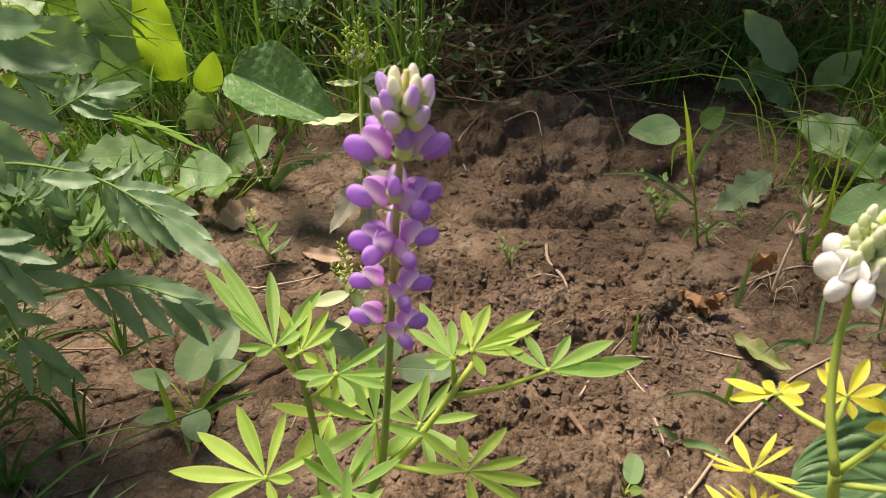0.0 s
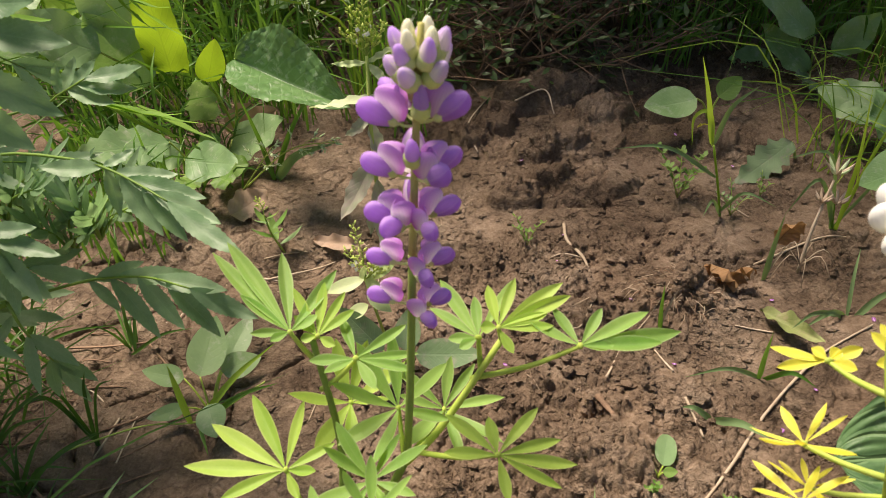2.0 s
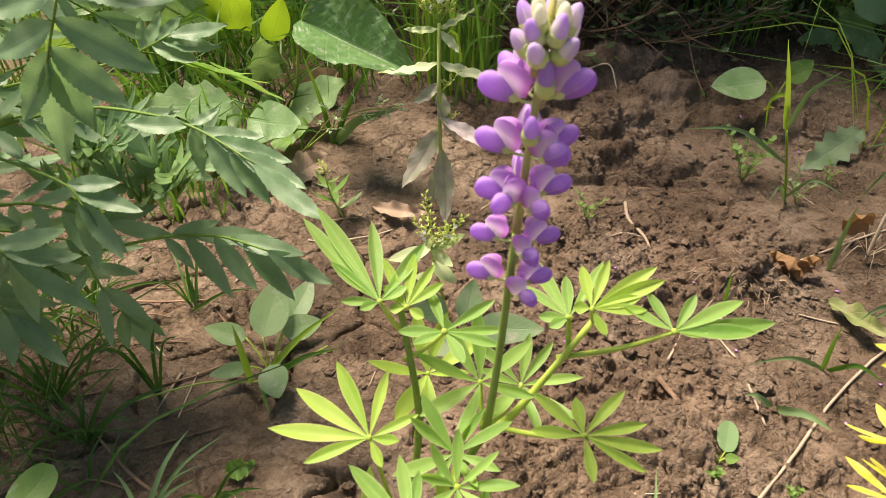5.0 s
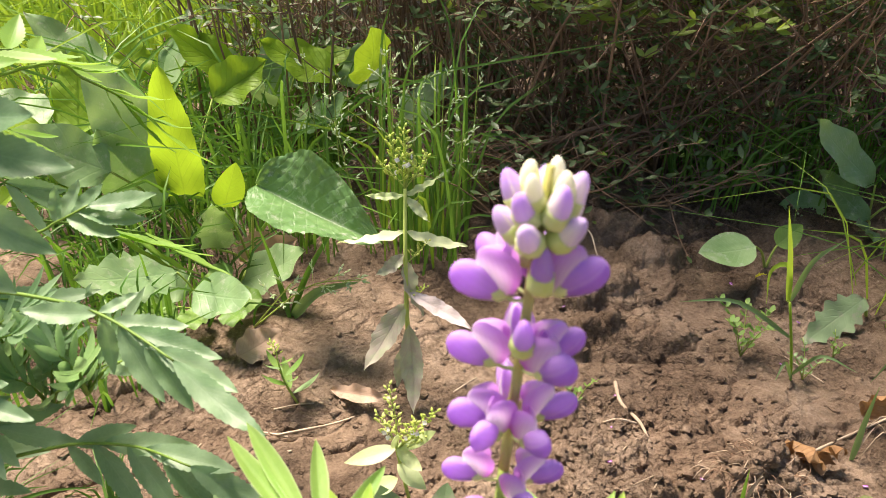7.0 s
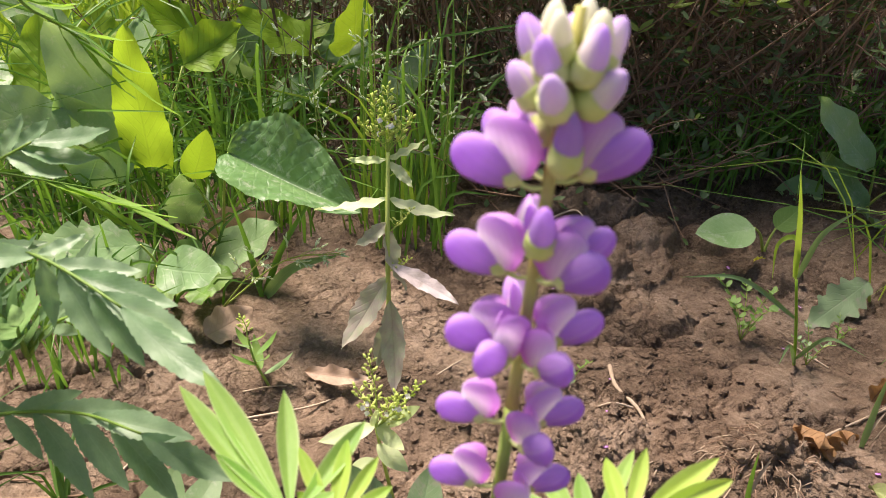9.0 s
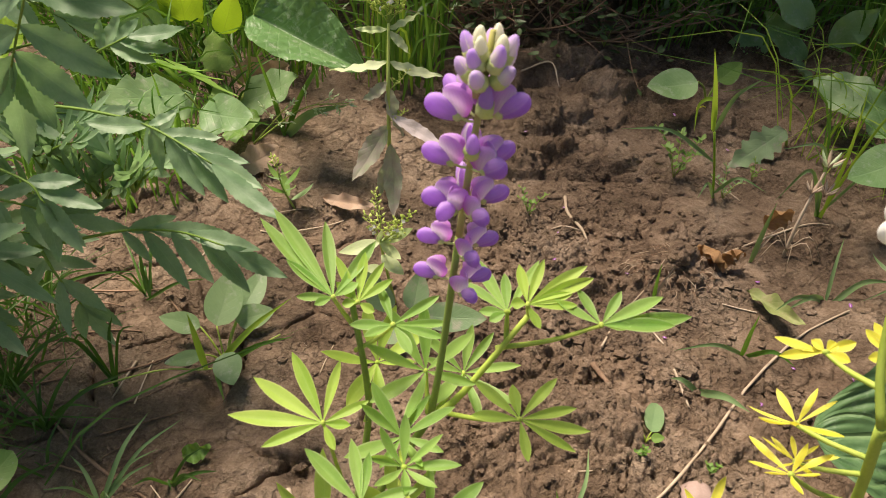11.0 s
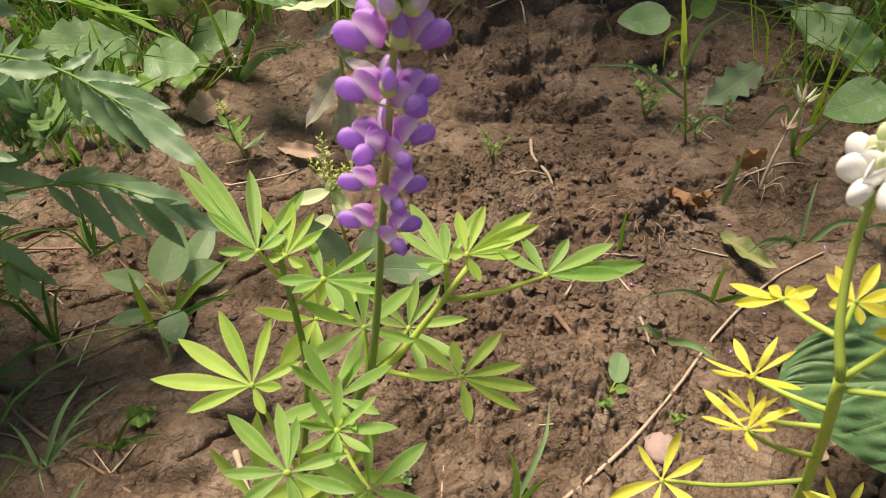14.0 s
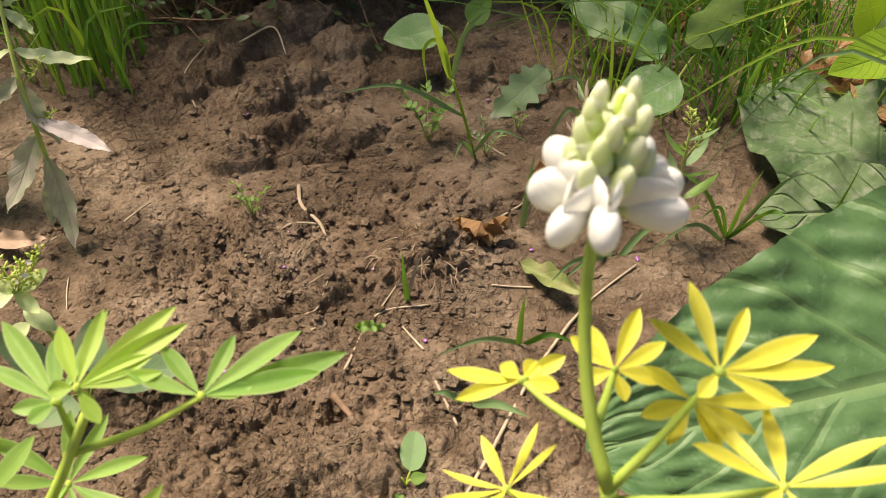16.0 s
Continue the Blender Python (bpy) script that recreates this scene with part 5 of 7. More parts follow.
# low rosette with pale leaves
rb = on_soil(-0.315, 0.86)
ros = thing("rosette_weed", rb, "low leafy rosette with pale rounded green leaves on soil", "plant", "low weeds")
for base, tip, nr, w, mat, prof in (
        ((-0.318, 0.83, 0.115), (-0.248, 0.795, 0.130), (-0.1, -0.55, 0.8), 0.052, PALE_LEAF, OVATE),
        ((-0.33, 0.83, 0.14), (-0.40, 0.76, 0.175), (0.1, -0.5, 0.85), 0.060, PALE_LEAF, LOBED),
        ((-0.30, 0.86, 0.085), (-0.255, 0.865, 0.085), (0, -0.6, 0.8), 0.032, WEED, ROUND),
        ((-0.315, 0.85, 0.08), (-0.330, 0.81, 0.085), (0, -0.6, 0.8), 0.030, WEED, ROUND),
        ((-0.295, 0.85, 0.08), (-0.268, 0.825, 0.085), (0.1, -0.6, 0.8), 0.030, WEED, ROUND),
        ((-0.31, 0.87, 0.09), (-0.300, 0.90, 0.11), (0, -0.7, 0.7), 0.030, WEED, ROUND),
        ((-0.33, 0.86, 0.10), (-0.375, 0.85, 0.12), (0, -0.7, 0.7), 0.040, PALE_LEAF, OVATE),
        ((-0.34, 0.84, 0.09), (-0.385, 0.80, 0.10), (0, -0.6, 0.8), 0.045, WEED, OVATE)):
    stalked_leaf(ros, rb, base, tip, nr, w, mat, prof, wave=0.003, thick=0.0012)

# smooth-leaved seedling weed on the cracked soil
wb2 = on_soil(-0.238, 0.515)
weed = thing("plantain_weed", wb2, "young plantain weed with five smooth oval grey-green leaves", "plant", "low weeds")
for base, tip, nr, w in (
        ((-0.243, 0.527, 0.068), (-0.232, 0.575, 0.098), (0.1, -0.75, 0.6), 0.036),
        ((-0.262, 0.535, 0.058), (-0.305, 0.548, 0.057), (0.0, -0.6, 0.8), 0.022),
        ((-0.228, 0.54, 0.062), (-0.193, 0.555, 0.062), (0.1, -0.6, 0.8), 0.026),
        ((-0.232, 0.50, 0.06), (-0.216, 0.462, 0.062), (0.1, -0.6, 0.8), 0.028),
        ((-0.225, 0.555, 0.06), (-0.208, 0.600, 0.075), (0.0, -0.6, 0.8), 0.026),
        ((-0.255, 0.505, 0.052), (-0.288, 0.495, 0.050), (0.0, -0.6, 0.8), 0.015)):
    stalked_leaf(weed, wb2, base, tip, nr, w, PALE_LEAF, OVATE, PALE_STEM, 0.001, 0.25, 0.12)

# two low rounded leaves at the grassy edge
lb = on_soil(-0.385, 0.325)
lowl = thing("plantain_weed", lb, "rounded bright green weed leaves among grass", "plant", "low weeds")
stalked_leaf(lowl, lb, (-0.375, 0.318, 0.075), (-0.325, 0.292, 0.082), (0, -0.5, 0.85), 0.040, WEED, ROUND, thick=0.0011)
stalked_leaf(lowl, lb, (-0.393, 0.335, 0.075), (-0.372, 0.372, 0.085), (0, -0.5, 0.85), 0.030, WEED, ROUND, thick=0.0011)

# two-leaved seedling
sb = on_soil(0.156, 0.418)
seedl = thing("seedling", sb, "tiny seedling with two round pale green seed leaves", "plant", "low weeds")
stalked_leaf(seedl, sb, sb + vec(0.004, 0.004, 0.010), (0.171, 0.452, 0.056), (0, -0.6, 0.8), 0.019, PALE_LEAF, ROUND, PALE_STEM, 0.0008)
stalked_leaf(seedl, sb, sb + vec(-0.003, 0.002, 0.008), (0.131, 0.425, 0.054), (0, -0.6, 0.8), 0.016, PALE_LEAF, ROUND, PALE_STEM, 0.0008)
stalked_leaf(seedl, sb, sb + vec(0.003, -0.001, 0.008), (0.170, 0.415, 0.056), (0.2, -0.6, 0.8), 0.009, WEED, OVATE, PALE_STEM, 0.0008)

# grey leaf lying behind the lupin, and its weed
gb = on_soil(-0.062, 0.545)
greyw = thing("plantain_weed", gb, "low weed with grey-green oval leaves flat over the soil", "plant", "low weeds")
stalked_leaf(greyw, gb, (-0.045, 0.542, 0.072), (0.015, 0.530, 0.082), (0, -0.6, 0.8), 0.030, GREY_LEAF, OVATE, thick=0.0011)
stalked_leaf(greyw, gb, (-0.068, 0.535, 0.065), (-0.085, 0.505, 0.075), (0, -0.6, 0.8), 0.028, GREY_LEAF, OVATE, thick=0.0011)
stalked_leaf(greyw, gb, (-0.055, 0.55, 0.07), (-0.048, 0.575, 0.10), (0, -0.8, 0.5), 0.026, GREY_LEAF, OVATE, thick=0.0011)
stalked_leaf(greyw, gb, (-0.075, 0.55, 0.07), (-0.112, 0.565, 0.112), (0, -0.7, 0.6), 0.026, GREY_LEAF, OVATE, thick=0.0011)

# weeds on the right
qb = on_soil(0.338, 0.955)
rl = thing("dock_plant", qb, "small dock seedling with one smooth round leaf", "plant", "dock plants")
stalked_leaf(rl, qb, (0.308, 0.925, 0.118), (0.240, 0.912, 0.118), (0.0, -0.40, 0.9), 0.050, DOCK, OVATE, bend=0.4, fold=0.15)
stalked_leaf(rl, qb, (0.348, 0.96, 0.10), (0.375, 0.965, 0.125), (0, -0.6, 0.7), 0.03, WEED, OVATE)
qb = on_soil(0.515, 1.075)
rd = thing("dock_plant", qb, "dock clump with upright dull green lance leaves in shade", "plant", "dock plants")
for base, tip, nr, w, mat in (
        ((0.500, 1.055, 0.135), (0.392, 1.02, 0.236), (0.3, -0.75, 0.5), 0.055, DOCK),
        ((0.505, 1.055, 0.085), (0.420, 1.045, 0.160), (0.3, -0.75, 0.5), 0.046, DOCK),
        ((0.470, 1.10, 0.083), (0.405, 1.10, 0.085), (0.0, -0.6, 0.7), 0.045, DOCK),
        ((0.53, 1.05, 0.11), (0.56, 1.02, 0.18), (-0.2, -0.75, 0.5), 0.045, DOCK),
        ((0.50, 1.04, 0.08), (0.47, 0.99, 0.10), (0, -0.6, 0.7), 0.04, GREY_LEAF)):
    stalked_leaf(rd, qb, base, tip, nr, w, mat, LANCE, bend=0.2, wave=0.004, nu=16)
qb = on_soil(0.425, 0.87)
lobp = thing("dandelion_weed", qb, "weed with one blunt lobed grey-green leaf on soil", "plant", "low weeds")
stalked_leaf(lobp, qb, (0.412, 0.862, 0.088), (0.338, 0.822, 0.058), (0.1, -0.6, 0.8), 0.040, GREY_LEAF, LOBED, bend=0.2, nu=26, wave=0.003)
qb = on_soil(0.52, 0.79)
rr = thing("dock_plant", qb, "dock with smooth pale oval leaves and insect holes", "plant", "dock plants")
stalked_leaf(rr, qb, (0.492, 0.725, 0.145), (0.412, 0.695, 0.138), (0.0, -0.5, 0.85), 0.052, DOCK, OVATE, bend=0.2)
stalked_leaf(rr, qb, (0.555, 0.80, 0.125), (0.565, 0.775, 0.205), (0.0, -0.85, 0.45), 0.058, PALE_LEAF, OVATE, bend=0.4, wave=0.004)
stalked_leaf(rr, qb, (0.525, 0.88, 0.115), (0.462, 0.93, 0.125), (0.0, -0.6, 0.8), 0.065, PALE_LEAF, OVATE, bend=0.3, wave=0.004)
stalked_leaf(rr, qb, (0.53, 0.83, 0.10), (0.50, 0.87, 0.15), (0.0, -0.7, 0.6), 0.05, DOCK, OVATE, bend=0.3, wave=0.004)
qb = on_soil(0.70, 0.70)
yl = thing("dock_plant", qb, "dock with bright yellow-green leaves lit by the sun", "plant", "dock plants")
stalked_leaf(yl, qb, (0.70, 0.67, 0.185), (0.598, 0.655, 0.176), (0.0, -0.45, 0.9), 0.052, DOCK_SUNLIT, OVATE, bend=0.2, fold=0.3)
stalked_leaf(yl, qb, (0.70, 0.73, 0.17), (0.66, 0.72, 0.235), (0.0, -0.8, 0.5), 0.06, DOCK_SUNLIT, OVATE, bend=0.3)
stalked_leaf(yl, qb, (0.72, 0.72, 0.15), (0.70, 0.70, 0.22), (-0.2, -0.8, 0.5), 0.06, PALE_LEAF, OVATE, bend=0.3)

# the huge leaf beside the white lupin, and the dusty one behind it
bb = on_soil(0.66, 0.33)
bur = thing("burdock_plant", bb, "burdock with one huge veined dark green leaf", "plant")
stalked_leaf(bur, bb, (0.60, 0.325, 0.205), (0.262, 0.352, 0.150), (0.0, -0.58, 0.80), 0.235, BURDOCK, BROAD, PALE_STEM, 0.005, 0.15, 0.10, 0.010, 90, 48, 0.006, waves=4, quilt=0.0034, ribs=10)
gb = on_soil(0.70, 0.57)
gry = thing("burdock_plant", gb, "broad dusty grey-green burdock leaf lying on soil", "plant")
stalked_leaf(gry, gb, (0.685, 0.585, 0.085), (0.605, 0.770, 0.092), (-0.1, -0.45, 0.9), 0.175, DULL_BURDOCK, BROAD, PALE_STEM, 0.003, 0.2, 0.12, 0.010, 48, 24, 0.006, waves=3, quilt=0.003, ribs=7)
stalked_leaf(gry, gb, (0.66, 0.57, 0.075), (0.53, 0.60, 0.070), (-0.1, -0.45, 0.9), 0.11, DULL_BURDOCK, OVATE, PALE_STEM, 0.003, 0.2, 0.12, 0.008, 22, 10, 0.01, waves=3)

# ---------------------------------------------------------------- speedwell-like weeds with tiny flowers


def raceme(plant, root, tip, count, size=1.0, open_flowers=2):
    g = Geo()
    root, tip = vec(root), vec(tip)
    pts = g.tube([root, root.lerp(tip, 0.5) + vec(0.002, 0, 0), tip], 0.0007, 0.0004, 5, 10)
    r = part("raceme", g, WEED_STEM, plant)
    bds, wh = Geo(), Geo()
    count = int(count * 1.4)
    for k in range(count):
        t = 0.25 + 0.75 * k / count
        p = root.lerp(tip, t)
        a = k * 2.4
        o = vec(math.cos(a), math.sin(a), 0.35)
        reach = 0.0034 * size * (1.15 - t * 0.75)
        bds.tube([p, p + o * reach * 0.5, p + o * reach], 0.00025, 0.0003, 4, 2)
        bds.pod(p + o * reach, o + vec(0, 0, 0.6), (0, 0, 1), 0.0050 * size * (1.3 - 0.6 * t), 0.0020 * size, 0.0020 * size, LANCE, 4, 6)
    tagged(part("bud_spray", bds, FLOWER_BUD, r), kind="stuff")
    for k in range(open_flowers):
        p = root.lerp(tip, rnd.uniform(0.35, 0.8))
        a = rnd.uniform(3.3, 6.1)
        o = vec(math.cos(a), math.sin(a), 0.3).normalized()
        c = p + o * 0.005 * size
        for j in range(4):
            b = j * 1.571 + 0.4
            _, e1, e2 = frame_of(o, (0, 0, 1))
            wh.blade(c, e1 * math.cos(b) + e2 * math.sin(b) + o * 0.35, o, 0.0021 * size, 0.0018 * size, ROUND, 4, 2, 0.1)
    if open_flowers:
        tagged(part("petals", wh, TINY_WHITE, r), kind="stuff")


spb = on_soil(-0.083, 0.742)
spw = thing("speedwell_plant", spb, "tall speedwell with mud-spattered lower leaves and tiny white flowers", "plant", "speedwells")
g = Geo()
g.tube([spb - vec(0, 0, 0.005), (-0.086, 0.746, 0.13), (-0.087, 0.757, 0.20), (-0.087, 0.785, 0.258)], 0.0025, 0.0017, 8, 14)
part("stem", g, SPEEDWELL_STEM, spw)
for base, tip, nr, w, mat, bend in (
        ((-0.087, 0.750, 0.155), (-0.130, 0.728, 0.098), (-0.3, -0.8, 0.5), 0.030, DUSTY_LEAF, 0.5),
        ((-0.085, 0.744, 0.135), (-0.075, 0.705, 0.062), (0.1, -0.9, 0.35), 0.026, DUSTY_LEAF, 0.5),
        ((-0.085, 0.748, 0.168), (-0.022, 0.722, 0.160), (0.1, -0.5, 0.85), 0.018, PINK_DUSTY, 0.5),
        ((-0.087, 0.757, 0.198), (-0.072, 0.735, 0.150), (0.5, -0.8, 0.2), 0.022, DUSTY_LEAF, 0.8),
        ((-0.088, 0.757, 0.205), (-0.112, 0.745, 0.185), (-0.2, -0.7, 0.6), 0.016, DUSTY_LEAF, 0.9),
        ((-0.087, 0.768, 0.222), (-0.146, 0.755, 0.214), (0.0, -0.4, 0.9), 0.018, SPEEDWELL, 0.4),
        ((-0.087, 0.768, 0.222), (-0.030, 0.765, 0.212), (0.0, -0.4, 0.9), 0.016, SPEEDWELL, 0.7),
        ((-0.087, 0.782, 0.250), (-0.062, 0.770, 0.238), (0.0, -0.6, 0.8), 0.011, SPEEDWELL, 0.4),
        ((-0.087, 0.783, 0.252), (-0.055, 0.785, 0.268), (0.0, -0.6, 0.8), 0.010, SPEEDWELL, 0.3),
        ((-0.087, 0.783, 0.252), (-0.122, 0.78, 0.252), (0.0, -0.6, 0.8), 0.009, SPEEDWELL, 0.3),
        ((-0.084, 0.742, 0.115), (-0.105, 0.725, 0.080), (0.0, -0.8, 0.5), 0.018, DUSTY_LEAF, 0.5)):
    b = Geo()
    base, tip = vec(base), vec(tip)
    dd, s, n = frame_of(tip - base, nr)
    b.blade(base, Matrix.Rotation(-bend * 0.5, 3, s) @ dd, nr, (tip - base).length * 1.05, w * 0.9, LANCE, 32, 8, bend, 0.3, 0.06, 0.0014, 3.5, twist=rnd.uniform(-0.9, 0.9), sway=rnd.uniform(-0.4, 0.4))
    part("leaf", b, mat, spw)
top = vec(-0.087, 0.785, 0.258)
for tip, n, w in (((-0.102, 0.80, 0.305), 16, 2), ((-0.088, 0.802, 0.312), 18, 3), ((-0.082, 0.795, 0.288), 12, 0), ((-0.066, 0.795, 0.290), 12, 0), ((-0.112, 0.79, 0.285), 12, 1)):
    raceme(spw, top, tip, n, 1.35, w)
for root, tip in (((-0.086, 0.757, 0.195), (-0.066, 0.765, 0.215)), ((-0.086, 0.75, 0.16), (-0.068, 0.752, 0.172))):
    raceme(spw, root, tip, 10, 1.0, 0)

swb = on_soil(-0.074, 0.585)
sw = thing("speedwell_plant", swb, "small speedwell with yellow-green bud clusters and white flowers", "plant", "speedwells")
g = Geo()
g.tube([swb, (-0.082, 0.578, 0.10), (-0.087, 0.57, 0.145)], 0.0018, 0.0013, 6, 8)
part("stem", g, SPEEDWELL_STEM, sw)
for tip, n, w in (((-0.090, 0.562, 0.210), 18, 1), ((-0.056, 0.562, 0.186), 16, 4), ((-0.100, 0.565, 0.182), 12, 2), ((-0.070, 0.56, 0.180), 12, 0), ((-0.062, 0.565, 0.160), 12, 0)):
    raceme(sw, (-0.086, 0.571, 0.140), tip, n, 1.15, w)
for tip, w, mat in (((-0.118, 0.565, 0.122), 0.014, SPEEDWELL), ((-0.050, 0.565, 0.152), 0.012, SPEEDWELL), ((-0.068, 0.55, 0.128), 0.011, SPEEDWELL), ((-0.092, 0.555, 0.168), 0.010, SPEEDWELL), ((-0.07, 0.56, 0.105), 0.014, SPEEDWELL), ((-0.10, 0.57, 0.09), 0.014, SPEEDWELL)):
    b = Geo()
    p0 = vec(-0.0865, 0.571, min(0.142, tip[2] + 0.02))
    b.blade(p0, vec(tip) - p0 + vec(0, 0, 0.01), (0, -0.5, 0.85), (vec(tip) - p0).length * 1.1, w, LANCE, 12, 4, 0.5, 0.2)
    part("leaf", b, mat, sw)

for bx, by, h, nr in ((-0.197, 0.735, 0.055, 8), (0.452, 0.605, 0.125, 10)):
    b0 = on_soil(bx, by)
    wd = thing("speedwell_plant", b0, "small leafy weed with narrow light green leaves", "plant", "speedwells")
    lean = vec(-0.015, 0.0, 0) if bx < 0 else vec(-0.018, -0.003, 0)
    topp = b0 + lean + vec(0, 0, h)
    g = Geo()
    g.tube([b0, b0.lerp(topp, 0.5) + lean * 0.2, topp], 0.0014, 0.0009, 6, 8)
    part("stem", g, WEED_STEM, wd)
    for k in range(nr):
        t = 0.25 + 0.75 * k / nr
        a = k * 1.7 + (0.2 if bx < 0 else 2.9)
        p0 = b0.lerp(topp, t)
        d = vec(math.cos(a), math.sin(a) * 0.8, 0.35)
        b = Geo()
        ln = (0.036 if bx < 0 else 0.042) * (1.15 - 0.5 * t)
        b.blade(p0, d, (0, 0, 1), ln, ln * 0.26, LANCE, 10, 4, 0.7, 0.2)
        part("leaf", b, WEED if k % 3 else PALE_LEAF, wd)
    raceme(wd, topp, topp + vec(-0.004, 0, 0.022), 12, 1.0, 0)
    if bx > 0:
        raceme(wd, topp - vec(0, 0, 0.03), topp + vec(0.02, 0, 0.01), 12, 1.0, 0)

# ferny and mossy little weeds, and a drooping shaded plantlet
for bx, by, h, n, mat in ((0.076, 0.722, 0.042, 9, WEED), (0.262, 0.80, 0.075, 11, WEED), (0.315, 0.765, 0.045, 9, GRASS_PALE), (0.215, 1.085, 0.05, 6, DOCK), (0.145, 0.395, 0.012, 5, WEED), (0.205, 0.385, 0.015, 6, WEED), (-0.02, 0.335, 0.02, 6, PALE_LEAF), (0.36, 0.80, 0.03, 6, WEED)):
    b0 = on_soil(bx, by)
    wd = thing("small_weed", b0, "tiny feathery green weed sprouting from soil", "plant", "low weeds")
    for k in range(max(3, n // 2)):
        a = k * 2.4 + bx * 50
        tip = b0 + vec(math.cos(a) * h * 0.5, math.sin(a) * h * 0.35, h * rnd.uniform(0.6, 1.0))
        g = Geo()
        pts = g.tube([b0, b0.lerp(tip, 0.5) + vec(0, 0, 0.2 * h), tip], 0.0006, 0.0003, 5, 6)
        st = part("stem", g, WEED_STEM, wd)
        lv = Geo()
        for j in range(n):
            t = 0.3 + 0.7 * j / n
            i = int(t * 6)
            p0 = pts[min(i, 6)]
            e = j * 2.2
            lv.blade(p0, (math.cos(e), math.sin(e), 0.4), (0, 0, 1), max(0.0045, h * 0.12), max(0.003, h * 0.065), ROUND, 5, 2, 0.4, 0.1)
        tagged(part("leaves", lv, mat, st), kind="stuff")

# ---------------------------------------------------------------- grasses


def grass_strip(geo, pts, width, normal=(0, -0.7, 0.5), fold=0.35, nu=12, profile=STRAP):
    """A blade of grass along a smooth line."""
    p = curve_points(pts, nu)
    rows, us = [], []
    for i, q in enumerate(p):
        d = (p[min(i + 1, nu)] - p[max(i - 1, 0)]).normalized()
        _, s, n = frame_of(d, normal)
        w = 0.5 * width * max(0.03, profile(i / nu))
        rows.append([q - s * w * math.cos(fold) + n * w * math.sin(fold), q, q + s * w * math.cos(fold) + n * w * math.sin(fold)])
        us.append(i / nu)
    geo.grid(rows, us)


def grass_clump(name, base, label, blades, mat, group="grass clumps"):
    b0 = vec(base)
    c = thing(name, b0, label, "grass", group)
    for tip, mid, width, m in blades:
        g = Geo()
        st = b0 + vec(rnd.uniform(-0.004, 0.004), rnd.uniform(-0.004, 0.004), -0.002)
        grass_strip(g, [st, vec(mid), vec(tip)], width)
        part("blade", g, m or mat, c)
    return c


sg = thing("grass_seedling", on_soil(0.304, 0.766), "young grass shoot with curling yellow-green blades", "grass", "grass clumps")
g = Geo()
knee = vec(0.272, 0.744, 0.160)
g.tube([on_soil(0.304, 0.766, -0.003), (0.290, 0.755, 0.10), knee], 0.0016, 0.0013, 7, 8)
part("stem", g, SEDGE, sg)
for pts, w, m in ((((0.268, 0.742, 0.165), (0.250, 0.722, 0.225), (0.229, 0.700, 0.284)), 0.0075, SEDGE),
                  (((0.271, 0.743, 0.163), (0.280, 0.738, 0.208), (0.301, 0.730, 0.236)), 0.0062, GRASS_PALE),
                  (((0.270, 0.743, 0.162), (0.258, 0.735, 0.205), (0.243, 0.735, 0.200), (0.246, 0.735, 0.165)), 0.0055, SEDGE),
                  (((0.284, 0.752, 0.115), (0.225, 0.748, 0.158), (0.168, 0.742, 0.163)), 0.0052, GRASS_PALE),
                  (((0.300, 0.763, 0.06), (0.318, 0.748, 0.095), (0.350, 0.735, 0.085)), 0.0045, GRASS_PALE),
                  (((0.302, 0.763, 0.055), (0.285, 0.75, 0.085), (0.272, 0.735, 0.075)), 0.005, GRASS_PALE)):
    g = Geo()
    grass_strip(g, pts, w)
    part("blade", g, m, sg)
grass_clump("grass_clump", on_soil(0.42, 0.735), "loose clump of long arching grass blades", (
    ((0.412, 0.729, 0.230), (0.425, 0.735, 0.14), 0.006, SEDGE),
    ((0.33, 0.70, 0.17), (0.385, 0.715, 0.16), 0.005, None),
    ((0.47, 0.74, 0.235), (0.445, 0.74, 0.16), 0.005, SEDGE),
    ((0.355, 0.72, 0.085), (0.385, 0.725, 0.125), 0.006, None),
    ((0.52, 0.72, 0.20), (0.47, 0.73, 0.15), 0.004, None),
    ((0.38, 0.76, 0.24), (0.405, 0.75, 0.15), 0.004, GRASS)), GRASS_PALE)
grass_clump("grass_clump", on_soil(0.80, 0.56), "clump of broad arching grass reaching over the leaves", (
    ((0.390, 0.622, 0.165), (0.570, 0.612, 0.235), 0.0050, SEDGE),
    ((0.455, 0.622, 0.095), (0.575, 0.615, 0.222), 0.0050, None),
    ((0.420, 0.64, 0.235), (0.620, 0.62, 0.262), 0.0060, SEDGE),
    ((0.55, 0.55, 0.20), (0.68, 0.56, 0.25), 0.0060, None),
    ((0.62, 0.70, 0.28), (0.72, 0.63, 0.25), 0.009, SEDGE)), GRASS_PALE)
grass_clump("grass_clump", on_soil(0.50, 0.60), "short bright grass tuft beside a dusty leaf", (
    ((0.495, 0.575, 0.145), (0.498, 0.59, 0.10), 0.006, None),
    ((0.455, 0.585, 0.09), (0.48, 0.595, 0.09), 0.005, None),
    ((0.56, 0.585, 0.125), (0.53, 0.59, 0.11), 0.005, GRASS_PALE),
    ((0.40, 0.57, 0.075), (0.45, 0.585, 0.085), 0.005, GRASS_PALE),
    ((0.515, 0.54, 0.11), (0.51, 0.57, 0.10), 0.006, None),
    ((0.44, 0.63, 0.12), (0.47, 0.61, 0.10), 0.005, None)), GRASS)
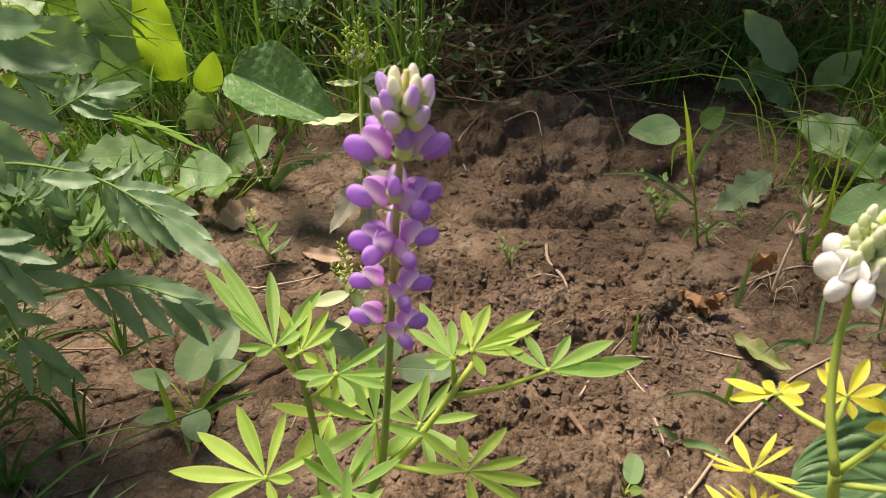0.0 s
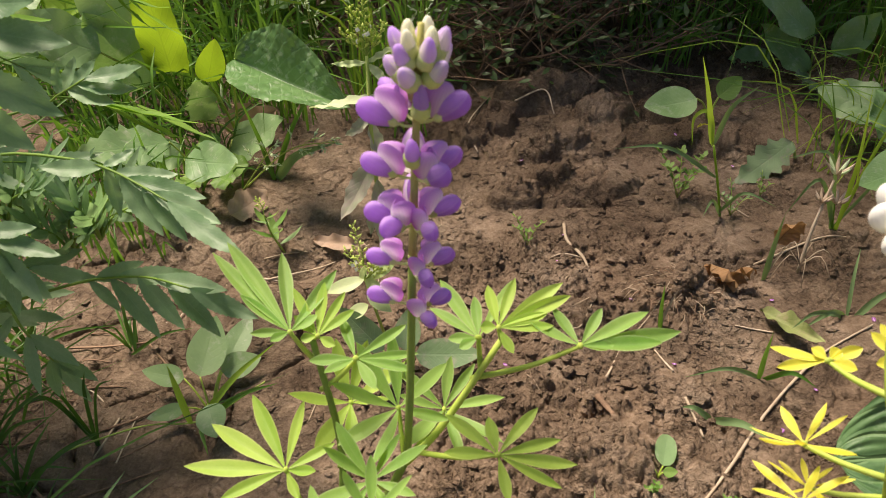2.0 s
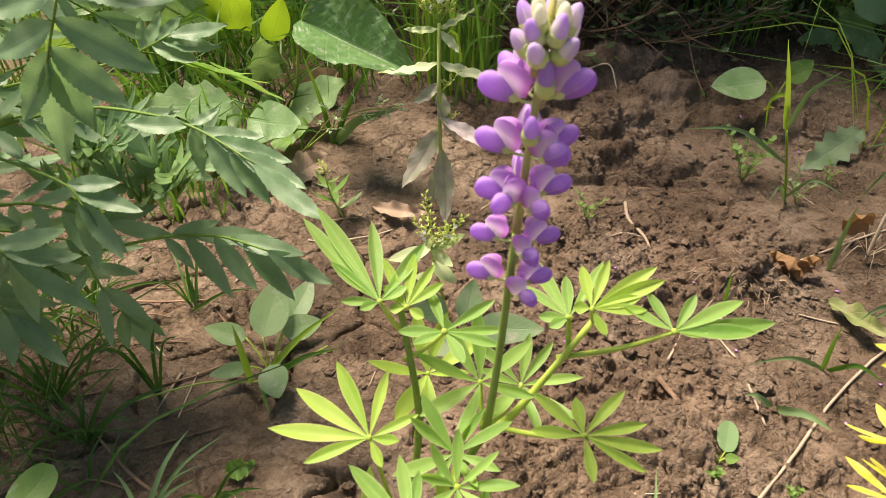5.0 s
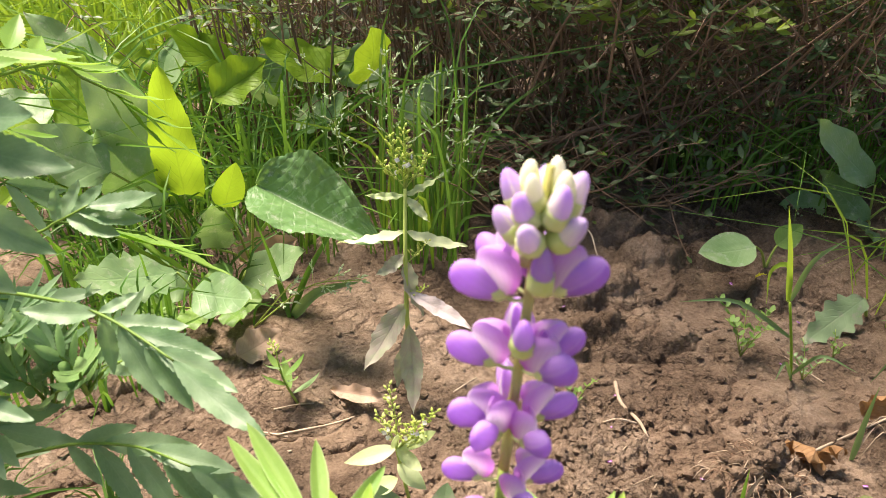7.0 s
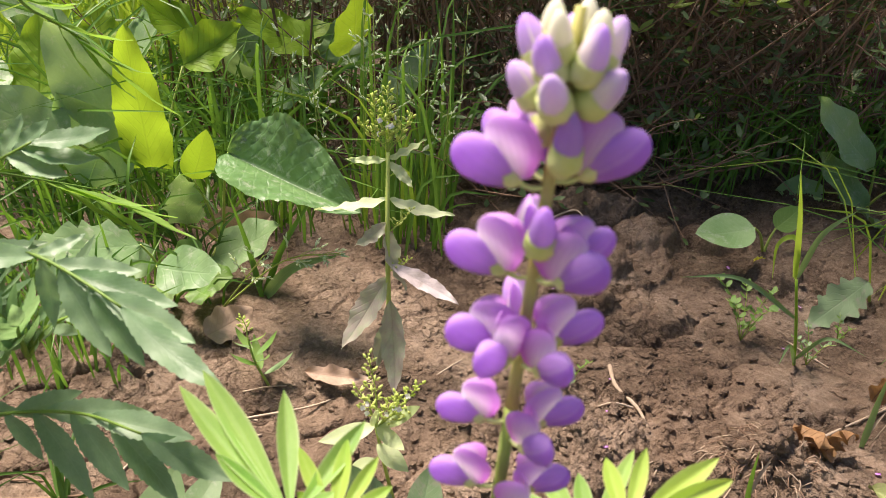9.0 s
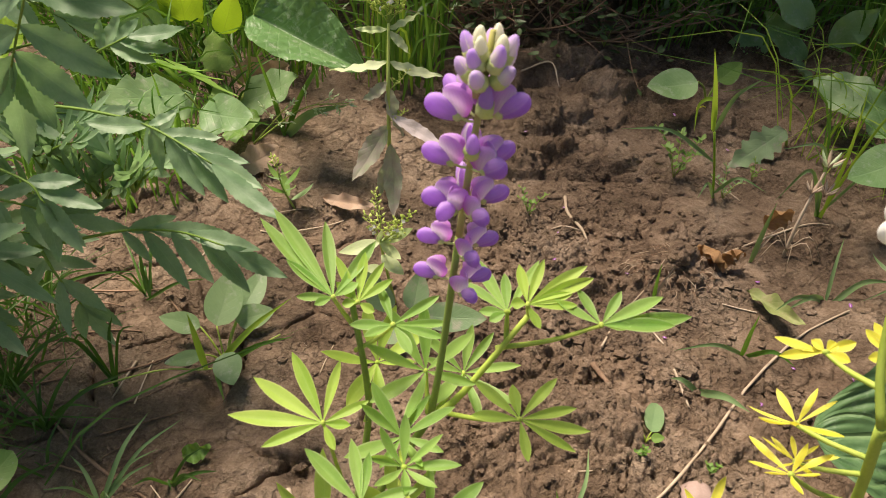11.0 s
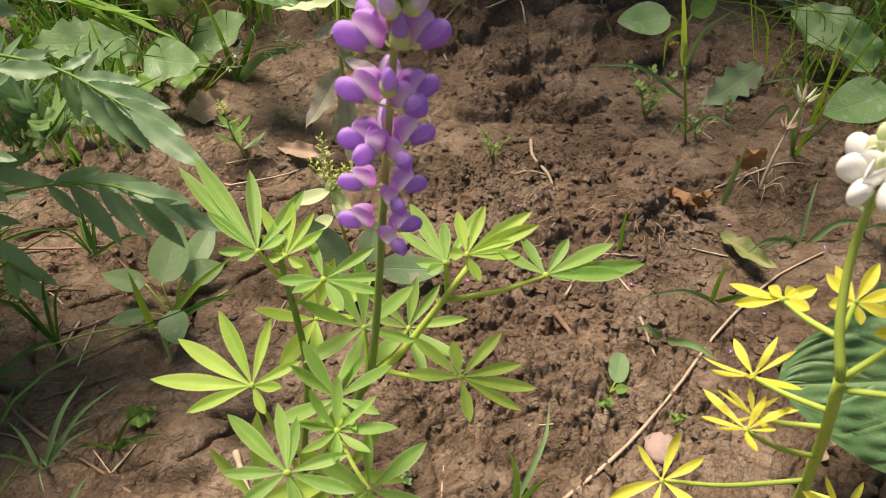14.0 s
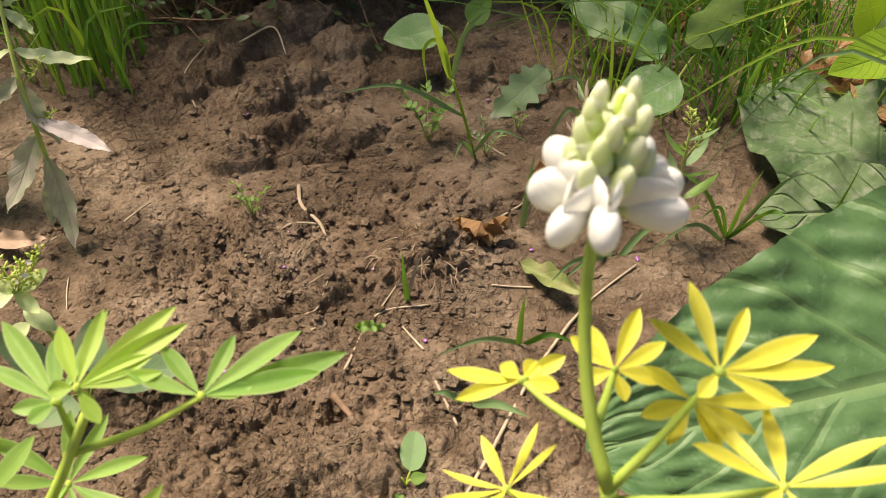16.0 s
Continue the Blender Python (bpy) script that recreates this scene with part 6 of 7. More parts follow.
grass_clump("grass_clump", on_soil(0.64, 0.50), "thick grass shoots behind the huge leaf", (
    ((0.650, 0.50, 0.255), (0.645, 0.50, 0.15), 0.010, None), ((0.50, 0.49, 0.215), (0.505, 0.49, 0.12), 0.008, None), ((0.60, 0.52, 0.20), (0.62, 0.51, 0.13), 0.007, SEDGE)), GRASS)
grass_clump("grass_clump", on_soil(-0.222, 0.86), "broad strap of grass arching over the soil", (
    ((-0.135, 0.80, 0.148), (-0.185, 0.83, 0.115), 0.014, None), ((-0.15, 0.87, 0.20), (-0.195, 0.86, 0.13), 0.008, GRASS), ((-0.25, 0.86, 0.19), (-0.235, 0.865, 0.12), 0.007, GRASS)), GRASS_PALE)
grass_clump("grass_clump", on_soil(0.068, 0.318), "small upright grass tuft on bare soil", (
    ((0.052, 0.310, 0.140), (0.062, 0.315, 0.09), 0.006, None), ((0.085, 0.305, 0.11), (0.075, 0.312, 0.08), 0.006, None), ((0.10, 0.40, 0.06), (0.09, 0.36, 0.065), 0.005, GRASS_PALE)), GRASS)
grass_clump("grass_clump", on_soil(0.275, 0.525), "sparse flat grass shoot on silted soil", (
    ((0.272, 0.520, 0.105), (0.272, 0.523, 0.075), 0.006, None), ((0.20, 0.515, 0.058), (0.24, 0.52, 0.062), 0.005, GRASS_PALE), ((0.315, 0.50, 0.055), (0.295, 0.512, 0.062), 0.006, None)), GRASS)
grass_clump("grass_clump", on_soil(0.215, 0.475), "flat grey-green grass blade on soil", (
    ((0.255, 0.445, 0.055), (0.235, 0.460, 0.058), 0.009, None), ((0.19, 0.483, 0.055), (0.20, 0.479, 0.058), 0.006, None)), GRASS_PALE)
grass_clump("grass_clump", on_soil(0.385, 0.60), "dark grass blades lying flat on soil", (
    ((0.33, 0.575, 0.055), (0.36, 0.59, 0.06), 0.008, None), ((0.46, 0.615, 0.06), (0.42, 0.608, 0.065), 0.008, None), ((0.40, 0.64, 0.10), (0.39, 0.62, 0.08), 0.005, None), ((0.31, 0.56, 0.07), (0.34, 0.58, 0.07), 0.006, None)), GRASS_PALE)
grass_clump("grass_clump", on_soil(0.192, 0.585), "short grass shoot by a clod", (
    ((0.188, 0.575, 0.118), (0.19, 0.58, 0.085), 0.005, None), ((0.208, 0.59, 0.10), (0.20, 0.588, 0.08), 0.004, STRAW)), GRASS)
grass_clump("grass_clump", on_soil(0.322, 0.66), "pale dry grass blade standing up", (
    ((0.325, 0.66, 0.13), (0.322, 0.66, 0.09), 0.007, None), ((0.34, 0.67, 0.075), (0.33, 0.665, 0.065), 0.004, STRAW)), GRASS_PALE)

# creeping grass at the left edge, mostly in the shade-coloured green
for bx, by, h, spread, n, mat in ((-0.335, 0.485, 0.13, 0.05, 5, GRASS_SHADED), (-0.385, 0.435, 0.07, 0.09, 12, GRASS_SHADED), (-0.43, 0.475, 0.10, 0.10, 14, GRASS_SHADED), (-0.46, 0.42, 0.10, 0.10, 14, GRASS_SHADED), (-0.31, 0.365, 0.05, 0.09, 9, GRASS_PALE),
                                  (-0.255, 0.375, 0.05, 0.05, 5, GRASS_SHADED), (-0.40, 0.345, 0.07, 0.10, 10, GRASS_SHADED), (-0.285, 0.31, 0.05, 0.08, 7, GRASS_PALE), (-0.335, 0.60, 0.06, 0.08, 9, GRASS_SHADED), (-0.44, 0.60, 0.09, 0.10, 14, GRASS_SHADED), (-0.34, 0.29, 0.06, 0.08, 8, GRASS_SHADED), (-0.47, 0.34, 0.08, 0.1, 10, GRASS_SHADED)):
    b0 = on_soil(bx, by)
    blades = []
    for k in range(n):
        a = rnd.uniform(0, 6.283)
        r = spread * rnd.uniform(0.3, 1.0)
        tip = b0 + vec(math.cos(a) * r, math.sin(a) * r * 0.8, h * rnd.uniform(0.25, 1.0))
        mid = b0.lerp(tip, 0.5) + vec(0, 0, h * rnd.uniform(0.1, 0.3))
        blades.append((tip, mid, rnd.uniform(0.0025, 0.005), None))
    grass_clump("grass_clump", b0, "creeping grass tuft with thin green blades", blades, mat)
# a runner across the cracked soil
g = Geo()
run = g.tube([on_soil(-0.36, 0.465, 0.012), on_soil(-0.293, 0.491, 0.016), on_soil(-0.24, 0.498, 0.022), (-0.178, 0.507, 0.08)], 0.0011, 0.0007, 5, 20, 0.3)
rn = thing("grass_runner", run[0], "creeping grass runner with bright blades across cracked soil", "grass", "grass clumps")
part("stem", g, WEED_STEM, rn)
for p0, tip, w in ((run[12], (-0.262, 0.512, 0.10), 0.008), (run[13], (-0.17, 0.535, 0.10), 0.007), (run[14], (-0.165, 0.50, 0.085), 0.006), (run[13], (-0.225, 0.455, 0.045), 0.006)):
    g = Geo()
    grass_strip(g, [p0, p0.lerp(vec(tip), 0.5) + vec(0, 0, 0.008), tip], w, nu=8)
    part("blade", g, SEDGE if w > 0.0065 else GRASS, rn)


def meadow(name, label, region, count, h0, h1, w0, w1, mat, lean=0.35, back=False):
    """Dense grass as one joined mesh of single bent blades."""
    g = Geo()
    x0, x1, y0, y1 = region
    for _ in range(count):
        x, y = rnd.uniform(x0, x1), rnd.uniform(y0, y1)
        if value_noise(np.array([x * 13.0]), np.array([y * 13.0]), 91)[0] < 0.30 + 0.5 * rnd.random() * (min(x - x0, x1 - x, y - y0) < 0.07):
            continue
        b0 = on_soil(x, y, -0.004)
        h = rnd.uniform(h0, h1)
        a = rnd.uniform(0, 6.283)
        r = h * rnd.uniform(0.05, 1.0) * lean * (2 if rnd.random() < 0.6 else 3.5)
        tip = b0 + vec(math.cos(a) * r, math.sin(a) * r, h * rnd.uniform(0.25, 1.0))
        mid = b0.lerp(tip, 0.5) + vec(0, 0, h * rnd.uniform(0.1, 0.35)) - vec(math.cos(a), math.sin(a), 0) * r * 0.2
        grass_strip(g, [b0, mid, tip], rnd.uniform(w0, w1), (rnd.uniform(-0.5, 0.5), -0.7, 0.4), 0.3, 6)
    ob = new(name, g.mesh(name, mat))
    return tagged(ob, label, "grass", kind="stuff")


meadow("grass", "dense green grass in the sunlit back of the bed", (-0.75, -0.20, 0.98, 1.40), 700, 0.10, 0.30, 0.0025, 0.006, GRASS, 0.55)
meadow("grass", "tall bright meadow grass behind the docks", (-1.2, -0.40, 1.45, 2.3), 1300, 0.22, 0.55, 0.004, 0.008, SEDGE, 0.5)
meadow("grass", "shaded green grass under the hedge", (0.18, 0.80, 1.08, 1.30), 720, 0.06, 0.22, 0.002, 0.0042, GRASS, 0.45)
meadow("grass", "mixed grass at the right side of the bed", (0.55, 1.0, 0.74, 1.10), 500, 0.08, 0.25, 0.003, 0.006, GRASS, 0.3)
meadow("grass", "tangle of thin bright grass among the docks", (0.42, 0.80, 0.74, 0.98), 120, 0.07, 0.22, 0.0018, 0.0036, SEDGE, 0.5)
meadow("grass", "thin green grass between the docks and the dusty leaf", (0.46, 0.76, 0.70, 0.98), 130, 0.06, 0.18, 0.0014, 0.003, GRASS, 0.55)
# shade-coloured blades darken the gaps under the docks
meadow("grass", "low grass in a shade-dark green over the soil under the docks", (-0.75, -0.22, 0.84, 1.45), 900, 0.03, 0.12, 0.002, 0.005, GRASS_SHADED, 0.7)
meadow("grass", "low tangled grass at the shaded edge of the soil", (-0.56, -0.34, 0.30, 0.62), 480, 0.02, 0.09, 0.0016, 0.0034, GRASS_SHADED, 0.8)
meadow("grass", "thin grass below the docks", (-0.52, -0.33, 0.72, 1.0), 350, 0.05, 0.16, 0.0025, 0.005, GRASS, 0.3)
meadow("grass", "upright grass stand behind the speedwell", (-0.24, -0.02, 0.94, 1.12), 260, 0.10, 0.36, 0.0025, 0.0055, GRASS, 0.2)


meadow("grass", "bright grass blades before the hedge", (-0.26, -0.05, 0.94, 1.10), 60, 0.12, 0.34, 0.003, 0.005, SEDGE, 0.2)


def panicle(base, tip, spread, branches, label="meadow grass stem with a loose seed head"):
    b0, t = vec(base), vec(tip)
    p = thing("seed_grass", b0, label, "grass", "seed grasses")
    g = Geo()
    pts = g.tube([b0, b0.lerp(t, 0.55) + vec(0, 0, 0.12 * (t - b0).length if abs(t.x - b0.x) > 0.06 else 0), t], 0.0011, 0.0005, 5, 14)
    part("stem", g, WEED_STEM, p)
    br, sp = Geo(), Geo()
    for k in range(branches):
        f = 7 + 7 * k / branches
        i = min(int(f), 13)
        q = pts[i].lerp(pts[i + 1], f - i)
        d = (pts[i + 1] - pts[i]).normalized()
        a = k * 2.5
        o = (vec(math.cos(a), math.sin(a), 0) + d * 0.9).normalized()
        ln = spread * (1.05 - 0.75 * k / branches) * rnd.uniform(0.7, 1.1)
        e = q + o * ln - vec(0, 0, ln * 0.15)
        br.tube([q, q.lerp(e, 0.5) + vec(0, 0, ln * 0.06), e], 0.0003, 0.00022, 4, 3)
        for j in range(5):
            c = q.lerp(e, 0.48 + 0.13 * j)
            dd = (o + vec(rnd.uniform(-0.6, 0.6), rnd.uniform(-0.6, 0.6), rnd.uniform(-0.6, 0.4))).normalized()
            sp.pod(c, dd, (0, 0, 1), 0.0068, 0.0022, 0.0020, LANCE, 3, 5)
    tagged(part("branches", br, WEED_STEM, p), kind="stuff")
    tagged(part("spikelets", sp, SEED, p), kind="stuff")


for base, tip, sprd, n in (((-0.18, 1.02), (-0.178, 1.0, 0.292), 0.035, 16), ((-0.13, 1.02), (-0.122, 1.0, 0.325), 0.040, 16), ((-0.09, 1.0), (-0.085, 0.99, 0.345), 0.045, 18), ((-0.06, 1.02), (-0.052, 1.0, 0.300), 0.045, 16),
                           ((-0.15, 1.0), (-0.178, 0.99, 0.245), 0.022, 14), ((-0.02, 1.07), (-0.01, 1.06, 0.325), 0.04, 14), ((-0.11, 0.97), (-0.108, 0.945, 0.345), 0.045, 18), ((-0.20, 1.05), (-0.215, 1.03, 0.32), 0.035, 14), ((-0.04, 0.98), (-0.03, 0.97, 0.26), 0.035, 12)):
    panicle(on_soil(*base), tip, sprd, n * 3 // 5)
for tip, sprd, n in (((-0.202, 0.785, 0.155), 0.030, 9), ((-0.135, 0.80, 0.150), 0.034, 11)):
    panicle(on_soil(-0.262, 0.845), tip, sprd, n, "drooping grass stem with a thin seed head")

# ---------------------------------------------------------------- hedge, back of the bed


def hedge(name, label, region, stems, leaves, h, leaf_mat, leaf_from, size=0.018, lean=0.5):
    """Arching twiggy stems with small leaves."""
    x0, x1, y0, y1 = region
    hb = thing(name, on_soil((x0 + x1) / 2, y0), label, "shrub", "hedge shrubs")
    lv = Geo()
    for k in range(stems):
        twigs = Geo()
        x, y = rnd.uniform(x0, x1), rnd.uniform(y0, y1)
        b0 = on_soil(x, y, -0.01)
        a = rnd.uniform(0, 6.283)
        r = h * rnd.uniform(0.1, lean)
        tip = b0 + vec(math.cos(a) * r * 1.2, math.sin(a) * r * 0.7 - 0.05, h * rnd.uniform(0.6, 1.05))
        mid = b0.lerp(tip, 0.5) + vec(rnd.uniform(-0.06, 0.06), rnd.uniform(-0.06, 0.02), h * rnd.uniform(-0.05, 0.12))
        pts = twigs.tube([b0, mid, tip], rnd.uniform(0.0009, 0.0026), 0.0006, 5, 9, 0.25)
        for j in range(7):
            i = rnd.randrange(2, 9)
            e = rnd.uniform(0, 6.283)
            q = pts[i]
            t2 = q + vec(math.cos(e) * 0.10, math.sin(e) * 0.08, rnd.uniform(-0.05, 0.08))
            sub = twigs.tube([q, q.lerp(t2, 0.5) + vec(0, 0, rnd.uniform(-0.01, 0.02)), t2], 0.0009, 0.0004, 4, 4, 0.3)
            if t2.z > leaf_from:
                for m in range(leaves):
                    c = sub[rnd.randrange(1, 5)]
                    w = rnd.uniform(0, 6.283)
                    lv.blade(c, (math.cos(w), math.sin(w), rnd.uniform(-0.4, 0.8)), (rnd.uniform(-0.4, 0.4), -0.3, 1), size * rnd.uniform(0.6, 1.2), size * 0.4, LANCE, 4, 2, 0.3, 0.2)
        part("branch", twigs, TWIG, hb)
    tagged(part("leaves", lv, leaf_mat, hb), kind="stuff")
    return hb


hedge("hedge_shrub", "dense twiggy brown hedge with small dull leaves", (-0.06, 0.85, 1.18, 1.5), 170, 9, 0.52, SHRUB_LEAF, 0.10, 0.016, 0.9)
hedge("hedge_shrub", "low dark tangle of leafy twigs at the hedge foot", (-0.02, 0.22, 1.10, 1.24), 34, 3, 0.13, SHRUB_LEAF, 0.05, 0.017, 1.3)
# leaves start above the view; this crown is added to shade the hedge foot
hedge("hedge_shrub", "overhanging hedge crown, its unseen leaves added to shade the hedge foot", (-0.16, 0.36, 1.27, 1.54), 52, 14, 0.85, SHRUB_LEAF, 0.50, 0.032, 0.4)
hedge("hedge_shrub", "twiggy dull green hedge end behind the seed grasses", (-0.38, -0.02, 1.26, 1.55), 60, 6, 0.52, SHRUB_LEAF, 0.06, 0.016, 0.7)
hedge("hedge_shrub", "thick dark hedge at the back of the bed", (-0.35, 1.3, 1.6, 2.1), 150, 12, 0.80, SHRUB_LEAF, 0.10, 0.032)
hedge("hedge_shrub", "dark leafy hedge at the far back", (-1.6, 1.6, 2.2, 2.8), 150, 13, 1.1, SHRUB_LEAF, 0.10, 0.05)
hedge("hedge_shrub", "hedge top with fresh bright green leaves hanging over", (0.12, 0.50, 1.20, 1.30), 40, 12, 0.44, SHRUB_TOP, 0.32, 0.024, 0.35)
# another crown added out of view, to darken the back of the bed
hedge("hedge_shrub", "overhanging hedge crown with leaves out of view, added to shade the bed", (0.02, 1.0, 1.36, 1.64), 75, 14, 0.85, SHRUB_LEAF, 0.50, 0.030, 0.35)
# these two are made up: leafy tops far above the view cast soft shade
hedge("hedge_shrub", "tall hedge stems with unseen leafy tops added to shade the soil", (-0.40, 0.00, 1.17, 1.48), 30, 9, 1.60, SHRUB_LEAF, 1.15, 0.040, 0.13)
hedge("hedge_shrub", "tall thin hedge shoots, their unseen leafy tops added to shade the bed", (-0.42, 0.16, 1.20, 1.48), 36, 10, 2.05, SHRUB_LEAF, 1.52, 0.042, 0.10)
# long bare branches that sweep low over the soil
for pts, r in ((((0.02, 1.16, 0.12), (0.17, 1.15, 0.182), (0.36, 1.2, 0.225), (0.62, 1.28, 0.34)), 0.0035), (((-0.04, 1.12, 0.15), (0.08, 1.13, 0.165), (0.20, 1.16, 0.19)), 0.0016), (((0.20, 1.22, 0.13), (0.36, 1.22, 0.185), (0.60, 1.3, 0.28)), 0.005), (((0.10, 1.24, 0.10), (0.30, 1.22, 0.24), (0.50, 1.22, 0.30)), 0.003)):
    g = Geo()
    g.tube([on_soil(pts[0][0] - 0.03, pts[0][1] + 0.02)] + list(pts), r, r * 0.5, 6, 16, 0.3)
    single("bare_branch", g, TWIG, "long bare brown hedge branch sweeping low over the soil", "branch", "hedge branches")
g = Geo()
bare = g.tube([on_soil(-0.03, 1.18), (-0.028, 1.16, 0.2), (-0.035, 1.15, 0.36)], 0.003, 0.0015, 6, 12, 0.3)
for k in range(26):
    q = bare[rnd.randrange(3, 13)]
    a = rnd.uniform(0, 6.283)
    g.tube([q, q + vec(math.cos(a) * 0.012, math.sin(a) * 0.01, 0.012), q + vec(math.cos(a) * 0.02, math.sin(a) * 0.018, 0.03)], 0.0009, 0.0004, 4, 3)
single("dry_stalk", g, TWIG, "dry brown upright seed stalk before the hedge", "stalk")

# reddish plant beyond the grass
pb = on_soil(0.66, 1.34)
pk = thing("red_plant", pb, "clump of dry reddish stalks beside the hedge", "plant")
for k in range(34):
    a, r = rnd.uniform(0, 6.283), rnd.uniform(0.03, 0.16)
    tip = pb + vec(math.cos(a) * r * 1.1, math.sin(a) * r * 0.6, rnd.uniform(0.05, 0.24))
    g = Geo()
    g.tube([pb + vec(math.cos(a), math.sin(a), 0) * 0.02, pb.lerp(tip, 0.5) + vec(0, 0, 0.06), tip], 0.0028, 0.0012, 5, 8, 0.3)
    part("stalk", g, PINK_STALK, pk)

# ---------------------------------------------------------------- litter on the soil


def lying_stick(name, pts, r, mat, label, cat, group="", lift=0.6):
    g = Geo()
    g.tube([on_soil(x, y, r * lift) for x, y in pts], r, r * 0.7, 6, 14, 0.35)
    return single(name, g, mat, label, cat, group)


lying_stick("twig", ((0.122, 0.756), (0.121, 0.722), (0.134, 0.694), (0.138, 0.668)), 0.0020, STRAW, "short bent pale twig lying on crumbly soil", "twig", "twigs", 1.0)
lying_stick("twig", ((0.133, 0.697), (0.112, 0.690), (0.100, 0.698)), 0.0012, STRAW, "thin side shoot broken off a pale twig", "twig", "twigs", 1.2)
lying_stick("dry_straw", ((0.085, 0.305), (0.135, 0.343), (0.17, 0.372), (0.221, 0.428), (0.271, 0.487), (0.34, 0.549), (0.40, 0.58)), 0.0017, STRAW, "long pale dry stem lying across the soil", "straw", "straws", 1.6)
lying_stick("dry_straw", ((0.195, 0.492), (0.203, 0.455)), 0.0014, STRAW, "short tan straw on soil", "straw", "straws", 1.0)
lying_stick("dry_straw", ((0.13, 0.52), (0.165, 0.575), (0.21, 0.575)), 0.0012, STRAW, "thin bent straw among crumbs of soil", "straw", "straws", 1.2)
lying_stick("dry_straw", ((0.285, 0.665), (0.335, 0.69), (0.40, 0.715), (0.44, 0.72)), 0.0013, STRAW, "thin pale straw lying past a dry leaf", "straw", "straws", 1.6)
lying_stick("twig", ((-0.386, 0.446), (-0.33, 0.398), (-0.27, 0.362), (-0.214, 0.318), (-0.19, 0.28)), 0.0017, TWIG, "thin brown twig trailing over cracked soil", "twig", "twigs", 1.6)
lying_stick("dry_straw", ((-0.325, 0.515), (-0.335, 0.47)), 0.0013, STRAW, "short straw stub on soil", "straw", "straws", 1.0)
lying_stick("dry_straw", ((-0.155, 0.365), (-0.14, 0.33), (-0.12, 0.305)), 0.0028, STRAW, "flattened straw stub at the lupin's foot", "straw", "straws", 1.0)
lying_stick("twig", ((0.118, 0.497), (0.128, 0.472)), 0.003, TWIG, "short stub of brown stick in soil", "twig", "twigs", 1.0)
lying_stick("dry_straw", ((0.085, 1.0), (0.125, 1.0), (0.135, 0.965)), 0.0014, STRAW, "pale bent straw over a hole in the soil", "straw", "straws", 3.0)
lying_stick("dry_straw", ((0.03, 0.90), (0.02, 0.96), (0.05, 1.03)), 0.0012, STRAW, "thin straw on shaded soil", "straw", "straws", 2.0)
lying_stick("dry_straw", ((-0.21, 0.69), (-0.15, 0.715), (-0.10, 0.735)), 0.0012, STRAW, "thin straw beside the speedwell", "straw", "straws", 2.0)
for k in range(26):
    cx, cy = (0.16 + rnd.gauss(0, 0.06), 0.585 + rnd.gauss(0, 0.03)) if k < 9 else (rnd.uniform(-0.4, 0.4), rnd.uniform(0.33, 0.95))
    a, ln = rnd.uniform(0, 3.14), rnd.uniform(0.010, 0.032)
    lying_stick("straw_bit", ((cx - math.cos(a) * ln, cy - math.sin(a) * ln), (cx, cy), (cx + math.cos(a) * ln, cy + math.sin(a) * ln)), rnd.uniform(0.0006, 0.0012), STRAW, "small broken bit of straw on the soil", "straw", "straw bits", 1.3)

for k in range(16):
    cx, cy = rnd.uniform(-0.46, -0.29), rnd.uniform(0.31, 0.62)
    a, ln = rnd.uniform(-0.9, 0.9), rnd.uniform(0.015, 0.05)
    lying_stick("twig", ((cx - math.cos(a) * ln, cy - math.sin(a) * ln), (cx, cy + rnd.uniform(-0.006, 0.006)), (cx + math.cos(a) * ln, cy + math.sin(a) * ln)), rnd.uniform(0.0007, 0.0013), TWIG, "thin dark twig in the litter under the grass", "twig", "twigs", 1.5)

# root clod
cl = thing("root_clod", on_soil(0.222, 0.625), "clod of soil bristling with old brown roots", "clod")
for mat, count in ((STRAW, 45), (TWIG, 45)):
    g = Geo()
    for k in range(count):
        a, r = rnd.uniform(0, 6.283), rnd.random() ** 0.5
        x, y = 0.222 + math.cos(a) * r * 0.040, 0.622 + math.sin(a) * r * 0.026
        c = on_soil(x, y, -0.002)
        w = a + rnd.uniform(-1.2, 1.2)
        ln = rnd.uniform(0.008, 0.026)
        e = on_soil(x + math.cos(w) * ln, y + math.sin(w) * ln, rnd.uniform(0.0, 0.010))
        g.tube([c, c.lerp(e, 0.5) + vec(rnd.uniform(-0.004, 0.004), 0, rnd.uniform(0.002, 0.008)), e], 0.0006, 0.0003, 4, 4, 0.3)
    tagged(part("root_mat", g, mat, cl), kind="stuff")
g = Geo()
for k in range(46):
    a, r = rnd.uniform(0, 6.283), rnd.uniform(0, 0.028)
    x, y = 0.222 + math.cos(a) * r * 1.2, 0.625 + math.sin(a) * r * 0.8
    g.lump((x, y, ground_z(x, y)), rnd.uniform(0.003, 0.008), 0.8, 7, 4, 0.4)
tagged(part("crumb_crust", g, SOIL, cl), kind="stuff")


def curled_leaf(pts_base, d, n, ln, w, mat, label, bend, name="dry_leaf", prof=OVATE, wave=0.004, twist=0.6, fold=0.5, petal=False):
    g = Geo()
    g.blade(pts_base, d, n, ln, w, prof, 16, 8, bend, fold, 0.04, wave, 3, twist)
    return single(name, g, mat, label, "leaf", "fallen leaves")


def rest(ob, x, y, up=0.0):
    """Set a loose thing down so that its lowest point meets the soil."""
    ob.location.z = ground_z(x, y) + up
    return ob


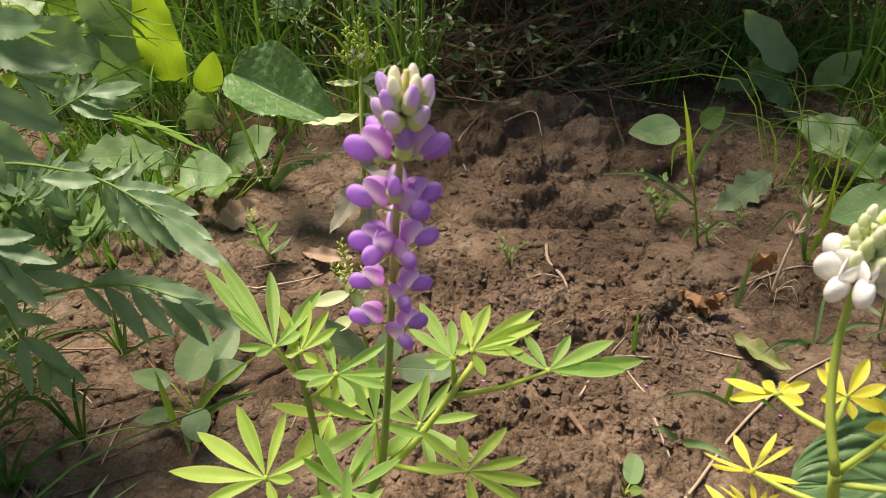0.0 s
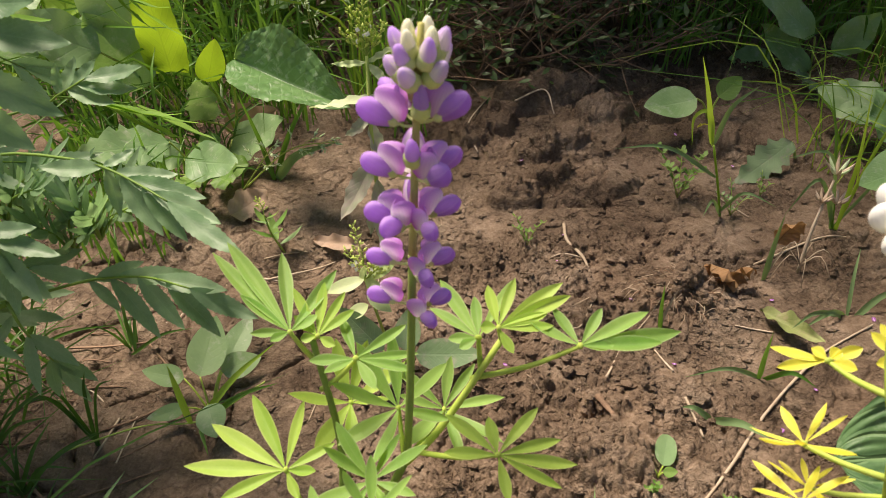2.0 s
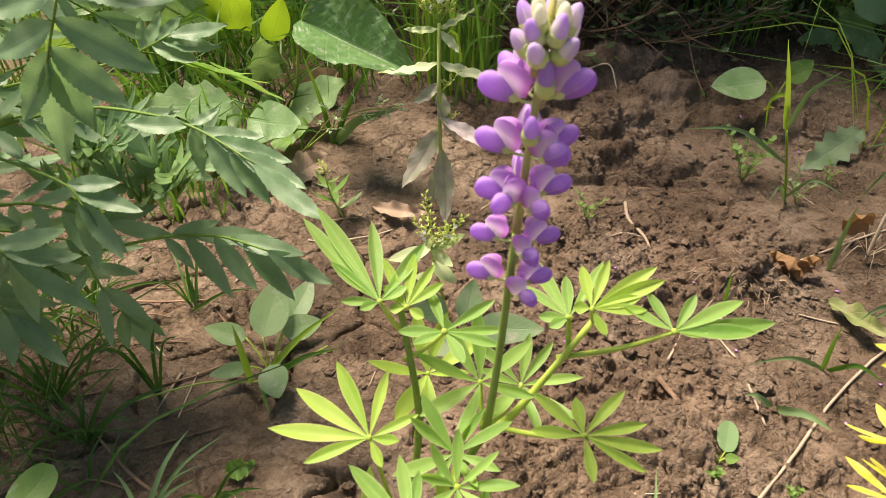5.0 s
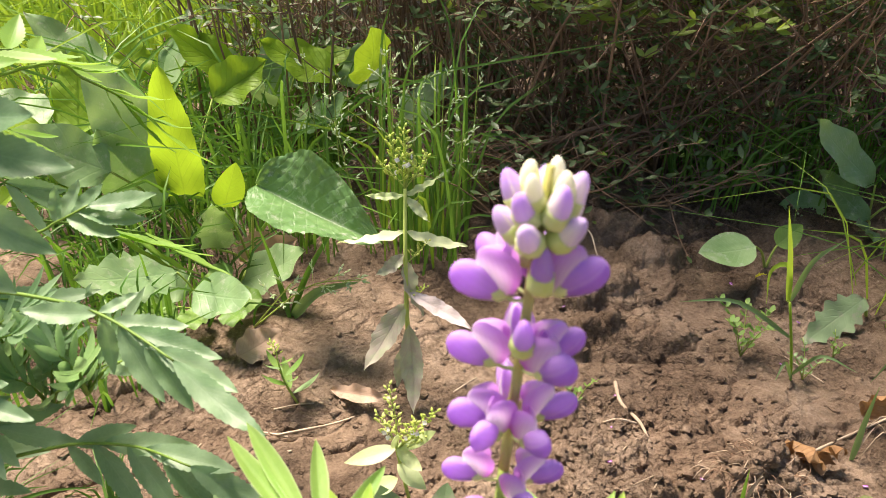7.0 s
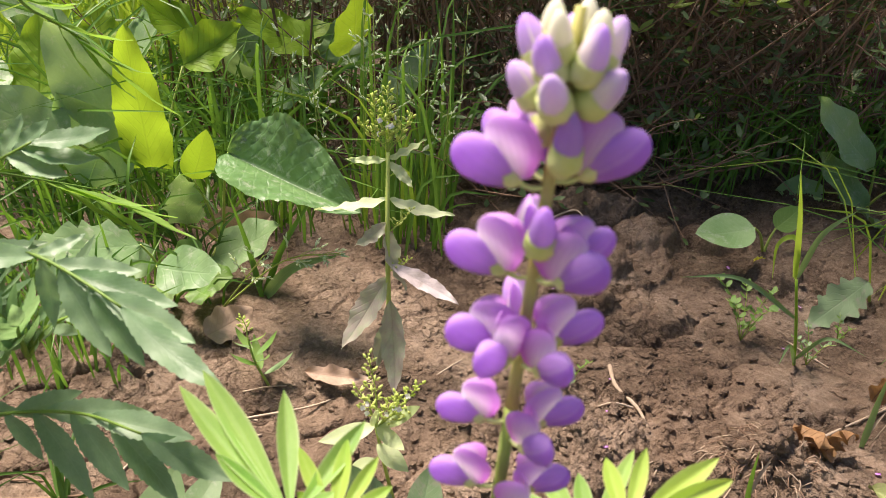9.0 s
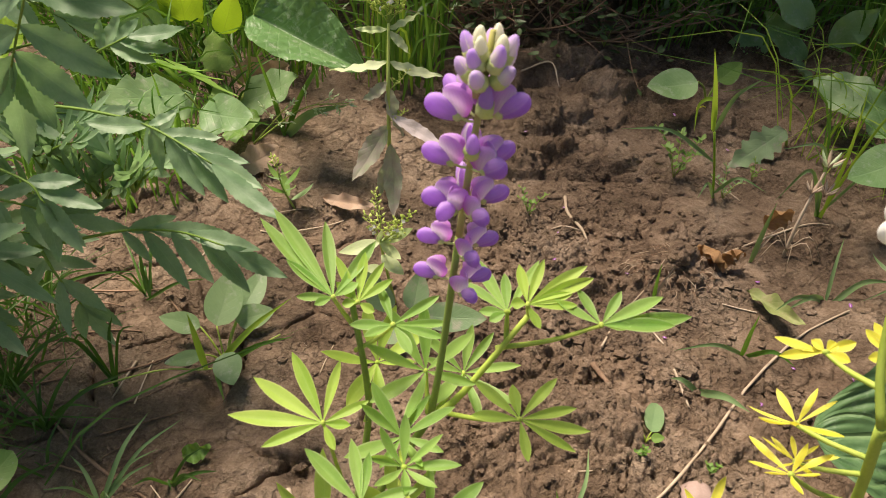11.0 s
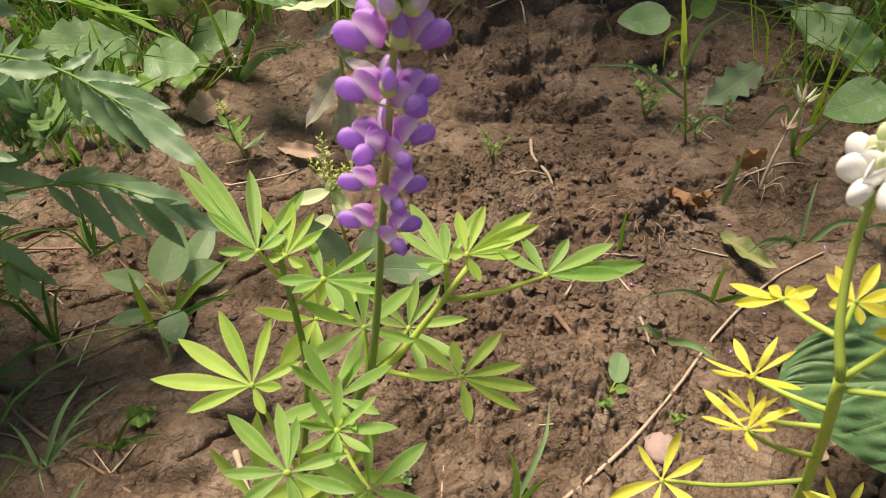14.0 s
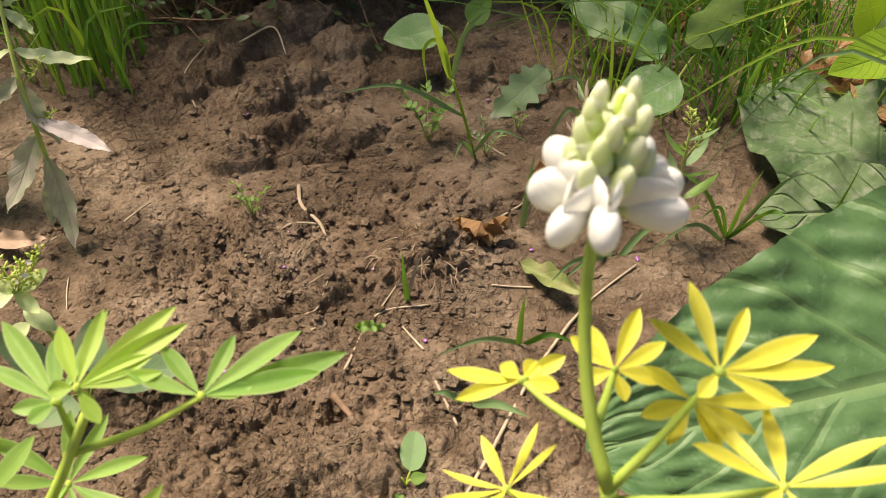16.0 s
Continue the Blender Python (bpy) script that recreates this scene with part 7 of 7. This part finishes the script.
curled_leaf(on_soil(0.297, 0.602, 0.006), (0.55, -0.8, 0.05), (0.2, -0.2, 1), 0.074, 0.026, WILTED, "wilted yellow-green leaf curled on the soil", 0.35, "wilted_leaf", LANCE, 0.004, 0.9, 0.75)
rest(curled_leaf(on_soil(0.262, 0.648, 0.010), (0.6, 0.2, 0.5), (-0.3, -0.6, 0.6), 0.050, 0.045, DRY_LEAF, "curled brown dry leaf beside a root clod", 3.2), 0.275, 0.645)
rest(curled_leaf(on_soil(0.275, 0.635, 0.004), (0.2, 0.8, 0.4), (0.6, -0.6, 0.4), 0.042, 0.035, DRY_LEAF, "crumpled brown dry leaf on the soil", 2.6), 0.275, 0.645)
curled_leaf(on_soil(0.345, 0.70, 0.015), (0.5, 0.3, 0.7), (-0.2, -0.8, 0.4), 0.046, 0.030, DRY_LEAF, "orange-brown dry leaf leaning on a dead stalk", 1.5)
rest(curled_leaf(on_soil(-0.268, 0.79, 0.004), (0.75, 0.45, 0.12), (-0.1, -0.4, 0.9), 0.055, 0.040, DRY_PINK, "flat tan dry leaf on soil", 0.7, fold=0.3), -0.25, 0.80, 0.002)
rest(curled_leaf(on_soil(-0.30, 0.955, 0.02), (0.8, 0.1, 0.25), (0.0, -0.6, 0.7), 0.085, 0.060, DRY_PINK, "tan dry leaf under the docks", 0.6), -0.27, 0.955, 0.004)
rest(curled_leaf(on_soil(-0.165, 0.745, 0.008), (0.8, -0.35, 0.12), (0, -0.4, 0.9), 0.075, 0.020, DRY_PINK, "thin grey dry leaf lying under the speedwell", 0.3, prof=LANCE), -0.13, 0.735, 0.003)
rest(curled_leaf(on_soil(0.30, 0.345, 0.004), (0.5, 0.6, 0.3), (0, -0.5, 0.8), 0.05, 0.022, DRY_PINK, "pale folded dry leaf under the white lupin", 0.5, prof=LANCE), 0.315, 0.36, 0.002)
for k, (x, y, az) in enumerate(((0.672, 0.722, 20), (0.700, 0.690, 320), (0.70, 0.78, 200), (0.73, 0.75, 250), (0.755, 0.79, 160), (0.72, 0.70, 280))):
    d = vec(math.cos(radians(az)), math.sin(radians(az)), 0.35)
    rest(curled_leaf(on_soil(x, y, 0.02), d, (0, -0.6, 0.8), 0.10, 0.085, DRY_LEAF, "large crumpled brown dry leaf", 2.4, wave=0.010), x, y, 0.002)
for k in range(22):
    x, y = rnd.uniform(0.60, 0.95), rnd.uniform(0.85, 1.15)
    a = rnd.uniform(0, 6.28)
    rest(curled_leaf(on_soil(x, y, 0.004), (math.cos(a), math.sin(a), 0.2), (0, 0, 1), rnd.uniform(0.03, 0.06), 0.025, DRY_LEAF, "small dry brown leaf in the litter", rnd.uniform(0.4, 1.6)), x, y, 0.002)
rest(curled_leaf(on_soil(0.315, 0.925, 0.002), (0.8, 0.4, 0.1), (0, -0.4, 0.9), 0.016, 0.009, YELLOW_LEAF, "small yellow fallen leaf", 0.3), 0.32, 0.93, 0.002)
rest(curled_leaf(on_soil(-0.252, 0.402, 0.004), (0.9, 0.3, 0.15), (0, -0.5, 0.8), 0.026, 0.020, WEED, "small bright green fallen leaf on soil", 0.3, "fallen_leaf"), -0.241, 0.407, 0.002)
rest(curled_leaf(on_soil(0.145, 0.562, 0.004), (0.9, -0.3, 0.15), (0, -0.5, 0.8), 0.026, 0.012, WEED, "small green scrap of leaf on soil", 0.3, "fallen_leaf", LANCE), 0.155, 0.56, 0.002)

# dead seed head
hb = on_soil(0.358, 0.665)
dead = thing("dead_weed", hb, "withered tan weed with a star-shaped seed head", "plant")
g = Geo()
g.tube([hb, (0.365, 0.675, 0.10), (0.383, 0.695, 0.145)], 0.0022, 0.0013, 6, 10, 0.2)
part("stem", g, STRAW, dead)
for c, s in (((0.385, 0.697, 0.150), 1.0), ((0.388, 0.685, 0.122), 0.8), ((0.372, 0.685, 0.125), 0.7)):
    for k in range(8):
        a = k * 0.785 + c[0] * 40
        g = Geo()
        g.pod(vec(c), (math.cos(a), math.sin(a), 0.45), (0, 0, 1), 0.021 * s, 0.0035 * s, 0.0042 * s, LANCE, 6, 6, -0.7)
        part("pod", g, SEED if s == 1.0 and k % 2 else STRAW, dead)
for k in range(7):
    a = k * 0.9
    g = Geo()
    g.tube([hb + vec(0, 0, 0.01), hb + vec(math.cos(a) * 0.02, math.sin(a) * 0.015, 0.03), hb + vec(math.cos(a) * 0.04, math.sin(a) * 0.03, 0.004)], 0.0007, 0.0004, 4, 6, 0.3)
    part("dry_shoot", g, STRAW, dead)

# stone, fallen petals
g = Geo()
g.lump(on_soil(0.188, 0.362, 0.001), 0.013, 0.5, 10, 7, 0.18)
single("stone", g, PEBBLE, "rounded pinkish stone half sunk in soil", "stone")
for k in range(15):
    x, y = (rnd.uniform(0.0, 0.42), rnd.uniform(0.42, 0.95))
    g = Geo()
    a = rnd.uniform(0, 6.28)
    g.blade(on_soil(x, y, 0.0015), (math.cos(a), math.sin(a), 0.15), (0, 0, 1), 0.0055, 0.004, ROUND, 5, 3, 0.5, 0.2)
    rest(single("fallen_petal", g, KEEL, "small fallen violet petal on soil", "petal", "fallen petals"), x, y, 0.001)

# loose crumbs of soil
g = Geo()
for k in range(8000):
    if k < 5600:
        x, y = 0.09 + rnd.gauss(0, 0.13), 0.60 + rnd.gauss(0, 0.14)
    else:
        x, y = rnd.uniform(-0.45, 0.5), rnd.uniform(0.28, 1.05)
    if not (-0.6 < x < 0.8 and 0.26 < y < 1.1):
        continue
    r = 0.0008 + 0.0048 * rnd.random() ** 4
    g.lump((x, y, ground_z(x, y) + r * 0.1), r, rnd.uniform(0.4, 0.8), 5, 3, 0.9)
ob = new("soil_crumbs", g.mesh("soil_crumbs", SOIL, False))
tagged(ob, "loose crumbs of dry brown clay on the soil", "soil", kind="stuff")
